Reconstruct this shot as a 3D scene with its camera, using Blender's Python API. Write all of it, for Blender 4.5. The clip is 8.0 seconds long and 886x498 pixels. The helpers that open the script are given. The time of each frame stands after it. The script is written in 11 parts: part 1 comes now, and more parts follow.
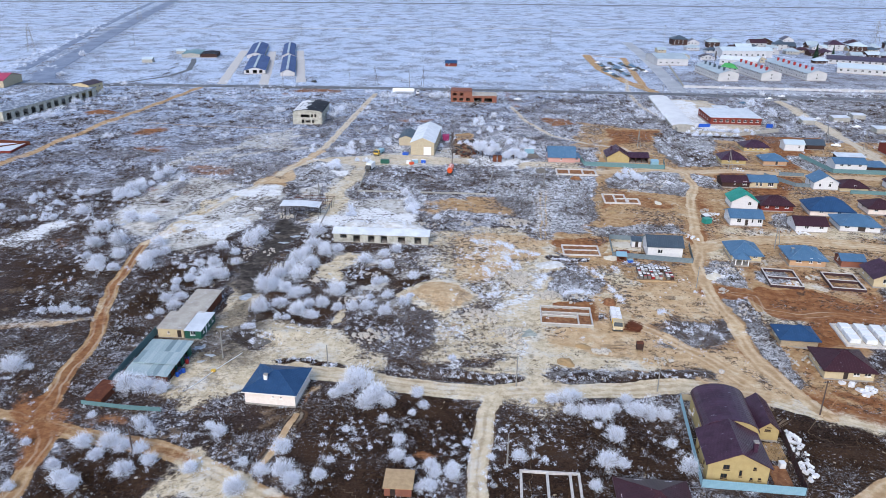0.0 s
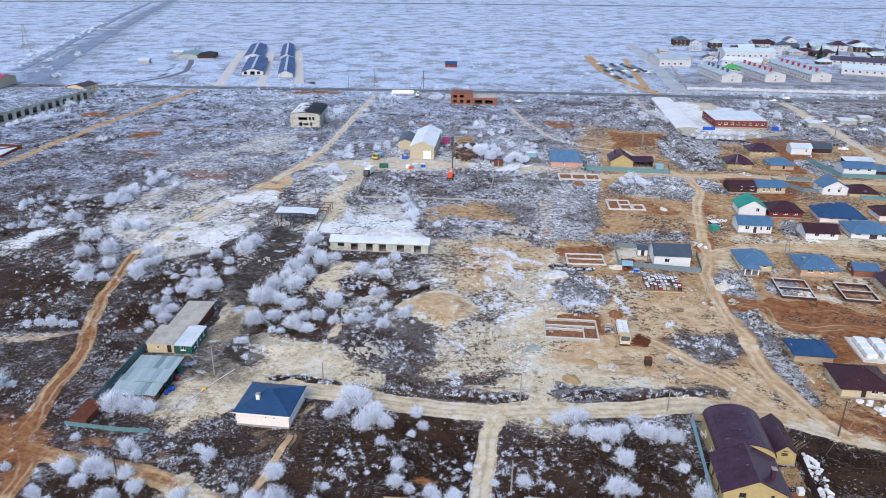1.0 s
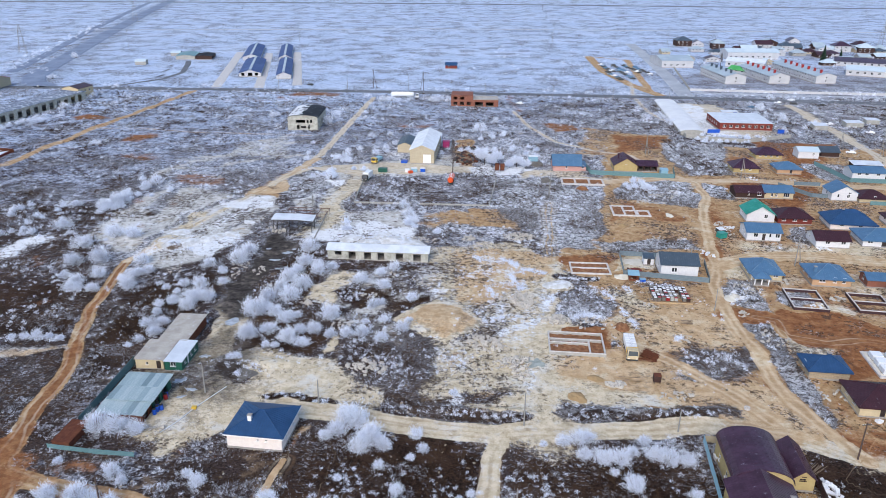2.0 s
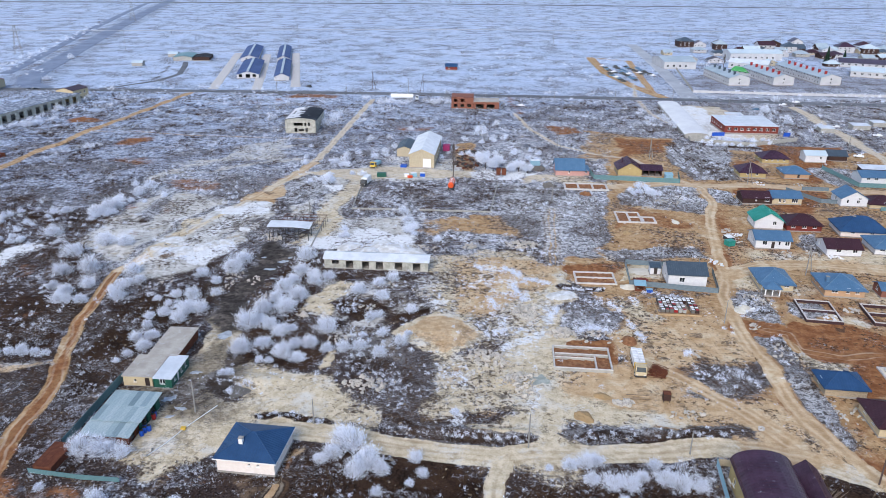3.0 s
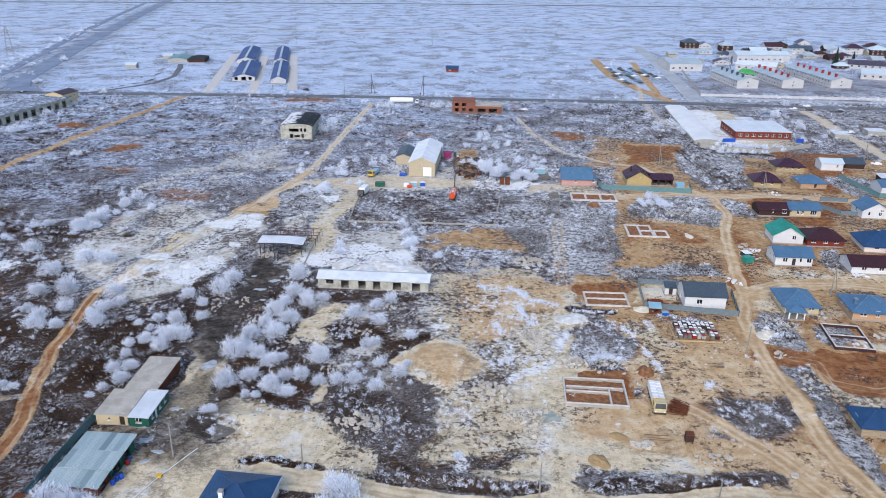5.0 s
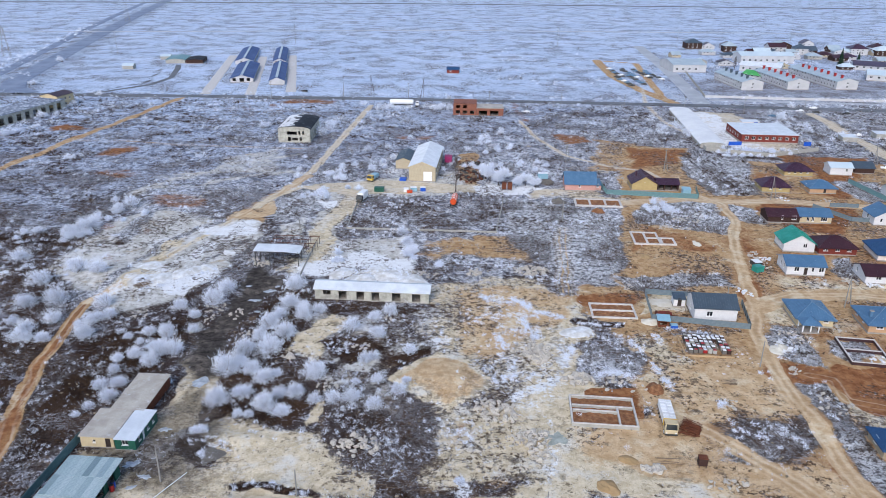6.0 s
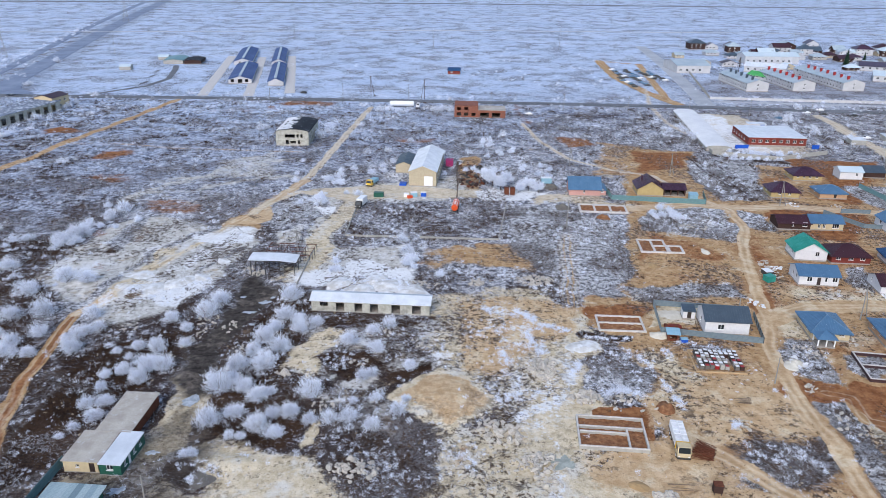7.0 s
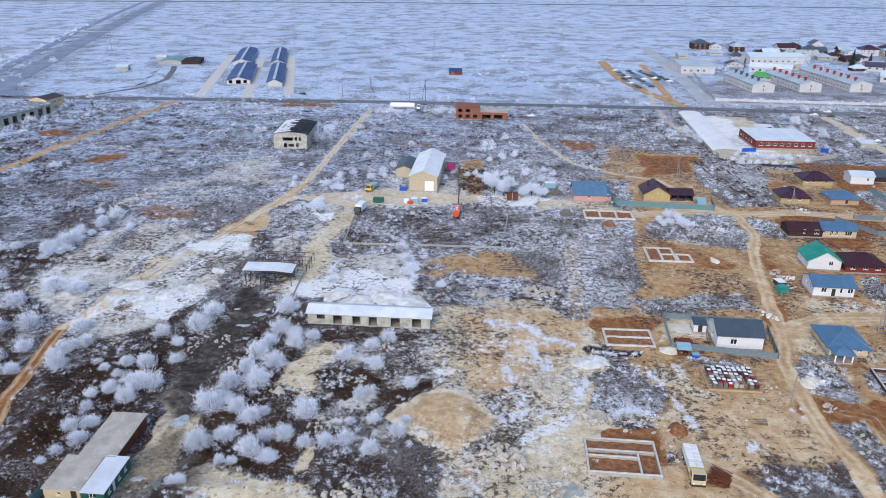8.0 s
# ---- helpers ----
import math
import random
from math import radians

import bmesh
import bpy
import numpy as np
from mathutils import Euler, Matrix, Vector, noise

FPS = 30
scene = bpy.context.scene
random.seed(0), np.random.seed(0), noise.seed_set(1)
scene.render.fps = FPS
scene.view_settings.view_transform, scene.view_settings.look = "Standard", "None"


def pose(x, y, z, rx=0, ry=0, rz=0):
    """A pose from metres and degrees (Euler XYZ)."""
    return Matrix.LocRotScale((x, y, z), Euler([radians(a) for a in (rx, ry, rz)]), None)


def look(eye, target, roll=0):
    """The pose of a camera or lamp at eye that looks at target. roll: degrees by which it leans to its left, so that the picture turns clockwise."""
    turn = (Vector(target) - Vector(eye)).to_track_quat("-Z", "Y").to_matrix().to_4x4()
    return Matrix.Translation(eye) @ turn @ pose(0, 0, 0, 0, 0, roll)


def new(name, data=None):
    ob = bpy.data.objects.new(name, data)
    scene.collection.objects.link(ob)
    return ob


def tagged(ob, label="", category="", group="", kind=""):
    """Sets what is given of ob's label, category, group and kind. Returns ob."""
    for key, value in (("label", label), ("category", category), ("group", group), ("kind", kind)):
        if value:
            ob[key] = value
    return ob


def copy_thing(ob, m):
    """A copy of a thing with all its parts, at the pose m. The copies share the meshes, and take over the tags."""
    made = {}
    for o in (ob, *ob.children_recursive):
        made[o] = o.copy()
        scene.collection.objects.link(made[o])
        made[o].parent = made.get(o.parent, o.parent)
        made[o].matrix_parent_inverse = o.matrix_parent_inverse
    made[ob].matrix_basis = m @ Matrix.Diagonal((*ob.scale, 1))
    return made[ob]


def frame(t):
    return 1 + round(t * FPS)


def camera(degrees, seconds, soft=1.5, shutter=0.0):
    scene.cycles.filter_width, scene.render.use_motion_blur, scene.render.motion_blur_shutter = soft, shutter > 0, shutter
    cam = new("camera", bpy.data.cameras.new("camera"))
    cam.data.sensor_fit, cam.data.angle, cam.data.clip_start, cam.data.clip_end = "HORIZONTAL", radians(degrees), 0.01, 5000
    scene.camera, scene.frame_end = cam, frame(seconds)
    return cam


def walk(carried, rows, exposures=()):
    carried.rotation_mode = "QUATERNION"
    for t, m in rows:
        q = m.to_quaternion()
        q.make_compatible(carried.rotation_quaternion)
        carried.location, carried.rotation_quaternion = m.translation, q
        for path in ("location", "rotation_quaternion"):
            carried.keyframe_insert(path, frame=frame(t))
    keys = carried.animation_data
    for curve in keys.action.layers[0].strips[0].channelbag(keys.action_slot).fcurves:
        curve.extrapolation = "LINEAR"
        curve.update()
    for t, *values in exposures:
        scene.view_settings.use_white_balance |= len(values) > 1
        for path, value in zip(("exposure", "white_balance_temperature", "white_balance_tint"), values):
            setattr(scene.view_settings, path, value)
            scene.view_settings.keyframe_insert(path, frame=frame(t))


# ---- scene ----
cam = camera(62.0, 8.0, soft=0.6)
PATH = [
    (0, (0.02, -0.10, 85.00), (-0.02, 92.71, 47.75), 0.74),
    (0.5, (-0.06, 3.49, 85.00), (-0.09, 96.29, 47.75), 0.74),
    (1, (-0.15, 7.03, 85.00), (-0.17, 99.83, 47.74), 0.74),
    (1.5, (-0.24, 10.55, 85.00), (-0.24, 103.34, 47.73), 0.74),
    (2.3, (-0.37, 16.12, 85.00), (-0.37, 108.91, 47.72), 0.74),
    (3, (-0.50, 20.96, 85.00), (-0.48, 113.75, 47.72), 0.74),
    (3.5, (-0.58, 24.42, 85.00), (-0.57, 117.20, 47.71), 0.74),
    (4, (-0.67, 27.87, 85.00), (-0.66, 120.66, 47.70), 0.74),
    (4.5, (-0.76, 31.34, 85.00), (-0.76, 124.12, 47.69), 0.74),
    (5.2, (-0.88, 36.23, 85.00), (-0.91, 129.00, 47.67), 0.74),
    (6, (-1.01, 41.88, 85.00), (-1.09, 134.64, 47.63), 0.74),
    (6.5, (-1.09, 45.46, 85.00), (-1.21, 138.21, 47.60), 0.74),
    (7, (-1.17, 49.09, 85.00), (-1.34, 141.82, 47.56), 0.74),
    (7.5, (-1.25, 52.78, 85.00), (-1.48, 145.49, 47.52), 0.74),
    (8, (-1.33, 56.52, 85.00), (-1.62, 149.21, 47.47), 0.74),
]
walk(cam, [(t, look(eye, target, roll)) for t, eye, target, roll in PATH], [(0.0, 0.71, 6350, 10), (8.0, 0.61, 6350, 10)])

# ---- light: a thin overcast winter day ----
world = bpy.data.worlds.new("winter_sky")
scene.world = world
world.use_nodes = True
wt = world.node_tree
sky = wt.nodes.new("ShaderNodeTexSky")
sky.sky_type = "NISHITA"
sky.sun_disc = False
sky.sun_elevation = radians(37)
sky.sun_rotation = radians(-162)
sky.air_density = 1.0
sky.dust_density = 1.5
sky.ozone_density = 1.5
wt.links.new(sky.outputs["Color"], wt.nodes["Background"].inputs["Color"])
wt.nodes["Background"].inputs["Strength"].default_value = 0.15
sun_data = bpy.data.lights.new("sun", "SUN")
sun_data.energy = 1.3
sun_data.angle = radians(35)
sun_data.color = (1.0, 0.95, 0.88)
sun = new("sun", sun_data)
sun.matrix_world = look((0, 0, 300), (60, 190, 150))


# ---- materials ----
def shader(name):
    m = bpy.data.materials.new(name)
    m.use_nodes = True
    nt = m.node_tree
    return m, nt, nt.nodes["Principled BSDF"]


def noise_node(nt, vec, scale, detail=4.0, rough=0.6):
    n = nt.nodes.new("ShaderNodeTexNoise")
    n.inputs["Scale"].default_value = scale
    n.inputs["Detail"].default_value = detail
    n.inputs["Roughness"].default_value = rough
    nt.links.new(vec, n.inputs["Vector"])
    return n.outputs["Fac"]


def remap(nt, value, a, b, c=0.0, d=1.0):
    n = nt.nodes.new("ShaderNodeMapRange")
    n.interpolation_type = "SMOOTHSTEP"
    for key, v in (("From Min", a), ("From Max", b), ("To Min", c), ("To Max", d)):
        n.inputs[key].default_value = v
    nt.links.new(value, n.inputs["Value"])
    return n.outputs["Result"]


def mix(nt, fac, a, b):
    n = nt.nodes.new("ShaderNodeMix")
    n.data_type = "RGBA"
    for sock, v in ((n.inputs["Factor"], fac), (n.inputs["A"], a), (n.inputs["B"], b)):
        if isinstance(v, (int, float)):
            sock.default_value = v
        elif isinstance(v, tuple):
            sock.default_value = (*v, 1.0)
        else:
            nt.links.new(v, sock)
    return n.outputs["Result"]


def calc(nt, op, a, b=0.0, clamp=False):
    n = nt.nodes.new("ShaderNodeMath")
    n.operation = op
    n.use_clamp = clamp
    for sock, v in zip(n.inputs, (a, b)):
        if isinstance(v, (int, float)):
            sock.default_value = v
        else:
            nt.links.new(v, sock)
    return n.outputs[0]


def bump(nt, bsdf, height, strength, distance):
    n = nt.nodes.new("ShaderNodeBump")
    n.inputs["Strength"].default_value = strength
    n.inputs["Distance"].default_value = distance
    nt.links.new(height, n.inputs["Height"])
    nt.links.new(n.outputs["Normal"], bsdf.inputs["Normal"])


def surface(name, a, b, rough=0.8, scale=1.2, fine=9.0, metal=0.0, relief=0.3, frost=0.0, stain=0.25):
    """Two tones in large patches, fine grain over them, and rime where frost is given."""
    m, nt, bsdf = shader(name)
    pos = nt.nodes.new("ShaderNodeTexCoord").outputs["Object"]
    big = noise_node(nt, pos, scale, 5, 0.65)
    small = noise_node(nt, pos, fine, 3, 0.6)
    col = mix(nt, remap(nt, big, 0.3, 0.7), a, b)
    dirt = tuple(v * 0.55 for v in a)
    col = mix(nt, remap(nt, small, 0.5, 0.75, 0.0, stain), col, dirt)
    if frost:
        rime = noise_node(nt, pos, scale * 2.6, 6, 0.7)
        col = mix(nt, remap(nt, rime, 0.62 - 0.3 * frost, 0.82 - 0.2 * frost, 0.0, min(1.0, 0.5 + frost)), col, (0.66, 0.70, 0.78))
    nt.links.new(col, bsdf.inputs["Base Color"])
    bsdf.inputs["Roughness"].default_value = rough
    bsdf.inputs["Metallic"].default_value = metal
    bsdf.inputs["Specular IOR Level"].default_value = 0.15 if rough > 0.7 else 0.4
    bump(nt, bsdf, small, relief, 0.03)
    return m


def varied(name, tones, rough=0.85, spread="island", clump=0.0, size=0.3):
    """A material whose tone changes from piece to piece, and from clump to clump where clump is given."""
    m, nt, bsdf = shader(name)
    if spread == "island":
        rnd = nt.nodes.new("ShaderNodeNewGeometry").outputs["Random Per Island"]
    else:
        rnd = nt.nodes.new("ShaderNodeObjectInfo").outputs["Random"]
    if clump:
        place = nt.nodes.new("ShaderNodeNewGeometry").outputs["Position"]
        patch = remap(nt, noise_node(nt, place, size, 4, 0.6), 0.36, 0.64)
        rnd = calc(nt, "ADD", calc(nt, "MULTIPLY", rnd, 1 - clump), calc(nt, "MULTIPLY", patch, clump))
    ramp = nt.nodes.new("ShaderNodeValToRGB")
    while len(ramp.color_ramp.elements) < len(tones):
        ramp.color_ramp.elements.new(0.5)
    for i, (e, c) in enumerate(zip(ramp.color_ramp.elements, tones)):
        e.position = i / max(1, len(tones) - 1)
        e.color = (*c, 1.0)
    nt.links.new(rnd, ramp.inputs["Fac"])
    grain = noise_node(nt, nt.nodes.new("ShaderNodeTexCoord").outputs["Object"], 3.0, 3)
    col = mix(nt, remap(nt, grain, 0.35, 0.7, 0.0, 0.3), ramp.outputs["Color"], tuple(v * 0.6 for v in tones[0]))
    nt.links.new(col, bsdf.inputs["Base Color"])
    bsdf.inputs["Roughness"].default_value = rough
    bsdf.inputs["Specular IOR Level"].default_value = 0.05
    return m


def glass_dark(name):
    m, nt, bsdf = shader(name)
    bsdf.inputs["Base Color"].default_value = (0.02, 0.025, 0.03, 1)
    bsdf.inputs["Roughness"].default_value = 0.08
    bsdf.inputs["Specular IOR Level"].default_value = 0.6
    return m


M = {
    "white_wall": surface("white_plaster", (0.64, 0.64, 0.66), (0.57, 0.57, 0.60), stain=0.2),
    "pinkish_wall": surface("pale_pink_block", (0.76, 0.69, 0.65), (0.69, 0.61, 0.57), stain=0.2),
    "yellow_wall": surface("yellow_brick_facing", (0.44, 0.345, 0.165), (0.38, 0.29, 0.14), scale=0.8, stain=0.15),
    "cream_wall": surface("cream_block", (0.53, 0.44, 0.29), (0.46, 0.38, 0.25), stain=0.25),
    "orange_wall": surface("orange_plaster", (0.48, 0.31, 0.19), (0.42, 0.265, 0.16), stain=0.15),
    "pink_wall": surface("pink_siding", (0.50, 0.29, 0.26), (0.44, 0.25, 0.23), stain=0.15),
    "red_brick": surface("red_brick_facing", (0.19, 0.042, 0.033), (0.15, 0.036, 0.028), scale=1.5, stain=0.3),
    "raw_brick": surface("raw_orange_brick", (0.25, 0.095, 0.062), (0.18, 0.08, 0.06), scale=0.6, stain=0.4, frost=0.12),
    "brown_wall": surface("dark_brown_siding", (0.045, 0.025, 0.022), (0.06, 0.035, 0.03)),
    "stone_wall": surface("buff_stone_block", (0.42, 0.34, 0.24), (0.26, 0.21, 0.15), scale=2.4, stain=0.5, relief=0.6),
    "grey_block": surface("grey_concrete_block", (0.40, 0.39, 0.36), (0.30, 0.29, 0.27), scale=0.5, stain=0.5),
    "old_plaster": surface("old_pale_plaster", (0.48, 0.47, 0.42), (0.27, 0.265, 0.235), scale=0.55, fine=5.0, stain=0.7),
    "tan_panel": surface("tan_wall_panel", (0.45, 0.39, 0.285), (0.38, 0.325, 0.24), stain=0.2),
    "roof_black": surface("black_roofing_with_snow", (0.014, 0.016, 0.022), (0.035, 0.038, 0.048), rough=0.8, scale=0.12, frost=0.12),
    # far walls: greyed so that distance haze sits in the base colour
    "far_white": surface("hazy_grey_white_wall", (0.50, 0.50, 0.52), (0.42, 0.42, 0.44), scale=0.2, stain=0.2),
    "roof_snowy": surface("snowy_dark_roofing", (0.10, 0.12, 0.17), (0.16, 0.19, 0.25), rough=0.8, scale=0.25, frost=0.6),
    "ridge_tin": surface("steel_blue_ridge_tin", (0.08, 0.15, 0.24), (0.17, 0.25, 0.34), rough=0.4, scale=0.5, stain=0.2),
    "tin_sheet": varied("old_galvanised_sheets", [(0.17, 0.24, 0.27), (0.30, 0.39, 0.42), (0.40, 0.48, 0.51), (0.24, 0.33, 0.37)], 0.5, "object"),
    # far roofs: haze mixed into the sheet colour
    "roof_haze": surface("hazed_grey_blue_sheet", (0.30, 0.37, 0.43), (0.37, 0.44, 0.50), rough=0.7, scale=0.1, stain=0.25, frost=0.1),
    "road_tar": surface("frosted_asphalt", (0.10, 0.105, 0.12), (0.16, 0.17, 0.19), scale=0.05, fine=1.0, frost=0.12),
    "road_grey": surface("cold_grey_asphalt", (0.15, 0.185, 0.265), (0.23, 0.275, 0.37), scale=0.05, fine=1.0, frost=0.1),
    "road_frost": surface("rimed_asphalt", (0.32, 0.335, 0.37), (0.42, 0.44, 0.48), scale=0.05, fine=1.0, frost=0.15),
    "plinth": surface("concrete_plinth", (0.34, 0.31, 0.29), (0.26, 0.24, 0.22), stain=0.4),
    "concrete": surface("frosted_concrete", (0.60, 0.575, 0.56), (0.45, 0.42, 0.40), stain=0.35, frost=0.1),
    "roof_blue": surface("blue_metal_roofing", (0.013, 0.048, 0.125), (0.021, 0.066, 0.16), rough=0.5, scale=0.4, relief=0.08, stain=0.15),
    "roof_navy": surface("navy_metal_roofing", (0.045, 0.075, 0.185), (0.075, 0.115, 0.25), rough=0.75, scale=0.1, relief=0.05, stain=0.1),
    "roof_steel": surface("steel_blue_roofing", (0.055, 0.125, 0.225), (0.078, 0.16, 0.27), rough=0.4, scale=0.4, relief=0.08, stain=0.2, frost=0.05),
    "roof_dark": surface("dark_slate_roofing", (0.045, 0.065, 0.09), (0.06, 0.085, 0.115), rough=0.45, scale=0.4, relief=0.08, stain=0.15),
    "roof_maroon": surface("maroon_metal_roofing", (0.036, 0.011, 0.016), (0.05, 0.017, 0.024), rough=0.45, scale=0.4, relief=0.08, stain=0.2, frost=0.02),
    "roof_purple": surface("plum_metal_roofing", (0.032, 0.011, 0.023), (0.062, 0.028, 0.052), rough=0.36, scale=0.4, relief=0.08, stain=0.2, frost=0.04),
    "roof_green": surface("green_metal_roofing", (0.01, 0.19, 0.15), (0.03, 0.25, 0.21), rough=0.4, scale=0.4, relief=0.08, stain=0.15, frost=0.12),
    "roof_frost": surface("frost_white_roofing", (0.62, 0.66, 0.72), (0.50, 0.54, 0.60), rough=0.6, scale=0.3, relief=0.1, stain=0.25),
    "roof_slate": surface("grey_cement_sheet", (0.46, 0.43, 0.385), (0.34, 0.31, 0.275), rough=0.9, scale=0.35, stain=0.6, frost=0.2),
    "roof_galv": surface("galvanised_sheet", (0.27, 0.385, 0.42), (0.40, 0.50, 0.53), rough=0.5, scale=0.5, stain=0.3, frost=0.06),
    "roof_crimson": surface("crimson_metal_roofing", (0.33, 0.025, 0.07), (0.40, 0.04, 0.09), rough=0.4, scale=0.1, stain=0.15),
    "roof_grass": surface("bright_green_roofing", (0.06, 0.32, 0.08), (0.08, 0.36, 0.10), rough=0.5, scale=0.2),
    "roof_far": surface("pale_blue_sheet", (0.44, 0.53, 0.60), (0.50, 0.58, 0.64), rough=0.6, scale=0.1, stain=0.2),
    "fence_teal": surface("teal_profiled_sheet", (0.10, 0.20, 0.22), (0.14, 0.25, 0.27), rough=0.5, stain=0.2),
    "fence_blue": surface("light_blue_profiled_sheet", (0.20, 0.36, 0.46), (0.25, 0.42, 0.52), rough=0.5, stain=0.2),
    "fence_grey": surface("grey_profiled_sheet", (0.13, 0.175, 0.21), (0.18, 0.23, 0.265), rough=0.5, stain=0.2),
    "fence_maroon": surface("maroon_profiled_sheet", (0.04, 0.02, 0.025), (0.055, 0.028, 0.03), rough=0.5),
    "green_paint": surface("dark_green_paint", (0.012, 0.075, 0.055), (0.02, 0.10, 0.07), rough=0.5),
    "rust": surface("rusty_brown_sheet", (0.10, 0.035, 0.022), (0.15, 0.055, 0.03), rough=0.85, stain=0.5),
    "magenta_cloth": surface("magenta_tarpaulin", (0.36, 0.03, 0.14), (0.28, 0.025, 0.11), rough=0.7),
    "blue_paint": surface("bright_blue_plastic", (0.01, 0.07, 0.40), (0.015, 0.09, 0.46), rough=0.4),
    "orange_paint": surface("orange_tank_paint", (0.62, 0.085, 0.02), (0.55, 0.07, 0.02), rough=0.35),
    "white_paint": surface("white_enamel", (0.74, 0.75, 0.77), (0.68, 0.69, 0.71), rough=0.35, stain=0.15),
    "red_paint": surface("red_enamel", (0.32, 0.02, 0.02), (0.28, 0.02, 0.02), rough=0.4),
    "yellow_paint": surface("yellow_enamel", (0.62, 0.40, 0.05), (0.56, 0.36, 0.04), rough=0.4),
    "dark_metal": surface("dark_iron", (0.03, 0.03, 0.032), (0.05, 0.047, 0.045), rough=0.6),
    "wood_old": surface("weathered_wood", (0.17, 0.12, 0.085), (0.24, 0.18, 0.13), rough=0.9, stain=0.4),
    "white_roof": surface("snow_white_roof", (0.70, 0.71, 0.73), (0.60, 0.61, 0.64), scale=0.1, fine=1.0),
    "plywood": surface("weathered_tan_boards", (0.46, 0.33, 0.19), (0.36, 0.25, 0.15), rough=0.9, stain=0.5),
    "pole_wood": surface("dark_pole_wood", (0.07, 0.05, 0.045), (0.11, 0.08, 0.07), rough=0.9),
    "pole_grey": surface("grey_pole_concrete", (0.28, 0.27, 0.26), (0.22, 0.21, 0.20), rough=0.9),
    "rubber": surface("tyre_rubber", (0.02, 0.02, 0.02), (0.03, 0.03, 0.03), rough=0.9),
    "frame_white": surface("white_window_plastic", (0.76, 0.76, 0.77), (0.72, 0.72, 0.73), rough=0.4, stain=0.05),
    "door_brown": surface("dark_brown_door", (0.03, 0.022, 0.02), (0.045, 0.03, 0.028), rough=0.5),
    "glass": glass_dark("window_glass"),
    "soil_red": surface("red_clay_fill", (0.30, 0.15, 0.075), (0.15, 0.062, 0.03), scale=1.1, fine=4.0, stain=0.7, relief=0.9),
    "sand_pile": surface("yellow_sand", (0.40, 0.27, 0.14), (0.33, 0.22, 0.11), scale=0.5, stain=0.25, relief=0.5),
    "lime_pile": surface("pale_lime_spoil", (0.66, 0.62, 0.54), (0.56, 0.51, 0.42), scale=0.5, stain=0.25, relief=0.5),
    "ash_pile": surface("grey_gravel_heap", (0.17, 0.155, 0.14), (0.12, 0.11, 0.10), scale=0.5, stain=0.4, relief=0.6),
    "snow_heap": surface("rimed_lime_spoil", (0.76, 0.77, 0.79), (0.50, 0.48, 0.45), scale=0.45, fine=3.0, stain=0.5, relief=1.0),
    "needles": varied("conifer_needles", [(0.02, 0.045, 0.03), (0.03, 0.06, 0.04), (0.05, 0.09, 0.06)], 0.9),
    "ice_grey": surface("murky_puddle_ice", (0.22, 0.24, 0.21), (0.42, 0.44, 0.40), rough=0.55, scale=0.5, stain=0.3),
    "ice": surface("puddle_ice", (0.22, 0.25, 0.28), (0.50, 0.54, 0.60), rough=0.3, scale=0.6, stain=0.4),
    "rime": varied("rime_twigs", [(0.55, 0.60, 0.74), (0.75, 0.80, 0.92), (0.85, 0.89, 0.97), (0.88, 0.92, 0.98)], 0.9),
    "twig": varied("bare_twigs", [(0.07, 0.05, 0.04), (0.12, 0.09, 0.075), (0.30, 0.29, 0.31)], 0.95),
    "weed_frost": varied("rimed_weed_stems", [(0.035, 0.028, 0.026), (0.16, 0.15, 0.16), (0.42, 0.44, 0.50), (0.70, 0.74, 0.83), (0.80, 0.83, 0.90)], 0.95, clump=0.62, size=0.55),
    "weed_far": varied("far_rimed_weed_stems", [(0.03, 0.027, 0.028), (0.09, 0.088, 0.094), (0.42, 0.43, 0.465), (0.77, 0.785, 0.82)], 0.95, clump=0.5, size=0.35),
    "weed_dry": varied("dry_brown_weed_stems", [(0.012, 0.008, 0.006), (0.03, 0.018, 0.012), (0.05, 0.029, 0.017), (0.105, 0.06, 0.031), (0.09, 0.072, 0.066)], 0.95, clump=0.5, size=0.25),
    "rubble": varied("pale_rubble_stone", [(0.15, 0.12, 0.085), (0.29, 0.235, 0.165), (0.40, 0.335, 0.25), (0.50, 0.47, 0.43)], 0.95),
    "block_white": varied("white_building_block", [(0.62, 0.62, 0.64), (0.74, 0.75, 0.78), (0.68, 0.69, 0.72)], 0.9, "object"),
}


# ---- ground ----
def lattice(ix, iy, seed):
    h = (ix * 374761393 + iy * 668265263 + seed * 974634777) & 0xFFFFFFFF
    h = ((h ^ (h >> 13)) * 1274126177) & 0xFFFFFFFF
    return ((h ^ (h >> 16)) & 0xFFFF) / 65535.0


def value_noise(x, y, size, seed=0):
    u, v = x / size, y / size
    i, j = np.floor(u).astype(np.int64), np.floor(v).astype(np.int64)
    a, b = u - i, v - j
    a, b = a * a * (3 - 2 * a), b * b * (3 - 2 * b)
    low = lattice(i, j, seed) * (1 - a) + lattice(i + 1, j, seed) * a
    high = lattice(i, j + 1, seed) * (1 - a) + lattice(i + 1, j + 1, seed) * a
    return low * (1 - b) + high * b


def fbm(x, y, size, seed=0, octaves=4):
    total, weight, amp = 0.0, 0.0, 1.0
    for k in range(octaves):
        total = total + amp * value_noise(x + 17.3 * k, y - 9.1 * k, size / 2 ** k, seed + k)
        weight += amp
        amp *= 0.55
    return total / weight


ZONES = []
MOUNDS = []


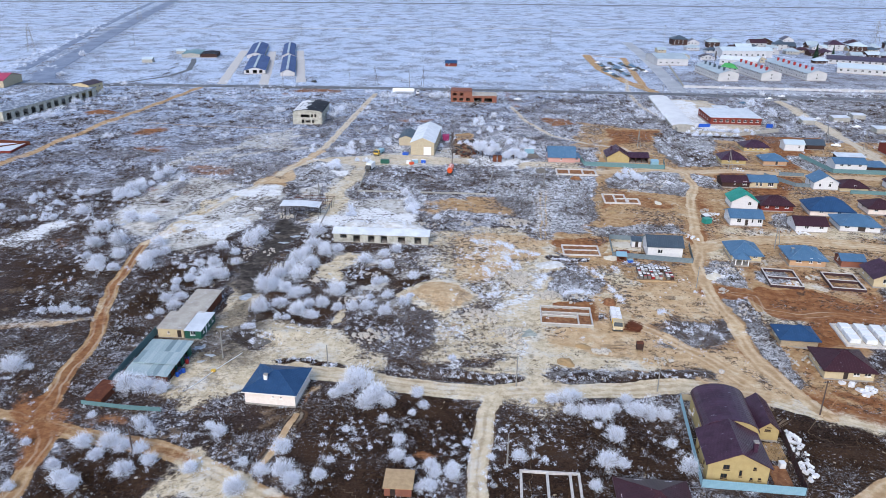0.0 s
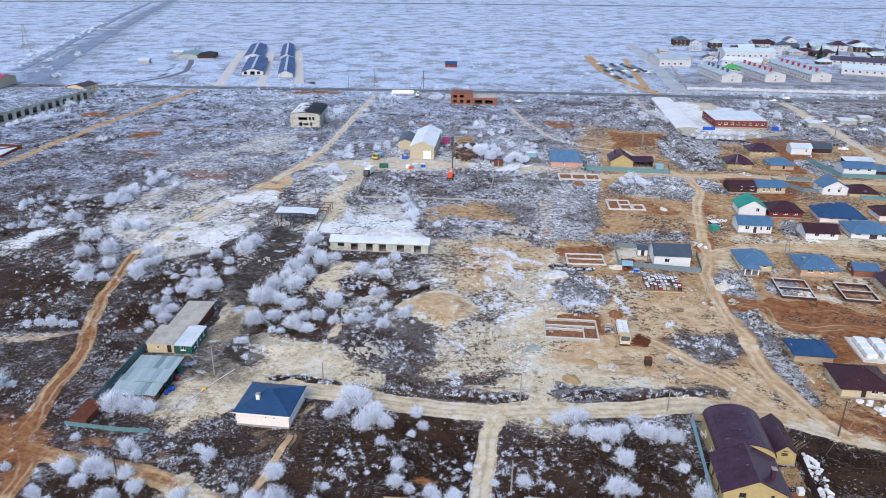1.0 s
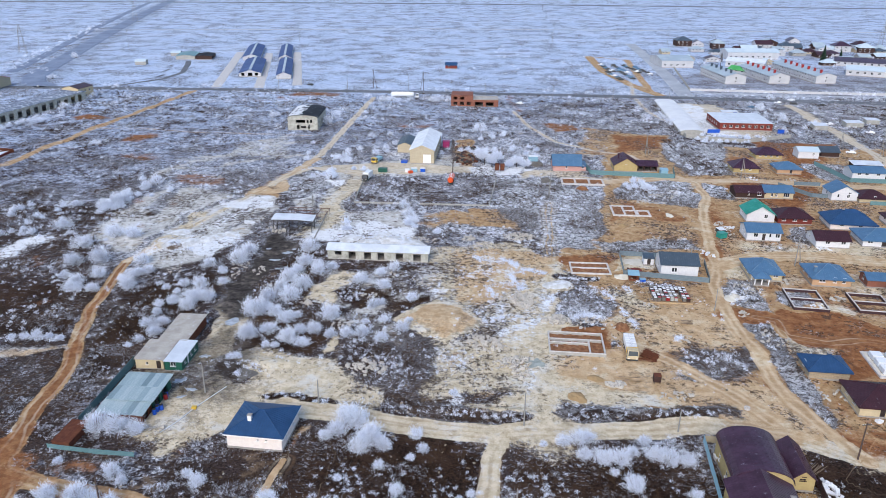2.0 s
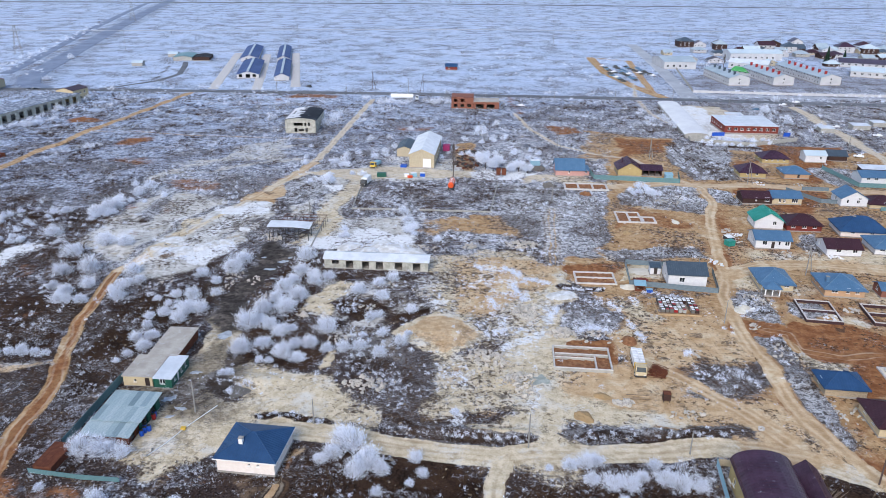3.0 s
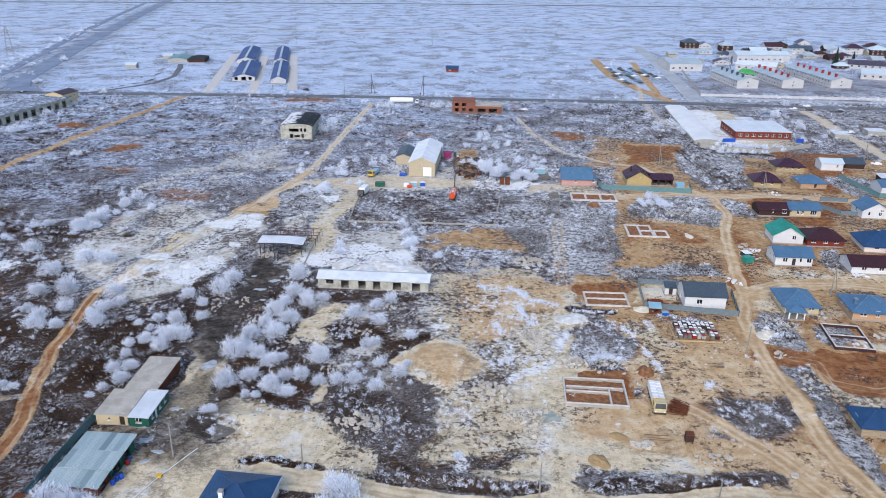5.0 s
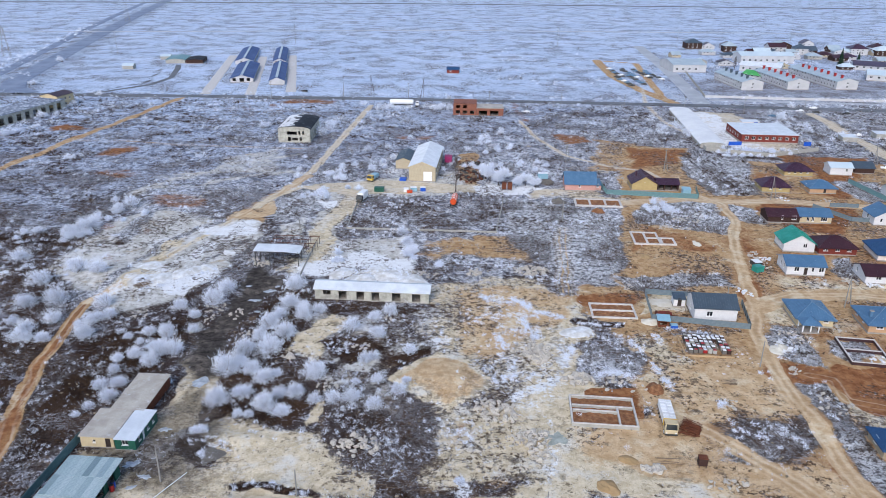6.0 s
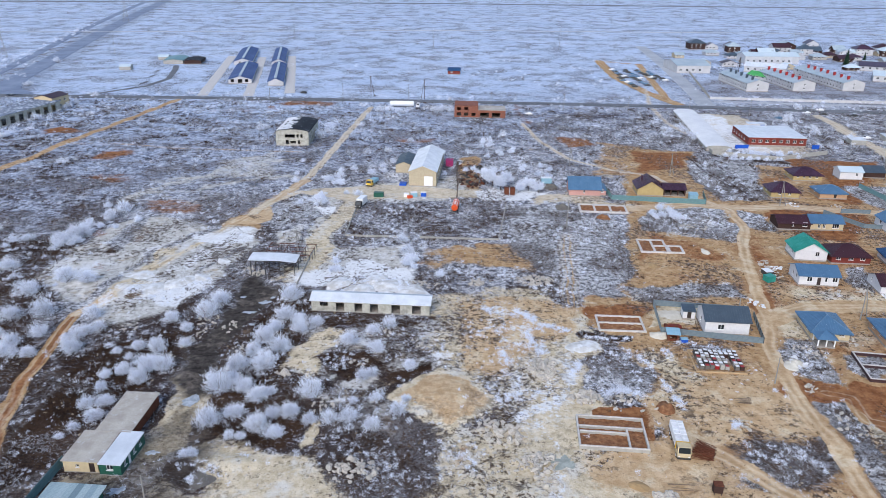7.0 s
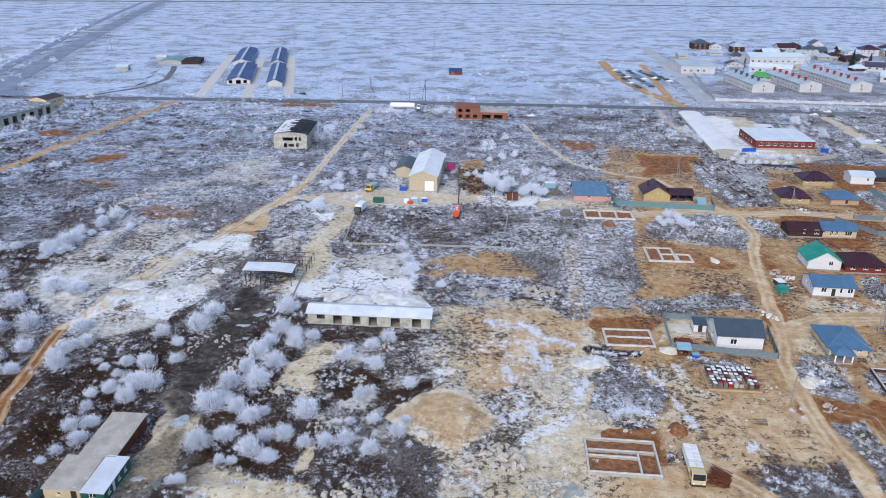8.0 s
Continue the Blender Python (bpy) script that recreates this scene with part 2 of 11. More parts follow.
def zone(kind, points, width, soft=1.5, level=1.0):
    """A strip or patch of ground cover: a line of points with a width."""
    ZONES.append((kind, np.array(points, float), width, soft, level))


def area(kind, points, soft=2.0, level=1.0):
    """A patch of ground cover inside a ring of points."""
    ZONES.append((kind, np.array(points, float), -1.0, soft, level))


def mound(x, y, rx, ry, height, turn=0.0):
    MOUNDS.append((x, y, rx, ry, height, radians(turn)))


def away(x, y, points):
    """Distance to a line of points, and on which side of it."""
    best, side = np.full(x.shape, 1e9), np.zeros(x.shape)
    if len(points) == 1:
        return np.hypot(x - points[0, 0], y - points[0, 1]), side
    for p, q in zip(points[:-1], points[1:]):
        e = q - p
        k = np.clip(((x - p[0]) * e[0] + (y - p[1]) * e[1]) / (e @ e), 0, 1)
        d = np.hypot(x - p[0] - k * e[0], y - p[1] - k * e[1])
        s = np.sign((x - p[0]) * e[1] - (y - p[1]) * e[0])
        near = d < best
        best, side = np.where(near, d, best), np.where(near, s, side)
    return best, side


def inside(x, y, ring):
    """Depth inside a ring of points, negative outside."""
    odd = np.zeros(x.shape, bool)
    for p, q in zip(ring, np.roll(ring, -1, 0)):
        if p[1] != q[1]:
            odd ^= ((p[1] > y) != (q[1] > y)) & (x < (q[0] - p[0]) * (y - p[1]) / (q[1] - p[1]) + p[0])
    d, _ = away(x, y, np.vstack([ring, ring[:1]]))
    return np.where(odd, d, -d)


def covers(x, y):
    """The share of each ground cover at the places x, y."""
    wx = x + 16.0 * (fbm(x, y, 14.0, 3, 4) - 0.5)
    wy = y + 16.0 * (fbm(x, y, 14.0, 11, 4) - 0.5)
    sx = x + 1.2 * (fbm(x, y, 7.0, 23, 2) - 0.5)
    sy = y + 1.2 * (fbm(x, y, 7.0, 29, 2) - 0.5)
    out = {k: np.zeros(x.shape) for k in ("sand", "clay", "dark", "snow", "tar", "bare", "soil", "lime", "weed", "litter")}
    roads = {k: np.zeros(x.shape) for k in out}
    lat = np.full(x.shape, 9.0)
    for kind, pts, width, soft, level in ZONES:
        reach = abs(width) + 3 * soft + 8
        x0, y0 = pts.min(0) - reach
        x1, y1 = pts.max(0) + reach
        box = (x > x0) & (x < x1) & (y > y0) & (y < y1)
        if not box.any():
            continue
        road = kind in ("track", "clay_track", "red_track", "pale_track", "tarmac")
        crisp = road or kind == "litter"
        a, b = (sx, sy) if crisp else (wx, wy)
        bend = 0.15 if kind == "litter" else 0.7
        if width < 0:
            m = np.clip(0.5 + inside(((1 - bend) * x + bend * wx)[box], ((1 - bend) * y + bend * wy)[box], pts) / (2 * soft), 0, 1)
        else:
            d, s = away(a[box], b[box], pts)
            soft = soft if crisp else soft * 2.4
            m = np.clip(0.5 + (width / 2 - d) / (2 * soft), 0, 1)
        m = m * m * (3 - 2 * m) * level
        name = {"track": "sand", "clay_track": "soil", "red_track": "clay", "pale_track": "bare", "tarmac": "tar"}.get(kind, kind)
        into = roads if road else out
        into[name][box] = np.maximum(into[name][box], m)
        if kind in ("track", "clay_track", "pale_track"):
            old = lat[box]
            lat[box] = np.where(d < np.abs(old), d * np.where(s == 0, 1, s), old)
    # weeds grow over the open covers but not on the wheel tracks
    for k in ("soil", "sand", "clay", "bare", "lime"):
        out[k] = out[k] * (1 - out["weed"])
    # dead litter lies on top of the open covers
    for k in ("soil", "sand", "clay", "bare", "lime", "snow"):
        out[k] = out[k] * (1 - out["litter"])
    out["dark"] = np.maximum(out["dark"], out["litter"])
    for k in out:
        out[k] = np.maximum(out[k], roads[k])
    out["lat"] = lat
    return out


def relief(x, y):
    """Height of the ground."""
    z = 0.35 * (fbm(x, y, 14.0, 41, 3) - 0.5) + 0.12 * (value_noise(x, y, 2.2, 47) - 0.5)
    for mx, my, rx, ry, h, a in MOUNDS:
        u = ((x - mx) * math.cos(a) + (y - my) * math.sin(a)) / rx
        v = (-(x - mx) * math.sin(a) + (y - my) * math.cos(a)) / ry
        d = np.sqrt(u * u + v * v) + 0.5 * (fbm(x, y, 3.0, 53, 3) - 0.5)
        z = z + h * np.clip(1 - d, 0, 1) ** 0.8
    return z


def ground_z(x, y):
    return float(relief(np.array([x]), np.array([y]))[0])


# dirt tracks and streets
zone("clay_track", [(-78.8, 119.6), (-71.9, 116.7), (-65.8, 114.9), (-53.6, 112.4), (-44.5, 108.2), (-37.9, 104.3), (-29.2, 99.0), (-19.7, 92.6)], 4.2, 0.8, 1.0)
zone("clay_track", [(-71.4, 91.6), (-71.8, 98.2), (-73.7, 113.8), (-78.2, 121.5), (-81.0, 137.8), (-81.0, 147.0), (-82.2, 155.1), (-84.9, 164.0), (-87.9, 174.0)], 3.8, 0.7, 1.0)
zone("clay_track", [(-84.9, 164.0), (-89.4, 181.6), (-91.3, 196.5), (-92.8, 212.7)], 3.2, 0.6, 1.0)
zone("track", [(-93.0, 212.7), (-91.3, 217.6), (-88.6, 222.8)], 2.4, 0.6, 1.0)
zone("pale_track", [(-88.6, 222.8), (-82.7, 245.7), (-74.7, 269.4), (-68.1, 288.9)], 3, 1.6, 0.7)
zone("clay_track", [(-76.3, 117.8), (-82.8, 120.8), (-91.9, 123.1)], 3, 0.8, 1.0)
zone("pale_track", [(-68.1, 288.9), (-62.5, 308.3), (-55.9, 336.5), (-52.4, 381.3), (-48.9, 431.4), (-45.1, 480.4)], 3.6, 1.8, 0.9)
zone("pale_track", [(-32.3, 139.5), (-17.2, 136.9), (-9.7, 134.4), (1.0, 132.5), (10.5, 131.2), (17.7, 132.9), (28.4, 132.7), (37.9, 132.9), (50.4, 135.0), (59.8, 134.3), (67.0, 131.3), (76.2, 126.0), (87.5, 122.0), (94.1, 119.8)], 5.5, 0.9, 1.0)
zone("pale_track", [(12.3, 132.7), (9.2, 124.4), (8.0, 115.2), (6.9, 107.0), (6.3, 99.4), (5.8, 91.8)], 3.6, 0.7, 1.0)
zone("track", [(77.8, 124.4), (74.4, 134.0), (72.2, 144.0), (71.4, 151.4), (72.6, 163.3), (72.4, 172.2), (72.6, 182.1), (73.4, 190.4), (75.1, 199.5), (80.7, 215.0), (86.3, 241.6), (93.6, 267.4), (99.5, 282.3), (101.2, 300.2), (93.0, 315.9)], 3.4, 0.8, 1.0)
zone("track", [(80.7, 215.0), (94.2, 222.9), (112.8, 223.5), (140.0, 217.1), (152.6, 213.7)], 7, 1.5, 1.0)
zone("track", [(62.7, 300.1), (90.6, 306.6), (106.4, 303.0), (124.1, 305.6), (146.1, 300.6), (183.3, 295.6), (201.1, 293.1)], 6, 1.5, 1.0)
zone("pale_track", [(212.6, 470.9), (204.9, 400.8), (201.7, 358.1), (196.3, 319.1), (194.7, 286.5)], 6, 1.5, 1.0)
zone("pale_track", [(-68.1, 288.9), (-64.0, 303.7), (-56.3, 315.2), (-35.8, 309.6)], 4, 1.5, 1.0)
zone("clay_track", [(-187.6, 285.0), (-187.2, 300.4), (-184.9, 323.4), (-181.8, 354.6), (-178.1, 391.8), (-173.1, 418.3), (-167.9, 459.5), (-163.2, 495.2)], 4.6, 1.4, 1.0)
zone("clay_track", [(79.4, 181.9), (84.1, 180.2), (83.3, 172.4), (92.0, 168.8), (101.4, 170.3), (112.3, 166.9), (122.9, 165.0)], 4, 1, 1.0)
zone("pale_track", [(39.6, 440.8), (44.1, 401.2), (53.7, 368.0), (69.3, 350.9), (84.2, 343.9), (91.7, 320.6)], 2.4, 1.4, 0.8)
zone("pale_track", [(122.2, 421.2), (118.6, 446.0), (121.8, 494.8), (133.9, 555.2)], 4, 2, 0.6)
zone("track", [(86.0, 107.5), (76.0, 102.0), (66.0, 95.0)], 5.0, 1.2, 1.0)
zone("track", [(44.8, 167.4), (51.8, 158.6), (61.1, 145.5), (65.3, 136.2)], 5, 2, 0.7)
zone("track", [(-28.5, 122.6), (-30.3, 112.7), (-32.2, 105.5)], 1.6, 0.6, 0.8)
zone("track", [(39.3, 272.2), (32.6, 218.1)], 1.0, 0.5, 0.6)
zone("track", [(37.5, 272.1), (31.1, 218.1)], 1.0, 0.5, 0.6)
# paved roads
zone("tar", [(-276.8, 500.0), (-292.7, 546.4), (-315.8, 639.5), (-364.3, 834.6), (-424.2, 1091.0), (-478.1, 1336.8), (-525.1, 1502.5)], 58, 6, 0.5)
zone("tarmac", [(-224.3, 501.8), (-216.7, 531.6), (-204.6, 548.5), (-216.2, 607.3)], 4, 1.5, 0.7)
zone("tar", [(-53.8, 179.6), (-53.6, 205.7), (-52.0, 222.6), (-49.9, 230.7)], 10, 3, 0.95)
zone("tar", [(-46.6, 151.8), (-41.5, 152.5)], 3.5, 1.5, 0.9)
zone("tar", [(-32.4, 153.5), (-26.5, 159.4)], 9, 4, 0.35)
zone("tarmac", [(68.8, 651.5), (176.3, 633.6)], 3, 2, 0.5)
zone("tarmac", [(57.4, 536.1), (117.7, 533.4)], 3, 2, 0.5)
zone("dark", [(-589.3, 1014.4), (-523.4, 1064.0)], 30, 15, 0.7)
zone("dark", [(-142.4, 838.4), (-88.4, 924.7), (-20.7, 948.8)], 12, 10, 0.5)
# sand and trampled ground
zone("bare", [(-52.6, 133.4), (-44.9, 140.4), (-35.8, 144.3), (-30.7, 144.4)], 19, 3, 1.0)
zone("bare", [(-58.4, 147.5), (-57.5, 152.9), (-54.1, 164.6)], 11, 3, 0.7)
zone("bare", [(-40.9, 156.1), (-29.7, 153.6), (-17.9, 143.5)], 16, 4, 0.8)
zone("bare", [(-36.8, 178.3), (-30.4, 197.8), (-24.7, 206.7)], 9, 5, 0.45)
zone("bare", [(18.1, 130.7), (19.8, 144.5), (19.9, 155.0), (22.4, 173.3), (25.1, 191.5), (30.9, 213.3)], 13, 4, 1.0)
zone("bare", [(23.3, 149.7), (36.4, 150.0), (45.3, 148.9)], 16, 4, 1.0)
zone("sand", [(34.7, 155.4), (46.9, 155.7), (60.3, 143.1), (65.7, 134.0)], 17, 5, 0.95)
zone("sand", [(43.6, 172.2), (58.9, 174.3), (67.4, 178.0), (66.6, 162.0)], 14, 4, 0.9)
zone("sand", [(43.0, 184.4), (51.5, 181.0), (67.5, 183.3)], 9, 4, 0.7)
zone("bare", [(48.5, 196.2), (38.0, 191.9)], 9, 4, 0.7)
zone("soil", [(-3.2, 253.3), (13.2, 254.0), (31.3, 250.3)], 13, 4, 0.85)
zone("sand", [(8.0, 212.5), (10.8, 195.0), (18.3, 187.4), (16.8, 212.8)], 14, 6, 0.55)
zone("bare", [(2.8, 222.1), (-4.3, 212.0)], 10, 5, 0.5)
zone("bare", [(-27.7, 234.3), (-43.4, 236.6), (-38.2, 255.1)], 16, 5, 0.55)
zone("soil", [(53.1, 237.4), (68.2, 243.8), (85.1, 247.5)], 26, 4, 0.85)
zone("soil", [(38.7, 218.4), (50.5, 223.8)], 13, 4, 0.8)
zone("bare", [(40.2, 311.5), (60.9, 303.5)], 14, 4, 0.9)
zone("soil", [(84.1, 369.7), (101.4, 358.5)], 22, 6, 0.6)
zone("lime", [(0.8, 336.3), (3.4, 321.1)], 12, 4, 0.9)
zone("bare", [(57.5, 214.2), (60.2, 218.1)], 12, 3, 1.0)
zone("bare", [(91.5, 215.4), (81.0, 210.3), (83.3, 197.4)], 12, 4, 0.8)
zone("bare", [(97.1, 230.8), (115.0, 228.8), (144.2, 224.7)], 12, 5, 0.8)
zone("bare", [(80.3, 168.5), (87.7, 165.6), (87.9, 159.6)], 9, 3, 0.9)
zone("bare", [(104.7, 190.1), (110.6, 182.8)], 9, 3, 0.7)
zone("soil", [(79.2, 146.0), (83.8, 134.4), (91.0, 128.3)], 16, 5, 0.9)
zone("bare", [(143.8, 318.4), (175.0, 310.7)], 10, 5, 0.5)
zone("bare", [(78.3, 123.1), (82.4, 120.4)], 5, 2, 0.9)
zone("bare", [(142.9, 430.6), (145.2, 407.3), (156.0, 393.6)], 30, 6, 0.95)
zone("bare", [(229.6, 453.5), (228.8, 377.8)], 24, 10, 0.45)
zone("sand", [(-18.6, 149.9), (-16.4, 154.0)], 8, 3, 0.6)
zone("sand", [(-10.2, 141.3), (2.3, 139.2), (12.2, 139.5)], 5, 2, 0.7)
zone("sand", [(6.7, 166.4), (11.8, 154.7), (-2.9, 151.6)], 16, 7, 0.4)
zone("bare", [(-47.8, 105.9), (-40.5, 101.6), (-42.4, 98.7)], 8, 2, 0.8)
zone("snow", [(-89.9, 216.2), (-82.5, 232.2), (-73.6, 257.0), (-66.4, 271.2)], 14, 6, 0.6)
zone("clay_track", [(128.0, 692.0), (124.0, 600.0), (131.0, 540.0), (141.0, 497.0)], 8, 3, 0.95)
zone("clay_track", [(128.0, 692.0), (158.0, 674.0), (147.0, 590.0), (138.0, 515.0)], 6, 2.5, 0.85)
zone("sand", [(23.1, 415.0), (41.4, 373.6)], 9, 4, 0.5)
# red clay
zone("clay", [(77.8, 181.8), (88.9, 175.2), (100.9, 172.3), (113.7, 169.4), (123.3, 168.1)], 13, 3, 0.95)
zone("clay", [(98.4, 164.3), (90.7, 156.9)], 12, 3, 0.9)
zone("clay", [(85.1, 132.3), (91.5, 129.3)], 9, 3, 0.8)
zone("clay", [(83.1, 146.1), (80.2, 134.4)], 7, 3, 0.6)
zone("clay", [(39.1, 220.9), (50.0, 221.3)], 7, 2, 0.8)
zone("clay", [(32.9, 152.6), (39.0, 150.1)], 6, 2.5, 0.7)
zone("clay", [(52.6, 234.6), (72.2, 244.0), (85.5, 235.8)], 18, 6, 0.5)
zone("clay", [(47.0, 145.2), (59.5, 140.7)], 10, 5, 0.5)
zone("clay", [(62.8, 143.1), (66.1, 138.5)], 7, 3, 0.6)
zone("clay", [(16.4, 162.0), (24.6, 160.8)], 3, 2, 0.6)
zone("clay", [(-130.0, 462.2), (-110.0, 467.6)], 10, 4, 0.6)
zone("clay", [(-85.8, 494.5), (-78.7, 497.2)], 12, 4, 0.6)
zone("clay", [(-194.7, 408.9), (-180.5, 405.1)], 12, 5, 0.6)
zone("clay", [(-156.8, 368.5), (-140.8, 372.1)], 6, 4, 0.5)
zone("clay", [(-135.0, 227.5), (-115.6, 217.8), (-124.7, 207.8)], 7, 4, 0.5)
zone("clay", [(110.1, 822.7), (127.8, 819.2)], 18, 8, 0.6)
zone("clay", [(192.4, 759.6), (256.7, 766.6)], 14, 8, 0.5)
zone("clay", [(-75.6, 501.9), (-32.4, 483.4), (-9.5, 446.3)], 9, 5, 0.35)
zone("clay", [(85.4, 376.1), (104.5, 370.8)], 12, 5, 0.4)
zone("clay", [(-105.2, 297.3), (-93.5, 289.4)], 6, 4, 0.5)
# dark dead weeds
zone("dark", [(-19.5, 118.2), (-22.7, 111.2), (-14.1, 108.2), (-17.3, 102.0)], 22, 5, 0.9)
zone("dark", [(-8.7, 118.4), (-0.1, 122.3), (-2.0, 111.6)], 14, 5, 0.7)
zone("dark", [(16.1, 117.2), (25.6, 115.6), (36.5, 112.4), (18.2, 107.2)], 19, 5, 0.9)
zone("dark", [(-56.4, 102.7), (-48.7, 102.9)], 9, 4, 0.8)
zone("dark", [(-112.0, 183.3), (-95.3, 187.6)], 12, 4, 0.9)
zone("dark", [(-98.2, 151.8), (-82.7, 146.9)], 14, 5, 0.5)
zone("dark", [(-78.7, 177.1), (-73.1, 192.3), (-66.7, 209.8)], 16, 5, 0.75)
zone("dark", [(-121.9, 258.3), (-139.8, 260.9), (-147.0, 250.6)], 8, 4, 0.9)
zone("dark", [(-48.5, 164.8), (-43.5, 181.7), (-38.4, 206.2)], 14, 4, 0.8)
zone("dark", [(-26.4, 168.6), (-18.7, 178.9), (-13.4, 190.2)], 12, 5, 0.3)
zone("dark", [(-26.0, 218.5), (-40.3, 218.0), (-6.0, 212.0)], 5, 2, 0.9)
zone("dark", [(-19.8, 288.7), (8.9, 286.8)], 14, 5, 0.42)
zone("dark", [(-12.6, 140.0), (-2.6, 138.0), (14.4, 136.1)], 5, 1.5, 0.8)
zone("dark", [(55.1, 155.9), (67.0, 159.1)], 10, 4, 0.6)
zone("dark", [(70.2, 120.1), (73.4, 113.2), (86.1, 113.5), (71.5, 105.3), (82.7, 104.0)], 20, 5, 0.95)
zone("dark", [(-48.6, 117.5), (-34.6, 117.8)], 10, 5, 0.5)
zone("dark", [(-77.3, 152.3), (-65.5, 142.3), (-69.8, 137.4)], 14, 6, 0.6)
zone("dark", [(68.1, 464.6), (96.9, 466.6)], 8, 3, 0.8)
zone("dark", [(-69.4, 274.8), (-54.2, 275.5)], 8, 4, 0.3)
# snow and lime-white ground
zone("snow", [(-135.3, 214.6), (-130.5, 222.3), (-127.1, 230.5)], 9, 4, 0.9)
zone("snow", [(-34.1, 239.8), (-24.7, 243.1), (-12.7, 238.9)], 15, 4, 0.95)
zone("snow", [(-83.6, 224.1), (-68.6, 230.0)], 11, 5, 0.8)
zone("snow", [(-77.5, 263.6), (-67.3, 274.9)], 9, 4, 0.7)
zone("snow", [(18.6, 321.8), (28.9, 324.3), (35.9, 317.8)], 5, 2, 0.9)
zone("snow", [(-48.7, 297.4), (-44.3, 300.2)], 3, 1.5, 0.9)
zone("snow", [(12.4, 166.5), (16.3, 160.6), (7.8, 157.4)], 14, 7, 0.4)
zone("snow", [(30.3, 208.6), (26.9, 180.3)], 6, 4, 0.5)
zone("snow", [(2.3, 146.5), (4.2, 144.1)], 3, 1.5, 0.8)
# mixed ground
zone("dark", [(-170.0, 300.0), (-220.0, 460.0)], 110, 20, 0.42)
zone("dark", [(130.0, 350.0), (240.0, 400.0), (260.0, 450.0)], 80, 16, 0.3)
zone("dark", [(190.0, 560.0), (330.0, 580.0), (430.0, 640.0), (330.0, 740.0)], 120, 20, 0.6)
zone("soil", [(95.3, 260.6), (113.2, 275.4), (169.5, 270.6)], 34, 8, 0.82)
zone("soil", [(83.9, 225.0), (109.5, 216.0), (137.3, 212.3)], 24, 8, 0.85)
zone("soil", [(117.4, 321.9), (158.4, 328.9), (197.4, 321.0)], 24, 8, 0.75)
zone("clay", [(122.4, 337.3), (152.9, 347.5), (168.4, 339.7)], 18, 8, 0.7)
zone("clay", [(93.1, 282.0), (95.2, 247.9), (82.3, 219.9)], 16, 7, 0.75)
zone("clay", [(86.5, 201.7), (103.2, 194.0), (117.3, 176.1)], 20, 8, 0.65)
zone("sand", [(55.8, 192.4), (61.8, 185.0), (72.5, 189.1)], 16, 6, 0.6)
zone("clay", [(58.5, 145.5), (70.2, 145.8), (69.3, 134.1)], 12, 6, 0.7)
zone("clay", [(77.1, 132.2), (84.0, 127.1), (90.8, 125.3)], 10, 4, 0.8)
zone("snow", [(18.3, 132.9), (20.4, 149.6), (22.4, 173.3), (26.3, 195.5)], 8, 6, 0.4)
zone("snow", [(146.3, 430.8), (143.6, 392.9)], 22, 5, 0.7)
zone("clay", [(-79.8, 130.5), (-77.9, 142.0)], 10, 5, 0.4)
zone("clay", [(-107.1, 163.1), (-93.0, 151.9)], 14, 6, 0.35)
zone("sand", [(-31.9, 125.5), (-25.8, 129.7)], 5, 2, 0.6)
zone("clay", [(-29.1, 122.6), (-26.9, 129.7)], 2.5, 1, 0.7)
zone("clay", [(-14.8, 114.7), (-8.3, 111.5)], 10, 5, 0.4)
zone("bare", [(8.0, 212.5), (15.2, 187.3), (11.0, 166.5), (2.4, 154.5)], 30, 8, 0.5)
zone("bare", [(-24.3, 202.3), (-28.8, 185.9), (-18.7, 178.9)], 18, 8, 0.42)
zone("bare", [(27.3, 303.6), (20.5, 271.4), (3.3, 302.5)], 16, 8, 0.35)
zone("bare", [(-24.6, 363.5), (-40.2, 350.7), (-8.0, 377.2)], 24, 8, 0.4)
zone("snow", [(13.7, 222.5), (19.6, 203.8), (10.4, 187.1)], 20, 8, 0.42)
zone("snow", [(20.9, 278.8), (34.2, 258.1), (46.7, 272.5)], 20, 10, 0.4)
zone("dark", [(-44.3, 164.9), (-35.6, 171.5), (-36.9, 197.6)], 14, 4, 0.9)
zone("bare", [(88.0, 210.6), (108.9, 206.8), (120.6, 202.8)], 14, 6, 0.7)
zone("clay", [(157.5, 309.8), (185.1, 311.2)], 10, 6, 0.5)
zone("clay", [(21.7, 385.7), (4.0, 421.7), (49.7, 424.6)], 16, 8, 0.35)
# trampled plots of the settlement
area("soil", [(81.0, 384.4), (115.2, 386.3), (97.2, 314.1), (201.4, 318.7), (107.3, 162.5), (86.3, 132.5), (36.8, 131.5), (41.4, 161.0), (38.1, 176.0), (41.8, 203.9), (33.1, 213.3), (36.2, 226.7), (49.2, 235.9)], 4, 0.88)
area("soil", [(108.6, 363.5), (228.5, 362.6), (198.0, 313.3), (92.6, 308.7)], 4, 0.7)
area("sand", [(101.6, 304.0), (109.2, 304.4), (94.0, 253.8), (95.1, 231.5), (138.4, 225.8), (132.0, 215.0), (92.2, 224.3), (81.3, 209.8), (72.5, 184.0), (72.1, 161.7), (65.6, 161.5), (68.4, 187.8), (84.8, 228.3), (88.9, 253.6)], 3.5, 0.5)
area("sand", [(50.5, 183.5), (67.0, 183.9), (68.9, 161.6), (44.6, 161.1)], 4, 0.6)
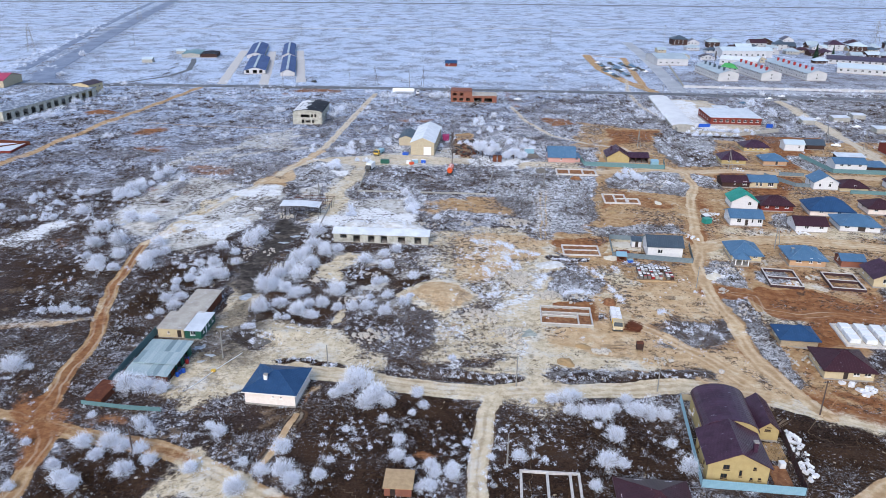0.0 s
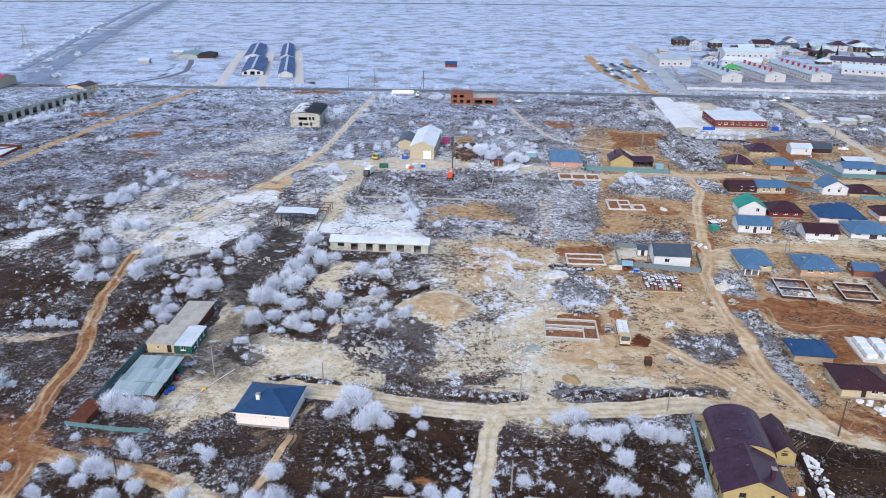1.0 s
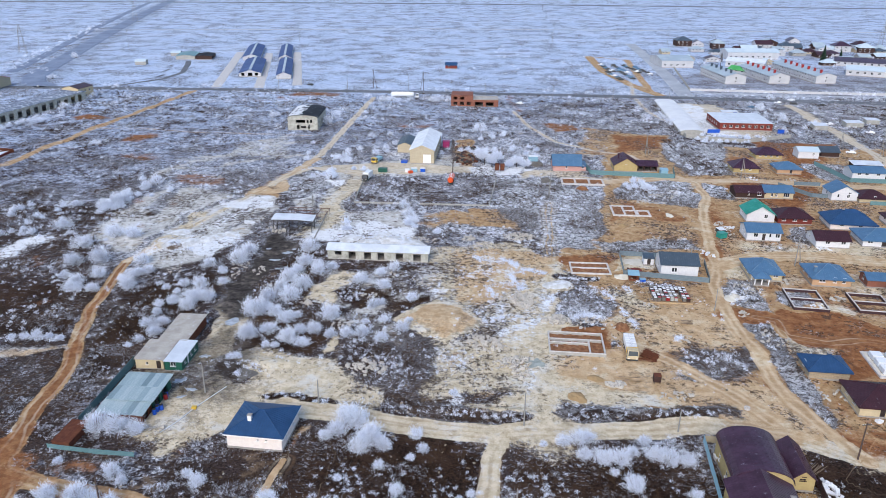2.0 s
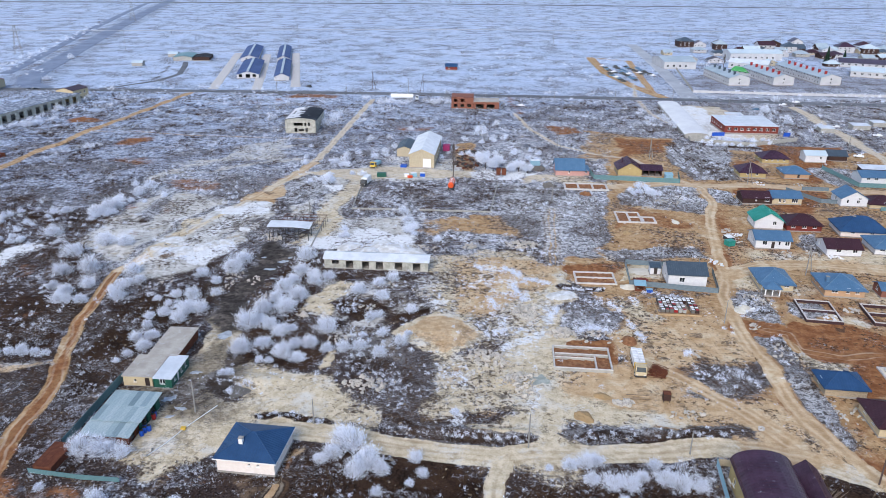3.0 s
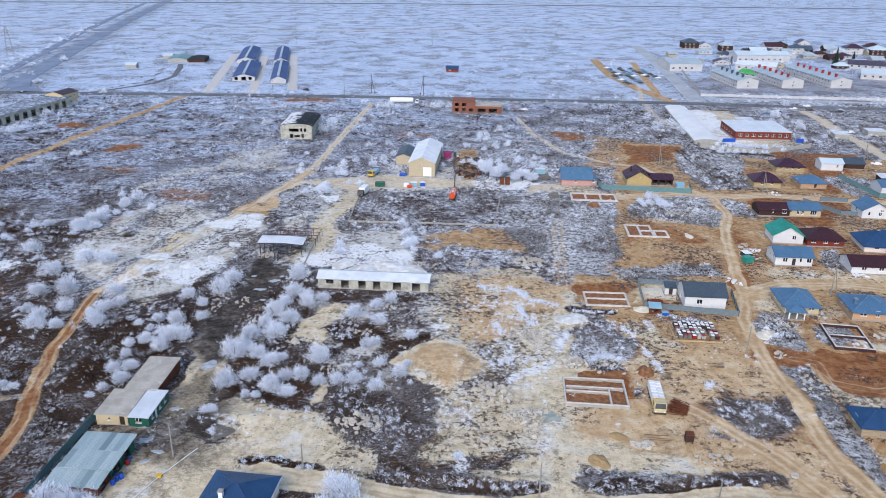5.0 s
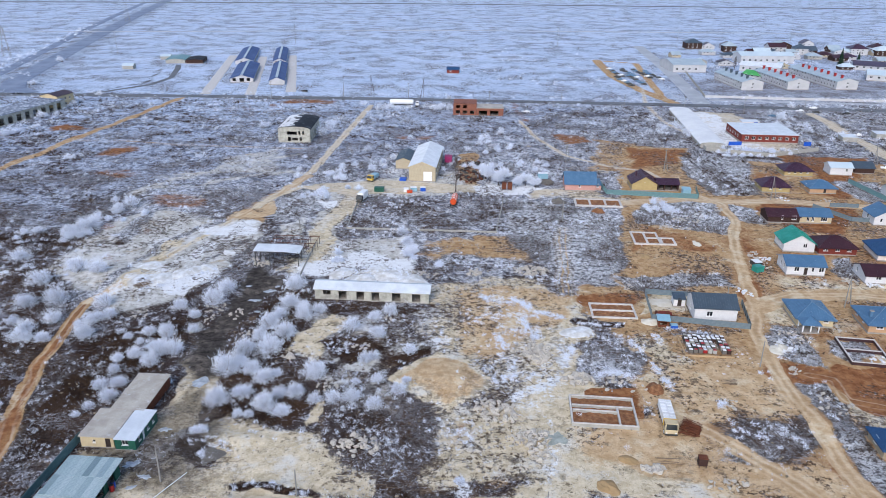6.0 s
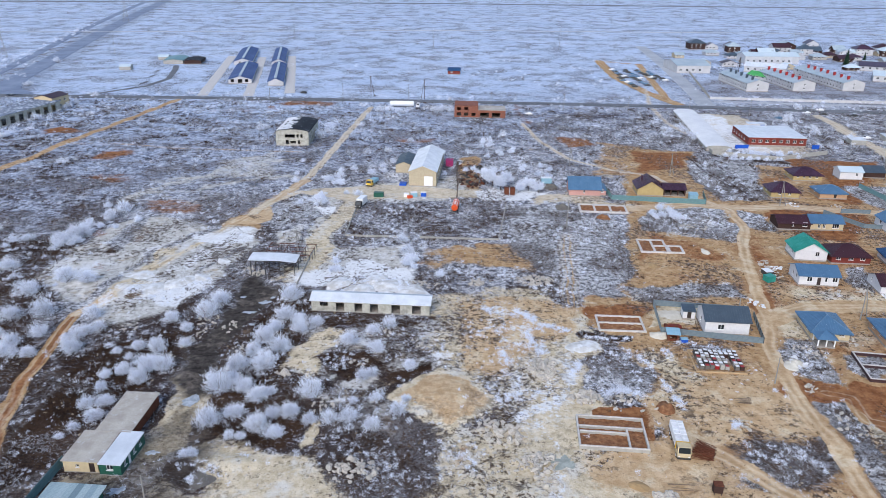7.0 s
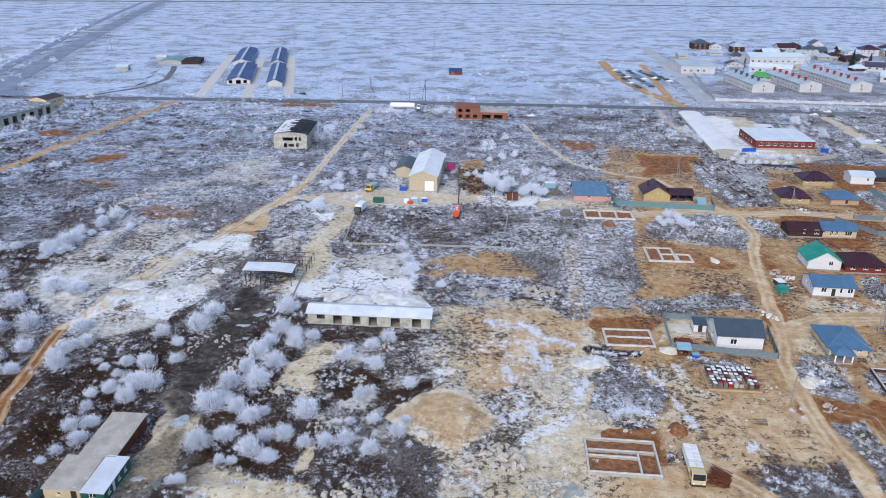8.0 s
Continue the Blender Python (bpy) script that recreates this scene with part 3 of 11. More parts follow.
area("clay", [(75.5, 182.3), (87.3, 184.4), (109.8, 177.8), (102.0, 164.6), (86.2, 167.3), (81.4, 175.3)], 3, 0.9)
area("clay", [(35.6, 222.5), (52.9, 221.7), (50.1, 213.8), (36.3, 213.4)], 1.5, 0.85)
area("clay", [(64.9, 279.6), (78.0, 267.9), (87.6, 257.1), (77.8, 249.8), (64.7, 256.3), (54.3, 248.9)], 4, 0.55)
area("clay", [(81.0, 384.4), (103.8, 385.6), (103.0, 356.3), (75.6, 341.9)], 4, 0.5)
area("bare", [(-0.6, 228.3), (28.3, 235.2), (32.4, 208.4), (24.9, 175.6), (8.1, 168.6), (-5.3, 168.2), (-7.2, 225.3)], 5, 0.55)
area("snow", [(6.1, 225.7), (23.4, 220.8), (23.9, 196.8), (29.4, 201.3), (32.0, 199.2), (25.8, 175.6), (16.4, 168.8), (4.8, 173.4), (3.2, 182.2), (8.5, 203.0)], 4, 0.43)
area("soil", [(6.1, 225.7), (21.9, 229.1), (18.6, 215.4), (5.8, 212.4)], 4, 0.5)
area("soil", [(0.5, 263.1), (24.9, 262.1), (23.6, 247.2), (1.7, 246.4)], 2.5, 0.75)
area("bare", [(42.8, 204.0), (58.4, 185.6), (46.8, 169.5), (37.2, 175.9)], 4, 0.6)
# weedy lots
area("weed", [(21.4, 305.6), (40.3, 301.4), (53.5, 292.4), (57.7, 271.1), (46.9, 229.9), (34.0, 226.6), (25.2, 251.3), (18.6, 263.8)], 3.3, 1.0)
area("weed", [(67.9, 293.0), (79.5, 310.7), (100.1, 304.0), (94.0, 268.5), (79.1, 271.9), (65.8, 277.5)], 3.3, 1.0)
area("weed", [(107.0, 370.6), (135.1, 368.4), (120.6, 315.1), (102.6, 311.7), (99.2, 336.9)], 3.3, 1.0)
area("weed", [(49.2, 235.9), (80.9, 237.0), (79.8, 226.7), (66.2, 226.3), (48.6, 227.1)], 3.3, 1.0)
area("weed", [(78.6, 202.7), (84.7, 202.9), (84.5, 184.4), (77.9, 186.1), (74.6, 191.9)], 2.2, 1.0)
area("weed", [(74.9, 178.0), (81.4, 179.1), (83.7, 173.4), (80.0, 163.5), (79.0, 152.5), (77.6, 142.3), (79.0, 136.6), (75.5, 134.8), (73.6, 142.1), (73.4, 152.0), (74.6, 164.1)], 1.6, 1.0)
area("weed", [(30.3, 195.0), (36.0, 196.0), (40.3, 192.9), (43.6, 187.8), (41.3, 180.8), (36.0, 178.0), (29.7, 176.6), (26.6, 180.4), (28.5, 187.4)], 2.6, 0.85)
zone("litter", [(32.2, 206.3), (36.4, 204.7), (42.9, 204.2)], 2.6, 0.8, 0.95)
area("weed", [(105.3, 301.7), (113.1, 294.9), (106.4, 277.0), (99.6, 281.0)], 2.2, 1.0)
area("weed", [(156.8, 333.6), (173.6, 331.4), (170.1, 307.0), (156.5, 303.9)], 3.3, 1.0)
area("weed", [(114.4, 249.4), (121.1, 247.9), (114.7, 232.1), (109.1, 234.9)], 2.2, 1.0)
area("weed", [(53.1, 200.9), (64.1, 201.2), (68.6, 193.8), (52.0, 189.3)], 3.3, 0.6)
area("dark", [(21.4, 305.6), (40.3, 301.4), (53.5, 292.4), (57.7, 271.1), (46.9, 229.9), (34.0, 226.6), (25.2, 251.3), (18.6, 263.8)], 3, 0.12)
area("dark", [(78.6, 202.7), (84.7, 202.9), (84.5, 184.4), (77.9, 186.1), (74.6, 191.9)], 1, 0.1)
# lime spoil and the yard
area("lime", [(-112.8, 264.5), (-108.3, 295.0), (-75.0, 278.3), (-62.3, 270.4), (-58.5, 248.3), (-61.3, 235.2), (-66.2, 220.6), (-77.6, 209.9), (-90.9, 212.0), (-104.4, 230.7)], 10, 0.7)
area("lime", [(-116.8, 294.7), (-121.8, 332.4), (-103.1, 346.0), (-78.1, 301.3), (-77.7, 278.2)], 6, 0.4)
area("lime", [(-37.9, 197.2), (-32.2, 211.3), (3.2, 212.4), (2.9, 186.0), (-9.8, 181.9), (-9.5, 162.0), (-24.0, 167.8), (-33.8, 185.0)], 6, 0.45)
area("soil", [(-76.1, 277.4), (-70.6, 300.6), (-64.4, 313.3), (-58.1, 308.3), (-60.6, 287.7), (-62.5, 271.3)], 3, 0.7)
area("lime", [(-50.3, 321.1), (-1.1, 332.1), (-1.0, 308.7), (-31.2, 303.3), (-34.8, 267.5), (-36.4, 239.2), (-42.3, 232.8), (-43.6, 261.4), (-45.2, 288.3), (-45.2, 307.8)], 2.5, 0.9)
area("lime", [(-41.0, 261.5), (-15.4, 262.5), (-5.7, 234.1), (-4.4, 225.4), (-37.8, 233.0)], 3, 0.75)
area("weed", [(-64.0, 296.9), (-56.0, 318.0), (-45.6, 310.4), (-45.2, 288.3), (-57.0, 276.9)], 2.64, 1.0)
area("tar", [(-62.1, 171.7), (-49.9, 177.2), (-35.9, 161.4), (-39.9, 140.6), (-64.3, 140.1), (-65.9, 152.3)], 6, 0.6)
area("lime", [(-57.9, 274.7), (-46.9, 281.6), (-44.9, 261.4), (-52.9, 263.0)], 2, 0.8)
area("lime", [(-57.9, 166.9), (-52.4, 173.7), (-45.5, 161.1), (-37.0, 159.2), (-52.7, 145.0), (-62.7, 144.8)], 4, 0.6)
area("snow", [(-78.6, 231.6), (-70.9, 236.5), (-63.7, 223.4), (-68.9, 215.2), (-77.6, 218.9)], 2, 0.85)
area("snow", [(-83.3, 269.6), (-62.3, 270.4), (-61.4, 260.7), (-77.8, 260.1)], 2, 0.6)
area("snow", [(-48.1, 297.6), (-41.7, 298.9), (-41.3, 290.8), (-46.0, 289.2)], 1, 0.9)
area("dark", [(-123.5, 196.9), (-97.6, 199.9), (-99.2, 214.3), (-86.6, 166.2), (-106.4, 169.0)], 4, 0.8)
area("dark", [(-89.8, 195.7), (-74.2, 200.5), (-67.3, 210.2), (-60.4, 201.0), (-62.2, 182.3), (-66.1, 173.3), (-68.4, 158.4), (-74.7, 139.8), (-81.2, 160.3), (-83.1, 172.9)], 4, 0.9)
area("dark", [(-128.1, 263.9), (-99.1, 255.6), (-89.8, 250.6), (-95.8, 247.0), (-144.4, 251.4), (-147.8, 257.5)], 1.5, 0.9)
area("clay", [(-110.4, 304.9), (-92.0, 308.3), (-81.3, 291.4), (-97.4, 288.4)], 3, 0.5)
area("clay", [(-126.0, 218.7), (-115.8, 217.7), (-114.2, 208.8), (-117.7, 203.9)], 3, 0.5)
area("clay", [(-109.2, 188.9), (-98.1, 187.2), (-95.1, 179.6), (-103.9, 179.4)], 4, 0.45)
area("clay", [(-104.3, 272.9), (-95.0, 269.2), (-95.5, 259.5), (-101.9, 263.0)], 2, 0.5)
area("clay", [(-105.4, 246.6), (-99.9, 245.1), (-95.0, 235.6), (-100.2, 237.0)], 2, 0.5)
area("clay", [(-117.0, 274.5), (-109.6, 272.7), (-107.7, 264.7), (-113.2, 265.3)], 2, 0.5)
area("clay", [(-158.4, 356.8), (-136.3, 372.6), (-120.2, 332.5), (-145.6, 331.2)], 5, 0.3)
area("dark", [(-181.2, 269.8), (-131.9, 271.8), (-104.4, 230.7), (-89.8, 195.7), (-84.0, 158.1), (-75.8, 129.4), (-88.6, 129.1)], 6, 0.55)
area("dark", [(-39.6, 206.2), (-0.5, 212.3), (-0.4, 175.0), (-8.7, 162.0), (-23.5, 153.2), (-41.6, 158.3), (-47.2, 167.2)], 6, 0.42)
# asphalt core
area("tar", [(-54.8, 233.4), (-46.4, 229.6), (-47.5, 212.8), (-50.1, 197.8), (-51.6, 187.0), (-54.0, 183.5), (-57.2, 188.0), (-58.2, 192.7), (-57.1, 203.3), (-55.7, 219.2)], 2, 0.98)
area("dark", [(-45.2, 229.8), (-38.6, 226.0), (-36.0, 206.4), (-37.4, 190.9), (-32.3, 177.4), (-26.8, 171.3), (-28.0, 165.2), (-31.7, 161.4), (-39.1, 160.3), (-46.1, 162.0), (-51.0, 169.6), (-48.3, 184.6), (-45.7, 206.0)], 3, 0.97)
area("dark", [(-24.8, 166.3), (-16.3, 171.5), (-10.3, 168.6), (-4.9, 160.2), (-9.4, 150.8), (-15.5, 148.0), (-21.3, 157.1)], 3, 0.66)
area("lime", [(-36.3, 189.6), (-36.6, 197.7), (-29.8, 206.8), (-18.5, 202.7), (-12.5, 192.7), (-18.7, 182.5), (-30.7, 180.0)], 5, 0.5)
area("dark", [(-36.0, 213.6), (-5.0, 211.4), (-6.0, 208.6), (-35.0, 210.4)], 1.2, 0.9)
area("dark", [(-14.0, 192.0), (-3.0, 194.0), (-4.5, 187.0), (-10.0, 184.0)], 1.5, 0.9)
# pale excavated ground in the west
area("lime", [(-113.7, 234.7), (-114.0, 252.7), (-111.0, 276.6), (-103.5, 290.8), (-81.5, 272.2), (-65.5, 278.4), (-58.4, 256.9), (-63.2, 244.1), (-64.8, 219.2), (-75.4, 209.8), (-85.0, 208.0), (-95.7, 217.1)], 4, 0.86)
area("snow", [(-87.3, 225.0), (-82.7, 232.1), (-72.8, 234.2), (-67.1, 230.8), (-66.8, 220.7), (-73.3, 218.9), (-81.8, 217.1)], 2, 0.75)
area("bare", [(-96.0, 214.0), (-90.0, 232.0), (-78.0, 236.0), (-83.0, 222.0), (-90.0, 210.0)], 3, 0.7)
area("dark", [(-104.0, 251.0), (-97.0, 253.5), (-92.0, 256.5), (-98.0, 248.5)], 0.8, 0.95)
# grey dirt below the asphalt
area("bare", [(-58.2, 172.7), (-57.8, 183.7), (-51.7, 187.3), (-48.9, 174.1), (-47.8, 160.5), (-56.8, 151.5), (-62.2, 157.6)], 2, 0.85)
area("tar", [(-56.4, 180.0), (-52.0, 182.0), (-51.2, 168.0), (-54.6, 158.0), (-58.2, 160.0)], 4, 0.6)
# verges and far dirt
zone("clay", [(-300.0, 545.0), (-330.0, 640.0), (-380.0, 830.0)], 6, 3, 0.7)
zone("tar", [(-420.0, 497.0), (-160.0, 503.0), (136.0, 496.0), (285.0, 482.0), (420.0, 468.0)], 16, 4, 0.42)
zone("tar", [(185.0, 540.0), (300.0, 530.0), (420.0, 520.0)], 60, 14, 0.42)
zone("clay", [(215.0, 800.0), (270.0, 800.0)], 16, 8, 0.6)
zone("dark", [(-560.0, 900.0), (-760.0, 930.0)], 60, 20, 0.9)
# streaks of weeds and dirt over the spoil
zone("weed", [(-92.0, 222.5), (-91.6, 240.2), (-87.3, 257.9)], 3, 1.2, 0.8)
zone("soil", [(-80.2, 220.2), (-77.7, 237.7), (-75.2, 251.2)], 3, 1.2, 0.6)
zone("soil", [(-102.6, 240.1), (-99.5, 256.6), (-100.4, 273.0)], 4, 1.2, 0.6)
zone("weed", [(-75.7, 223.1), (-73.0, 241.0), (-66.3, 255.0)], 2.5, 1.2, 0.7)
zone("dark", [(-89.8, 231.2), (-87.8, 250.4), (-85.9, 269.5)], 2.5, 1.2, 0.6)
zone("weed", [(-83.5, 261.8), (-77.0, 276.4), (-74.5, 287.1)], 4, 1.2, 0.8)
zone("weed", [(-102.1, 253.7), (-104.2, 269.8), (-102.2, 285.9)], 5, 1.2, 0.8)
zone("soil", [(-70.4, 234.9), (-67.6, 248.8), (-64.7, 258.7)], 2.5, 1.2, 0.6)
zone("soil", [(-74.3, 266.0), (-67.0, 268.2), (-63.6, 270.4)], 3, 1.2, 0.5)
zone("weed", [(-94.0, 214.4), (-95.0, 224.8), (-92.1, 231.2)], 4, 1.2, 0.8)
zone("bare", [(-86.3, 243.9), (-84.2, 254.8), (-82.1, 265.7)], 4, 1.2, 0.8)
zone("weed", [(-62.9, 241.5), (-59.5, 250.4), (-60.1, 255.3)], 3, 1.2, 0.8)
# clay on the west track
zone("red_track", [(-84.5, 163.7), (-89.2, 179.6), (-90.8, 195.8), (-93.0, 212.7)], 2.4, 0.6, 0.62)
zone("red_track", [(-74.0, 113.0), (-78.2, 121.5), (-79.9, 132.0), (-81.5, 151.4), (-84.5, 163.7)], 3.4, 0.8, 0.62)
zone("red_track", [(-78.8, 119.6), (-65.8, 114.9), (-53.6, 112.4), (-44.5, 108.2)], 3.6, 1.0, 0.5)
area("clay", [(-84.0, 128.0), (-78.0, 134.0), (-73.5, 122.0), (-71.0, 108.0), (-75.5, 106.0), (-80.5, 116.0)], 2.0, 0.62)
# ruts across the weedy lots
zone("dark", [(108.9, 370.0), (110.5, 352.6), (109.5, 334.2), (110.9, 320.1), (113.0, 309.3)], 0.5, 0.25, 0.95)
zone("dark", [(110.6, 370.1), (112.1, 352.6), (111.2, 334.3), (112.3, 320.2), (114.4, 309.4)], 0.5, 0.25, 0.95)
zone("dark", [(119.7, 358.6), (117.8, 344.8), (116.1, 332.0), (114.3, 318.0), (112.9, 307.3)], 0.5, 0.25, 0.95)
area("bare", [(-39.6, 265.5), (-35.7, 262.6), (-37.2, 238.3), (-41.6, 236.9), (-41.1, 248.3)], 1.2, 0.9)
# near lots
area("dark", [(-25.0, 125.3), (-11.6, 123.3), (3.7, 100.5), (-8.5, 88.3), (-24.0, 88.0), (-26.2, 110.5)], 4, 0.95)
area("dark", [(-73.0, 105.9), (-70.0, 111.6), (-62.2, 114.7), (-52.4, 110.0), (-48.1, 102.9), (-51.0, 94.7), (-67.2, 92.9)], 3, 0.85)
area("clay", [(-52.1, 127.0), (-34.2, 125.1), (-35.8, 120.5), (-51.8, 122.4)], 4, 0.5)
area("clay", [(-87.1, 129.8), (-82.9, 133.7), (-73.7, 121.9), (-73.2, 114.5), (-80.4, 117.4)], 4, 0.6)
area("clay", [(-73.9, 119.7), (-63.4, 122.1), (-61.2, 116.8), (-72.4, 116.5)], 3, 0.6)
area("bare", [(-50.0, 108.2), (-43.5, 106.5), (-33.0, 104.0), (-25.7, 96.8), (-51.7, 96.3), (-48.0, 101.2)], 2, 0.8)
area("sand", [(-105.0, 160.1), (-87.0, 161.5), (-84.7, 158.1), (-94.1, 156.2), (-102.0, 157.6)], 2, 0.5)
area("dark", [(11.0, 123.8), (20.5, 126.3), (45.3, 124.6), (46.7, 108.3), (43.0, 96.5), (7.6, 95.8)], 3, 0.95)
area("dark", [(-16.0, 131.5), (1.8, 130.7), (7.1, 123.7), (6.0, 111.2), (3.3, 95.8), (-12.3, 95.5)], 4, 0.85)
area("dark", [(-12.9, 144.3), (6.9, 139.9), (17.5, 137.5), (17.2, 133.8), (-1.0, 135.7), (-12.5, 138.7)], 1.2, 0.95)
area("dark", [(23.3, 137.6), (34.5, 140.6), (61.1, 139.9), (60.7, 136.5), (27.1, 134.8)], 1.2, 0.8)
area("weed", [(52.6, 159.4), (59.8, 164.8), (70.7, 167.8), (68.9, 153.3), (61.6, 150.0), (52.1, 154.4)], 5.5, 0.9)
area("dark", [(52.6, 159.4), (59.8, 164.8), (70.7, 167.8), (68.9, 153.3), (61.6, 150.0), (52.1, 154.4)], 1, 0.6)
area("weed", [(-12.9, 144.3), (6.9, 139.9), (17.5, 137.5), (17.2, 133.8), (-1.0, 135.7), (-12.5, 138.7)], 1.54, 1.0)
area("weed", [(23.4, 138.3), (34.7, 141.3), (61.4, 140.6), (60.7, 136.5), (27.1, 134.8)], 1.54, 0.8)
area("weed", [(-20.9, 177.6), (-5.6, 170.2), (-3.5, 152.9), (-8.5, 144.5), (-17.6, 146.4)], 6.6, 0.45)
area("bare", [(-6.6, 172.1), (22.3, 169.2), (18.3, 145.9), (-5.6, 145.3)], 3, 0.62)
area("soil", [(-5.5, 166.5), (-1.3, 164.8), (-1.9, 148.3), (-4.9, 147.5)], 3, 0.5)
area("soil", [(5.7, 150.1), (13.3, 148.0), (11.6, 145.0), (5.6, 145.3)], 2, 0.6)
area("clay", [(26.3, 175.0), (40.3, 175.5), (37.7, 161.5), (24.7, 161.2)], 0.8, 0.9)
area("clay", [(31.6, 153.9), (42.4, 153.4), (46.0, 148.8), (39.9, 148.7), (31.9, 150.7)], 1, 0.8)
area("clay", [(-6.8, 113.9), (-1.3, 113.0), (-3.0, 109.1), (-7.2, 110.0)], 2, 0.6)
area("clay", [(61.6, 150.0), (71.0, 153.4), (70.3, 137.4), (63.1, 137.3)], 3, 0.62)
area("snow", [(13.3, 174.7), (23.3, 179.0), (21.9, 150.5), (19.1, 138.9), (11.1, 150.2), (18.1, 160.1)], 3, 0.45)
area("bare", [(4.1, 144.1), (21.9, 144.5), (21.7, 136.2), (6.1, 135.9)], 2, 0.7)
# school yard and far brown patches
area("bare", [(133.0, 474.0), (168.0, 469.0), (170.0, 425.0), (143.5, 423.0), (142.0, 394.0), (130.0, 388.0)], 2, 1.0)
area("snow", [(132.2, 475.2), (153.4, 471.4), (155.0, 438.5), (146.8, 402.1), (142.9, 393.7), (128.4, 386.5)], 2, 0.6)
area("clay", [(-203.6, 414.3), (-194.0, 423.7), (-184.5, 410.7), (-195.1, 400.1)], 4, 0.62)
area("clay", [(-155.7, 370.5), (-150.8, 386.4), (-145.0, 374.8), (-154.7, 346.1)], 4, 0.42)
area("clay", [(-131.6, 476.7), (-116.7, 477.8), (-114.1, 462.6), (-126.9, 460.5)], 4, 0.42)
area("clay", [(-148.9, 333.9), (-125.8, 336.6), (-121.5, 325.9), (-144.6, 324.8)], 4, 0.5)
area("clay", [(-108.8, 481.5), (-99.1, 483.5), (-94.6, 462.7), (-105.7, 463.1)], 4, 0.5)
area("lime", [(-101.3, 336.2), (-98.5, 362.5), (-75.6, 378.6), (-65.0, 328.6), (-105.0, 326.7)], 6, 0.55)
area("soil", [(4.6, 365.9), (13.6, 373.1), (13.1, 320.9), (2.5, 318.0)], 3, 0.85)
area("clay", [(-32.1, 408.1), (-4.6, 405.6), (-6.3, 393.6), (-28.9, 392.4)], 4, 0.5)
area("clay", [(-100.8, 502.0), (-68.5, 497.9), (-68.2, 479.7), (-95.7, 477.8)], 5, 0.58)
area("clay", [(52.8, 413.0), (72.1, 405.9), (69.1, 390.2), (51.5, 389.3)], 4, 0.6)
area("clay", [(35.9, 505.3), (44.6, 493.4), (46.9, 430.1), (39.4, 439.0)], 4, 0.5)
area("snow", [(10.0, 319.8), (34.3, 320.9), (33.0, 310.0), (11.1, 309.0)], 2, 0.75)
area("snow", [(-28.5, 345.8), (-16.9, 343.4), (-17.6, 327.1), (-25.3, 326.7)], 3, 0.5)
area("snow", [(-48.5, 299.8), (-41.8, 298.0), (-42.6, 289.7), (-47.0, 291.5)], 1, 0.8)
area("clay", [(83.1, 384.6), (114.2, 383.0), (108.7, 356.0), (75.8, 346.4)], 4, 0.65)
area("clay", [(115.0, 307.0), (153.8, 302.8), (135.5, 269.4), (109.6, 268.4)], 4, 0.75)
area("clay", [(137.1, 377.9), (191.5, 371.6), (157.1, 308.8), (134.3, 311.9), (158.1, 350.3)], 5, 0.75)
area("soil", [(71.2, 401.0), (114.2, 383.0), (106.1, 347.8), (59.8, 340.5)], 4, 0.6)
# west lot by the fence
area("dark", [(-121.0, 171.9), (-85.6, 172.8), (-67.0, 160.6), (-66.3, 144.7), (-69.4, 124.8), (-88.6, 124.4)], 6, 0.58)
area("lime", [(-36.1, 210.9), (-22.0, 213.8), (-5.2, 211.8), (-4.9, 200.2), (-29.6, 195.1), (-35.7, 186.9)], 4, 0.45)
# sandy plots
area("soil", [(9.0, 266.3), (25.8, 269.0), (36.8, 261.3), (36.8, 243.0), (27.6, 246.1), (8.3, 247.2)], 2.5, 0.8)
area("bare", [(53.9, 224.4), (60.5, 225.7), (56.9, 209.2), (51.3, 207.8)], 1, 0.95)
area("bare", [(41.9, 320.1), (52.2, 326.7), (60.4, 312.1), (49.2, 308.8)], 2, 0.8)
area("clay", [(38.3, 221.6), (51.7, 220.7), (48.8, 213.9), (38.3, 214.9)], 1.5, 0.7)
area("clay", [(77.1, 222.8), (85.6, 231.8), (83.5, 220.3), (74.5, 209.7)], 2, 0.6)
# red clay and pale spoil by the footings
area("clay", [(71.1, 184.3), (78.5, 181.1), (88.2, 184.8), (95.8, 183.6), (103.4, 179.8), (99.1, 172.0), (91.1, 174.3), (87.0, 179.3), (76.6, 176.5), (70.5, 177.6)], 1.5, 1.0)
area("bare", [(100.8, 189.4), (108.0, 188.2), (104.5, 181.8), (98.8, 183.0)], 1.2, 0.95)
area("bare", [(82.6, 175.3), (88.2, 174.8), (87.3, 169.2), (82.3, 169.1)], 1.2, 0.95)
area("weed", [(91.2, 197.6), (102.5, 197.1), (100.0, 188.0), (91.6, 186.3), (88.8, 190.6)], 2.2, 0.9)
area("bare", [(83.6, 211.8), (86.0, 210.1), (84.0, 203.1), (81.6, 204.7)], 1.2, 0.8)
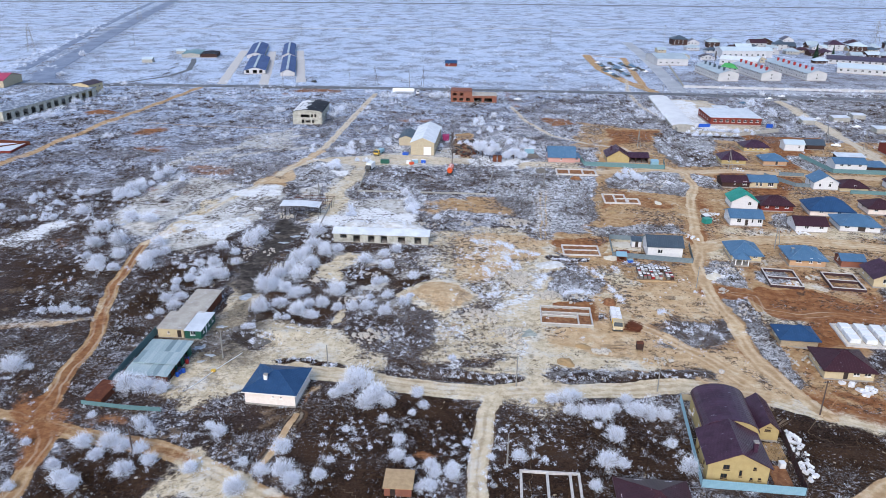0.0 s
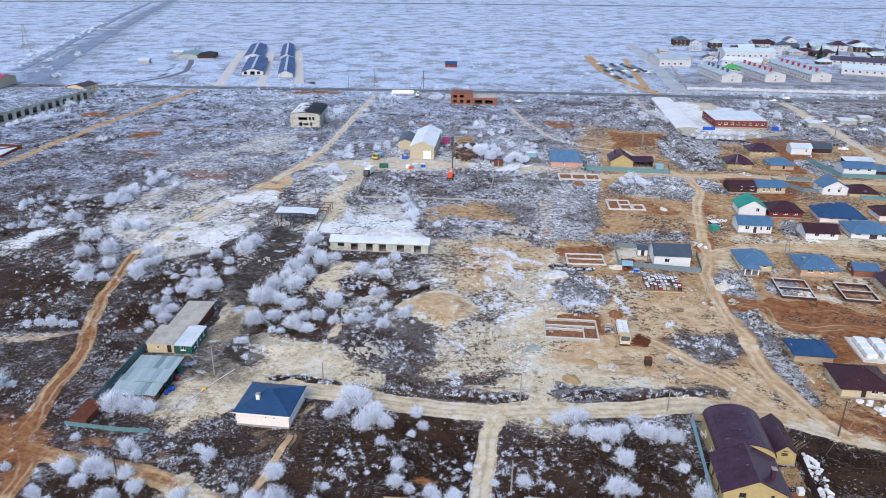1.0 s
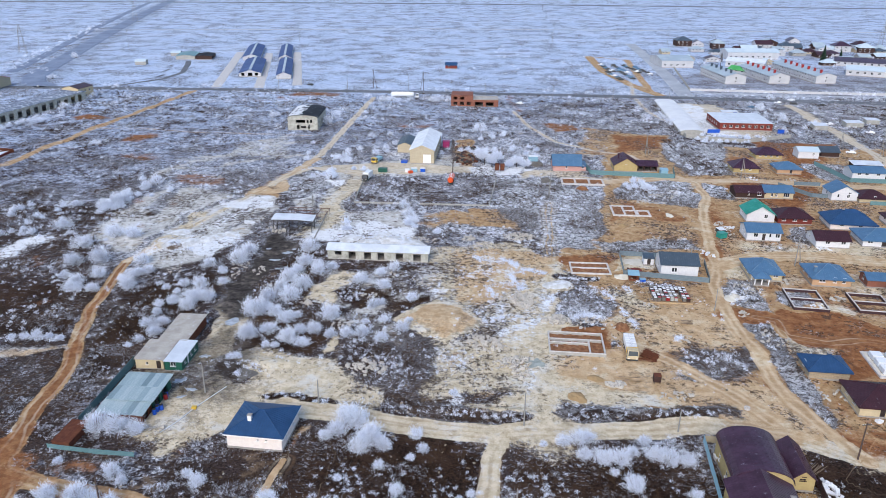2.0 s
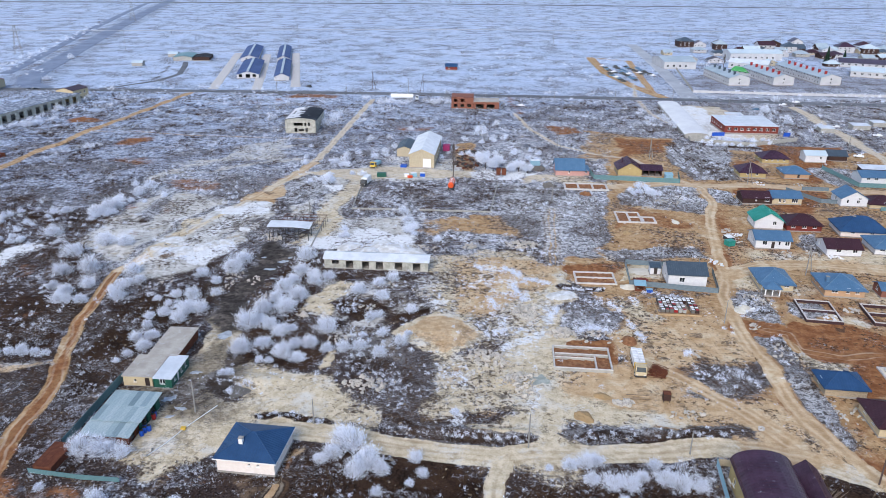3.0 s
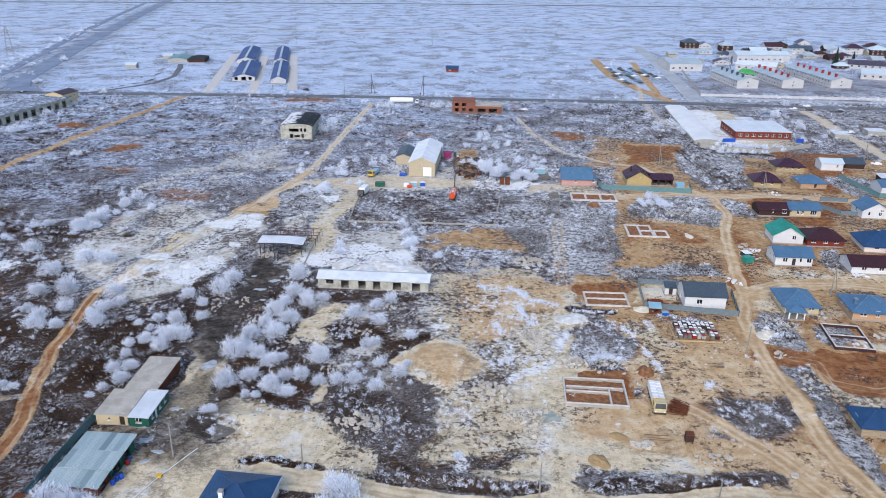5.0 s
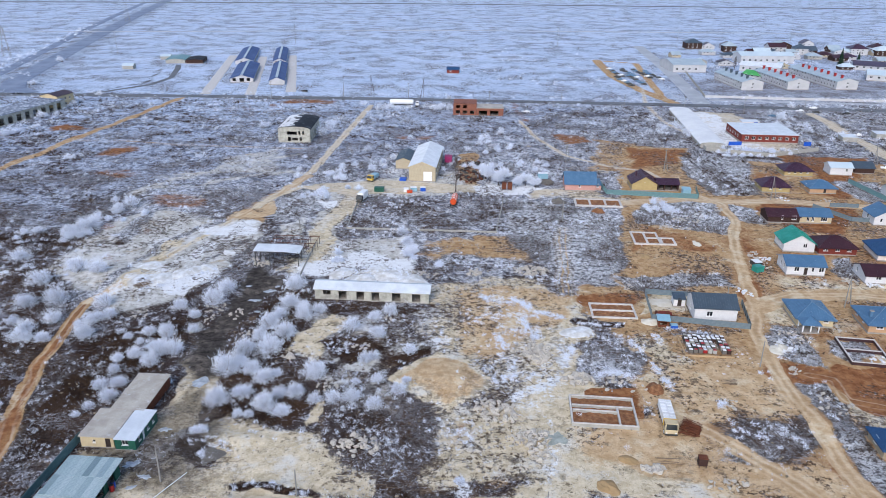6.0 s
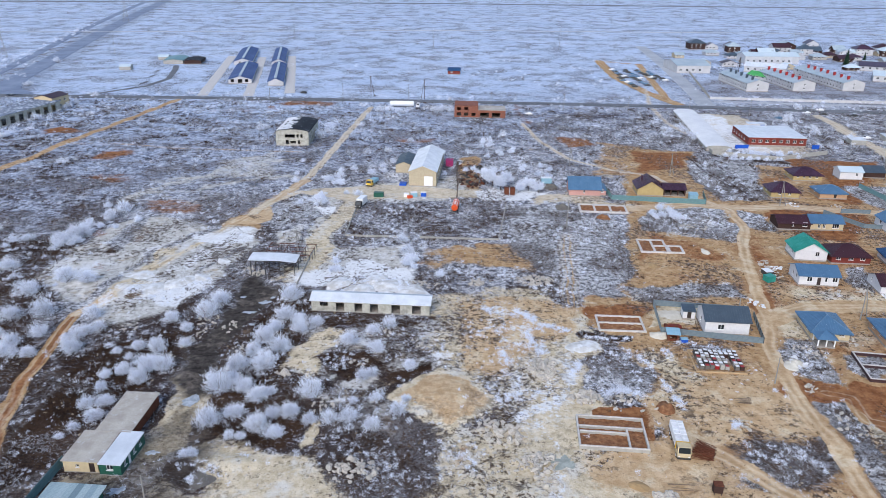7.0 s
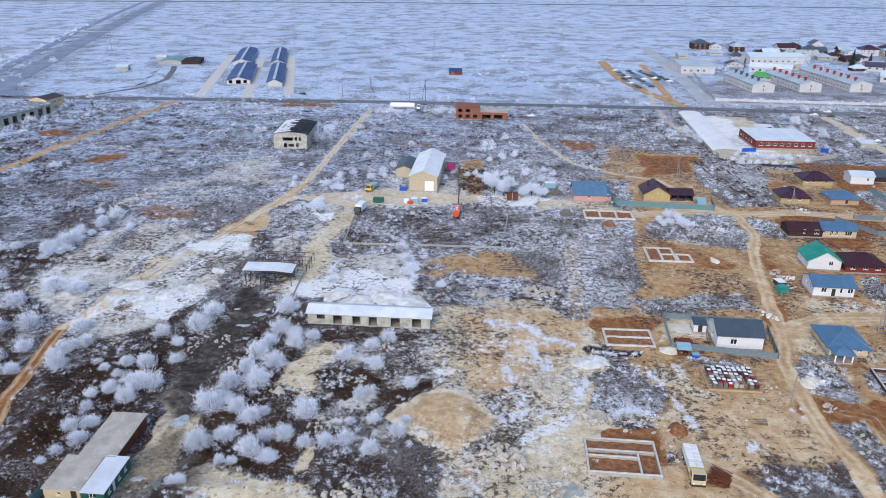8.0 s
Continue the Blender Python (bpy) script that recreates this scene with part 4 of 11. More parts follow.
# tan ground and the white path between the plots
area("soil", [(2.1, 227.7), (33.5, 220.9), (34.4, 213.6), (18.1, 196.0), (5.7, 195.7), (-1.1, 201.6)], 3, 0.62)
area("soil", [(23.7, 220.6), (38.3, 223.6), (36.5, 213.7), (23.4, 208.7)], 3, 0.7)
area("soil", [(-4.7, 161.7), (2.3, 163.2), (3.0, 156.8), (-3.8, 155.4)], 3, 0.6)
area("snow", [(15.3, 166.9), (20.5, 183.3), (25.1, 198.2), (33.1, 205.7), (30.6, 196.4), (25.8, 183.4), (22.1, 169.2), (18.0, 162.2)], 3, 0.47)
area("bare", [(-9.9, 177.6), (-5.9, 185.1), (-0.7, 187.4), (4.6, 185.2), (10.0, 177.6), (7.2, 171.4), (-0.6, 169.3), (-6.7, 172.1)], 3.0, 1.0)
area("sand", [(-7.9, 178.0), (-4.5, 183.5), (-0.7, 185.4), (3.6, 183.2), (8.0, 177.2), (5.4, 172.6), (-0.6, 171.3), (-5.0, 173.5)], 3.0, 0.88)
area("lime", [(-1.1, 208.0), (5.1, 210.5), (5.7, 195.7), (-0.1, 193.6)], 3, 0.5)
area("sand", [(0.6, 207.6), (6.9, 226.5), (17.7, 225.0), (26.4, 227.1), (35.9, 218.5), (32.8, 208.6), (20.4, 199.3), (13.9, 185.9), (7.5, 185.7), (1.2, 185.6)], 5, 0.66)
area("snow", [(29.7, 202.4), (35.7, 201.2), (33.6, 196.9), (27.6, 192.6), (25.0, 183.8), (23.1, 174.6), (17.8, 164.4), (14.0, 165.2), (18.9, 174.5), (22.8, 186.1), (25.5, 196.6)], 3, 0.5)
area("bare", [(31.0, 204.0), (36.7, 202.2), (34.6, 195.9), (28.6, 191.6), (26.0, 182.8), (24.1, 173.6), (18.8, 162.4), (12.0, 164.2), (17.9, 175.5), (21.8, 187.1), (24.5, 198.6)], 2.5, 0.9)
area("clay", [(-2.0, 166.0), (3.0, 165.5), (2.0, 158.5), (-3.0, 158.0)], 2.5, 0.55)
zone("litter", [(-36.0, 143.0), (-30.0, 142.9), (-23.5, 141.0)], 2.6, 1.3, 0.8)
zone("litter", [(-47.5, 155.0), (-43.5, 150.5)], 4.5, 1.0, 0.9)
area("bare", [(27.0, 203.0), (33.5, 203.2), (38.0, 199.4), (33.0, 197.2), (27.0, 196.0)], 1.6, 1.0)
area("snow", [(29.0, 202.4), (33.0, 202.6), (36.4, 199.8), (32.4, 198.0), (29.0, 197.8)], 1.6, 0.75)
area("snow", [(27.0, 194.0), (28.6, 186.0), (25.9, 182.4), (22.2, 174.8), (17.3, 169.0), (12.1, 170.6), (16.1, 176.8), (21.0, 182.3), (23.7, 191.9)], 2.2, 0.56)
area("snow", [(8.0, 184.0), (14.0, 184.0), (15.0, 174.0), (9.0, 172.0)], 4, 0.5)
area("soil", [(40.0, 176.5), (52.0, 178.5), (58.0, 172.0), (50.0, 168.5), (40.0, 170.5)], 3, 0.85)
area("clay", [(49.0, 181.0), (58.0, 181.5), (62.0, 176.5), (54.0, 175.5)], 2.5, 0.62)
# pale trodden rows, frost and dead patches south of the long building
area("bare", [(-37.6, 193.1), (-35.8, 199.0), (-29.9, 211.0), (-23.5, 208.9), (-25.7, 201.3), (-29.4, 195.2), (-27.1, 187.0), (-30.9, 184.3), (-36.6, 188.5)], 2.4, 0.72)
area("lime", [(-23.6, 186.2), (-20.0, 181.3), (-14.8, 180.6), (-13.0, 187.4), (-15.7, 190.0), (-20.0, 189.0)], 1.8, 0.8)
area("snow", [(-6.1, 197.8), (1.6, 200.0), (0.6, 191.3), (-3.8, 187.6), (-6.4, 192.1)], 2.5, 0.5)
area("litter", [(-29.8, 194.3), (-24.5, 196.3), (-16.8, 196.1), (-14.8, 190.9), (-20.8, 183.8), (-24.7, 187.1)], 1.2, 1.0)
area("litter", [(-13.8, 185.2), (-10.1, 187.5), (-4.9, 190.7), (-4.3, 187.6), (-9.9, 183.2)], 1.0, 1.0)
area("litter", [(-29.8, 183.5), (-27.7, 185.3), (-23.8, 181.2), (-26.9, 180.3)], 1.0, 1.0)
area("bare", [(-27.7, 161.1), (-24.8, 167.8), (-24.9, 171.3), (-26.6, 168.4)], 1.2, 0.9)
area("lime", [(-16.6, 175.1), (-9.5, 177.6), (-8.3, 172.4), (-15.2, 170.1)], 2, 0.62)
area("lime", [(-11.5, 210.4), (1.2, 213.1), (-0.5, 202.0), (-7.8, 200.8)], 2, 0.6)
for row in ([(-36.8, 197.3), (-22.8, 195.3), (-12.9, 195.6)], [(-36.4, 192.6), (-24.6, 190.7)], [(-36.1, 188.2), (-25.0, 185.3)], [(-30.2, 182.1), (-20.7, 179.4)], [(-23.9, 203.9), (-12.0, 200.4)]):
    zone("lime", row, 1.4, 0.5, 0.85)
# spoil rows of the western field
for row in ([(-107.2, 332.5), (-86.1, 344.5), (-69.1, 362.6)], [(-97.4, 316.4), (-79.4, 327.8), (-65.6, 334.5)], [(-113.9, 315.7), (-102.8, 332.7), (-92.4, 350.9)], [(-117.5, 299.4), (-110.6, 312.4)]):
    zone("lime", row, 5.0, 1.6, 0.75)
# wheel marks over the frosted lot and clay behind the houses
for path in ([(109.0, 376.4), (109.4, 348.0), (112.5, 331.7), (114.3, 312.2)], [(118.1, 363.6), (117.6, 345.6), (115.5, 329.2), (112.0, 312.1)]):
    zone("litter", [(x - 0.9, y) for x, y in path], 0.9, 0.35, 0.95)
    zone("litter", [(x + 1.1, y) for x, y in path], 0.9, 0.35, 0.95)
area("clay", [(155.7, 372.0), (174.0, 369.7), (170.0, 360.0), (158.9, 356.4)], 4, 0.7)
# dug clay on the sandy plot
zone("red_track", [(33.5, 151.8), (38.0, 151.4), (42.0, 150.2), (47.0, 150.6)], 2.6, 0.9, 1.0)
area("bare", [(20.0, 150.0), (46.0, 158.0), (58.0, 160.0), (62.0, 150.0), (56.0, 142.0), (24.0, 141.0)], 4, 0.62)
# frost in the weeds beside the west track, a pale strip across it
area("weed", [(-89.0, 182.7), (-82.5, 182.9), (-71.2, 171.0), (-68.4, 158.2), (-69.7, 151.5), (-71.5, 140.4), (-78.2, 137.9), (-79.6, 152.2), (-83.2, 165.1)], 3, 0.3)
area("lime", [(-110.0, 164.0), (-91.7, 162.2), (-84.9, 161.4), (-83.5, 156.4), (-89.6, 156.0), (-110.0, 156.0)], 3, 0.5)
area("soil", [(-110.0, 161.5), (-90.0, 160.0), (-90.0, 157.0), (-110.0, 156.5)], 1.5, 0.6)
area("weed", [(-116.0, 156.0), (-86.0, 155.0), (-84.0, 140.0), (-100.0, 138.0)], 4, 0.25)
area("clay", [(92.0, 236.0), (104.0, 262.0), (132.0, 266.0), (150.0, 240.0), (126.0, 226.0), (104.0, 226.0)], 5, 0.5)
area("clay", [(88.0, 186.0), (112.0, 192.0), (130.0, 214.0), (110.0, 216.0), (90.0, 212.0)], 5, 0.46)
# swept sand inside the fenced yard
area("bare", [(54.0, 222.0), (60.0, 221.5), (58.8, 212.7), (56.5, 209.5), (52.9, 210.5)], 1.0, 1.0)
area("soil", [(59.0, 221.0), (62.5, 220.5), (62.0, 206.5), (58.6, 207.5)], 1.0, 0.9)
# trodden yard before the warehouse and the wide junction west of it
area("bare", [(-49.8, 321.9), (-20.4, 324.7), (-8.0, 324.0), (14.0, 321.0), (14.0, 313.5), (-9.8, 312.8), (-30.6, 307.1), (-32.9, 285.8), (-36.2, 270.3), (-37.2, 244.5), (-40.5, 240.6), (-43.3, 265.4), (-41.3, 285.4), (-39.4, 305.9)], 2.2, 0.95)
area("sand", [(-59.9, 334.7), (-54.7, 330.5), (-57.5, 296.0), (-58.1, 282.0), (-71.9, 276.9), (-76.8, 280.4), (-68.8, 288.0), (-64.2, 300.6)], 2.5, 0.85)
area("clay", [(-62.0, 306.0), (-58.0, 302.0), (-60.0, 288.0), (-66.0, 290.0)], 2, 0.6)
zone("clay_track", [(-175.0, 384.5), (-153.9, 385.4), (-125.6, 378.7), (-94.6, 376.4), (-66.6, 375.0)], 1.8, 1.2, 0.75)
area("clay", [(-200.6, 410.8), (-191.2, 420.0), (-177.5, 408.6), (-189.5, 399.7)], 4, 0.7)
area("clay", [(-156.2, 352.0), (-154.9, 370.3), (-144.7, 375.7), (-136.8, 368.4), (-143.5, 355.2)], 5, 0.62)
area("clay", [(-147.2, 328.3), (-138.8, 334.0), (-121.5, 329.6), (-131.2, 321.8)], 4, 0.6)
area("clay", [(-111.2, 298.5), (-102.6, 307.6), (-91.2, 303.6), (-94.9, 291.5), (-103.3, 288.4)], 6, 0.55)
area("clay", [(-108.0, 488.8), (-79.9, 499.6), (-67.8, 486.5), (-95.7, 477.9)], 5, 0.6)
zone("litter", [(122.0, 377.5), (133.0, 372.0), (148.4, 367.5)], 6, 1.2, 1.0)
# mounds
mound(0.2, 177.8, 11, 10, 1.1, 0)
mound(-90.9, 229.1, 14, 8, 1.2, -40)
mound(2.3, 138.8, 14, 2.2, 0.9, -5)
mound(12.1, 138.3, 8, 2.0, 0.8, -5)
mound(42.9, 139.1, 20, 2.2, 0.7, 0)
mound(-29.9, 143.2, 6, 1.6, 0.7, 0)
mound(-40.9, 156.1, 9, 3, 0.9, 0)
mound(58.7, 158.8, 8, 5, 0.6, 0)
mound(76.7, 159.3, 5, 12, 0.7, 25)


def steps(start, stop, first, growth, most):
    """Grid lines that spread apart with distance."""
    at, gap = [start], first
    while at[-1] < stop:
        at.append(at[-1] + gap)
        gap = min(gap * growth, most)
    return at


def make_ground():
    right = steps(0.0, 110.0, 0.66, 1.0, 0.66)
    right += steps(right[-1] + 0.7, 4800.0, 0.8, 1.045, 130.0)
    xs = np.array([-v for v in right[:0:-1]] + right)
    back = steps(84.0, 1500.0, 2.0, 1.25, 200.0)
    ys = steps(84.0, 330.0, 0.66, 1.0012, 0.95)
    ys += steps(ys[-1] + 1.0, 4900.0, 1.05, 1.016, 90.0)
    ys = np.array([168.0 - v for v in back[:0:-1]] + ys)
    gx, gy = np.meshgrid(xs, ys)
    x, y = gx.ravel(), gy.ravel()
    z = relief(x, y) * np.clip(1.3 - np.hypot(x, y - 150) / 900, 0.0, 1.0)
    nx, ny = len(xs), len(ys)
    i = (np.arange(ny - 1)[:, None] * nx + np.arange(nx - 1)[None, :]).ravel()
    quads = np.stack([i, i + 1, i + nx + 1, i + nx], 1)
    me = bpy.data.meshes.new("ground")
    me.vertices.add(len(x))
    me.vertices.foreach_set("co", np.stack([x, y, z], 1).astype(np.float32).ravel())
    me.loops.add(quads.size)
    me.loops.foreach_set("vertex_index", quads.astype(np.int32).ravel())
    me.polygons.add(len(quads))
    me.polygons.foreach_set("loop_start", np.arange(0, quads.size, 4, dtype=np.int32))
    me.update(calc_edges=True)
    me.polygons.foreach_set("use_smooth", np.ones(len(quads), dtype=bool))
    for name, values in covers(x, y).items():
        me.attributes.new(name, "FLOAT", "POINT").data.foreach_set("value", values.astype(np.float32))
    me.materials.append(ground_material())
    return tagged(new("ground", me), "frosted steppe ground with dirt tracks, sand and dead weeds", "ground", kind="structure")


def ground_material():
    m, nt, bsdf = shader("steppe_ground")
    pos = nt.nodes.new("ShaderNodeNewGeometry").outputs["Position"]

    def attr(name):
        n = nt.nodes.new("ShaderNodeAttribute")
        n.attribute_name = name
        return n.outputs["Fac"]

    fine = noise_node(nt, pos, 2.3, 6, 0.7)
    mid = noise_node(nt, pos, 0.45, 6, 0.68)
    wide = noise_node(nt, pos, 0.06, 5, 0.6)
    huge = noise_node(nt, pos, 0.008, 4, 0.6)
    rag = calc(nt, "ADD", calc(nt, "MULTIPLY", noise_node(nt, pos, 1.1, 7, 0.78), 0.5), calc(nt, "MULTIPLY", noise_node(nt, pos, 0.17, 6, 0.7), 0.5))
    streak_map = nt.nodes.new("ShaderNodeMapping")
    streak_map.inputs["Scale"].default_value = (0.012, 0.019, 1.0)
    streak_map.inputs["Rotation"].default_value = (0, 0, radians(6))
    nt.links.new(pos, streak_map.inputs["Vector"])
    streak = noise_node(nt, streak_map.outputs["Vector"], 1.0, 6, 0.7)
    sep = nt.nodes.new("ShaderNodeSeparateXYZ")
    nt.links.new(pos, sep.inputs[0])
    # grass: brown litter under rime, the rime thicker in drifts
    grass = mix(nt, remap(nt, fine, 0.35, 0.65), (0.018, 0.013, 0.012), (0.085, 0.062, 0.056))
    grass = mix(nt, remap(nt, noise_node(nt, pos, 0.11, 5, 0.7), 0.56, 0.68, 0.0, 0.6), grass, (0.26, 0.185, 0.12))
    grit = noise_node(nt, pos, 0.75, 6, 0.78)
    # rime grows paler and bluer with distance: far haze mixed into its colour
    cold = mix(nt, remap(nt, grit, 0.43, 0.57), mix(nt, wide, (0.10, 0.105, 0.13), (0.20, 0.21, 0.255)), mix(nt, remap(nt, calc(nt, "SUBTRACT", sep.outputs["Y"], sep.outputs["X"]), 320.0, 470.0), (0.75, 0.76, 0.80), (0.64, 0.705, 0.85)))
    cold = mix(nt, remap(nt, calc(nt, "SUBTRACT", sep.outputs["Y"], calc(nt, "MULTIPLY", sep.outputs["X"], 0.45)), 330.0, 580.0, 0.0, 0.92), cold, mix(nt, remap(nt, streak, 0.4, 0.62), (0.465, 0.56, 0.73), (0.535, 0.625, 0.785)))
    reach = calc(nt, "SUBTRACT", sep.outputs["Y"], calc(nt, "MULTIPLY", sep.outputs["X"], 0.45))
    # brown litter is blued far off too, for the same painted haze
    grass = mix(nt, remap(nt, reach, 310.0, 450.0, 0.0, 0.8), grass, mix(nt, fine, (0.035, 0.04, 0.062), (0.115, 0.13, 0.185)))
    # dark tussocks; their tone also paints the shade between weeds, bluer far off
    tussock_shade = noise_node(nt, pos, 0.22, 8, 0.82)
    cold = mix(nt, calc(nt, "MULTIPLY", remap(nt, tussock_shade, 0.51, 0.42, 0.0, 0.8), remap(nt, sep.outputs["Y"], 380.0, 560.0, 1.0, 0.5)), cold, mix(nt, remap(nt, sep.outputs["Y"], 200.0, 420.0), (0.065, 0.062, 0.072), (0.09, 0.115, 0.17)))
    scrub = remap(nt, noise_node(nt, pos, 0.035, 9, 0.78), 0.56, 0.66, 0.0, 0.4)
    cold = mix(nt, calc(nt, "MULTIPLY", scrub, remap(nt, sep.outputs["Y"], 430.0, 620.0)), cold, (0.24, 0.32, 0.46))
    sum_ = calc(nt, "ADD", calc(nt, "MULTIPLY", mid, 0.6), calc(nt, "MULTIPLY", fine, 0.4))
    sum_ = calc(nt, "ADD", sum_, calc(nt, "MULTIPLY", calc(nt, "SUBTRACT", wide, 0.5), 0.35))
    sum_ = calc(nt, "ADD", sum_, calc(nt, "MULTIPLY", calc(nt, "SUBTRACT", huge, 0.5), 0.2))
    open_field = remap(nt, sep.outputs["Y"], 460.0, 560.0, 0.0, 0.085)
    sum_ = calc(nt, "ADD", sum_, open_field)
    sum_ = calc(nt, "SUBTRACT", sum_, remap(nt, sep.outputs["Y"], 130.0, 330.0, 0.03, -0.075))
    sum_ = calc(nt, "ADD", sum_, calc(nt, "MULTIPLY", calc(nt, "SUBTRACT", streak, 0.52), 0.17))
    dark = attr("dark")
    sum_ = calc(nt, "SUBTRACT", sum_, calc(nt, "MULTIPLY", calc(nt, "MAXIMUM", dark, calc(nt, "MULTIPLY", attr("weed"), 0.1)), 0.13))
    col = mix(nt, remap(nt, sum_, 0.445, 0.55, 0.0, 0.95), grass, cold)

    col = mix(nt, calc(nt, "MULTIPLY", attr("weed"), 0.68), col, mix(nt, remap(nt, grit, 0.42, 0.56), (0.085, 0.08, 0.08), (0.66, 0.67, 0.69)))

    def lay(base, name, tone, lo=0.42, hi=0.58, rough_amt=1.1, most=1.0):
        f = calc(nt, "ADD", attr(name), calc(nt, "MULTIPLY", calc(nt, "SUBTRACT", rag, 0.5), rough_amt))
        return mix(nt, remap(nt, f, lo, hi, 0.0, most), base, tone)

    snow = mix(nt, remap(nt, mid, 0.3, 0.7), (0.66, 0.665, 0.68), (0.77, 0.78, 0.80))
    bare = mix(nt, remap(nt, mid, 0.35, 0.65), (0.51, 0.42, 0.285), (0.70, 0.605, 0.45))
    bare = mix(nt, remap(nt, fine, 0.5, 0.75, 0.0, 0.5), bare, (0.38, 0.30, 0.19))
    sand = mix(nt, remap(nt, mid, 0.35, 0.65), (0.46, 0.31, 0.17), (0.61, 0.45, 0.285))
    sand = mix(nt, remap(nt, fine, 0.5, 0.75, 0.0, 0.5), sand, (0.38, 0.26, 0.15))
    blotch = noise_node(nt, pos, 0.13, 6, 0.72)
    sand = mix(nt, remap(nt, blotch, 0.50, 0.64, 0.0, 0.8), sand, (0.66, 0.56, 0.40))
    sand = mix(nt, remap(nt, blotch, 0.45, 0.33, 0.0, 0.45), sand, (0.36, 0.22, 0.11))
    bare = mix(nt, remap(nt, blotch, 0.50, 0.64, 0.0, 0.8), bare, (0.66, 0.635, 0.585))
    tread = noise_node(nt, pos, 0.33, 7, 0.75)
    bare = mix(nt, remap(nt, tread, 0.52, 0.66, 0.0, 0.7), bare, (0.33, 0.265, 0.17))
    sand = mix(nt, remap(nt, tread, 0.53, 0.66, 0.0, 0.4), sand, (0.36, 0.235, 0.125))
    bare = mix(nt, remap(nt, blotch, 0.42, 0.30, 0.0, 0.7), bare, (0.33, 0.26, 0.17))
    clay = mix(nt, remap(nt, mid, 0.35, 0.65), (0.18, 0.07, 0.029), (0.33, 0.155, 0.07))
    tar = mix(nt, remap(nt, mid, 0.3, 0.7), (0.022, 0.019, 0.018), (0.085, 0.074, 0.067))
    tar = mix(nt, remap(nt, noise_node(nt, pos, 0.16, 7, 0.75), 0.48, 0.66, 0.0, 0.75), tar, (0.20, 0.17, 0.145))
    dead = mix(nt, remap(nt, fine, 0.35, 0.65), (0.009, 0.006, 0.005), (0.042, 0.024, 0.016))
    dead = mix(nt, remap(nt, rag, 0.55, 0.65, 0.0, 0.6), dead, (0.15, 0.075, 0.036))
    dead = mix(nt, remap(nt, noise_node(nt, pos, 0.05, 7, 0.72), 0.47, 0.60, 0.0, 0.45), dead, mix(nt, fine, (0.036, 0.021, 0.014), (0.13, 0.075, 0.044)))
    dead = mix(nt, remap(nt, sum_, 0.43, 0.50, 0.0, 0.5), dead, (0.38, 0.39, 0.46))
    col = lay(col, "dark", dead, 0.42, 0.75, 1.2, 0.95)
    soil = mix(nt, remap(nt, mid, 0.35, 0.65), (0.34, 0.205, 0.10), (0.52, 0.355, 0.20))
    soil = mix(nt, remap(nt, tread, 0.5, 0.66, 0.0, 0.55), soil, (0.24, 0.14, 0.07))
    soil = mix(nt, remap(nt, noise_node(nt, pos, 0.09, 6, 0.7), 0.50, 0.64, 0.0, 0.6), soil, mix(nt, fine, (0.21, 0.10, 0.05), (0.36, 0.20, 0.105)))
    soil = mix(nt, remap(nt, noise_node(nt, pos, 0.12, 6, 0.74), 0.55, 0.66, 0.0, 0.85), soil, (0.60, 0.50, 0.36))
    col = lay(col, "soil", soil, 0.36, 0.64, 1.8)
    # dirt covers turn greyer with distance: haze put into the colour
    dirt_haze = remap(nt, sep.outputs["Y"], 250.0, 360.0, 0.0, 0.5)
    soil = mix(nt, dirt_haze, soil, (0.42, 0.335, 0.265))
    sand = mix(nt, dirt_haze, sand, (0.52, 0.43, 0.335))
    bare = mix(nt, dirt_haze, bare, (0.52, 0.465, 0.40))
    lime = mix(nt, remap(nt, mid, 0.35, 0.65), (0.40, 0.385, 0.35), (0.62, 0.605, 0.585))
    lime = mix(nt, remap(nt, blotch, 0.45, 0.34, 0.0, 0.7), lime, (0.42, 0.34, 0.24))
    lime = mix(nt, remap(nt, tread, 0.53, 0.66, 0.0, 0.75), lime, (0.22, 0.20, 0.175))
    lime = mix(nt, remap(nt, noise_node(nt, pos, 0.06, 7, 0.72), 0.52, 0.64, 0.0, 0.75), lime, (0.70, 0.71, 0.74))
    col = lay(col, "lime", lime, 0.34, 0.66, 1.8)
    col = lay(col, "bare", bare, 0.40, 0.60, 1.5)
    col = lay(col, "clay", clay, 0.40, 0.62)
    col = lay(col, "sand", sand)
    col = lay(col, "snow", snow, 0.42, 0.58, 1.6)
    # dead weed clumps, painted shade and frost crumbs over open covers, off wheel tracks
    off = calc(nt, "MULTIPLY", remap(nt, calc(nt, "ABSOLUTE", attr("lat")), 2.0, 4.0), calc(nt, "MULTIPLY", remap(nt, attr("sand"), 0.75, 0.95, 1.0, 0.25), remap(nt, attr("bare"), 0.6, 0.95, 1.0, 0.4)))
    thick = remap(nt, noise_node(nt, pos, 0.045, 4, 0.6), 0.40, 0.62, -0.03, 0.075)
    # clump tone is deepened to paint shade under brush and between stones too
    clumps = calc(nt, "ADD", noise_node(nt, pos, 0.75, 7, 0.78), thick)
    col = mix(nt, calc(nt, "MULTIPLY", remap(nt, clumps, 0.555, 0.60, 0.0, 0.92), off), col, mix(nt, fine, (0.018, 0.011, 0.007), (0.105, 0.062, 0.038)))
    ragged = calc(nt, "ADD", noise_node(nt, pos, 0.21, 8, 0.8), calc(nt, "MULTIPLY", thick, 0.6))
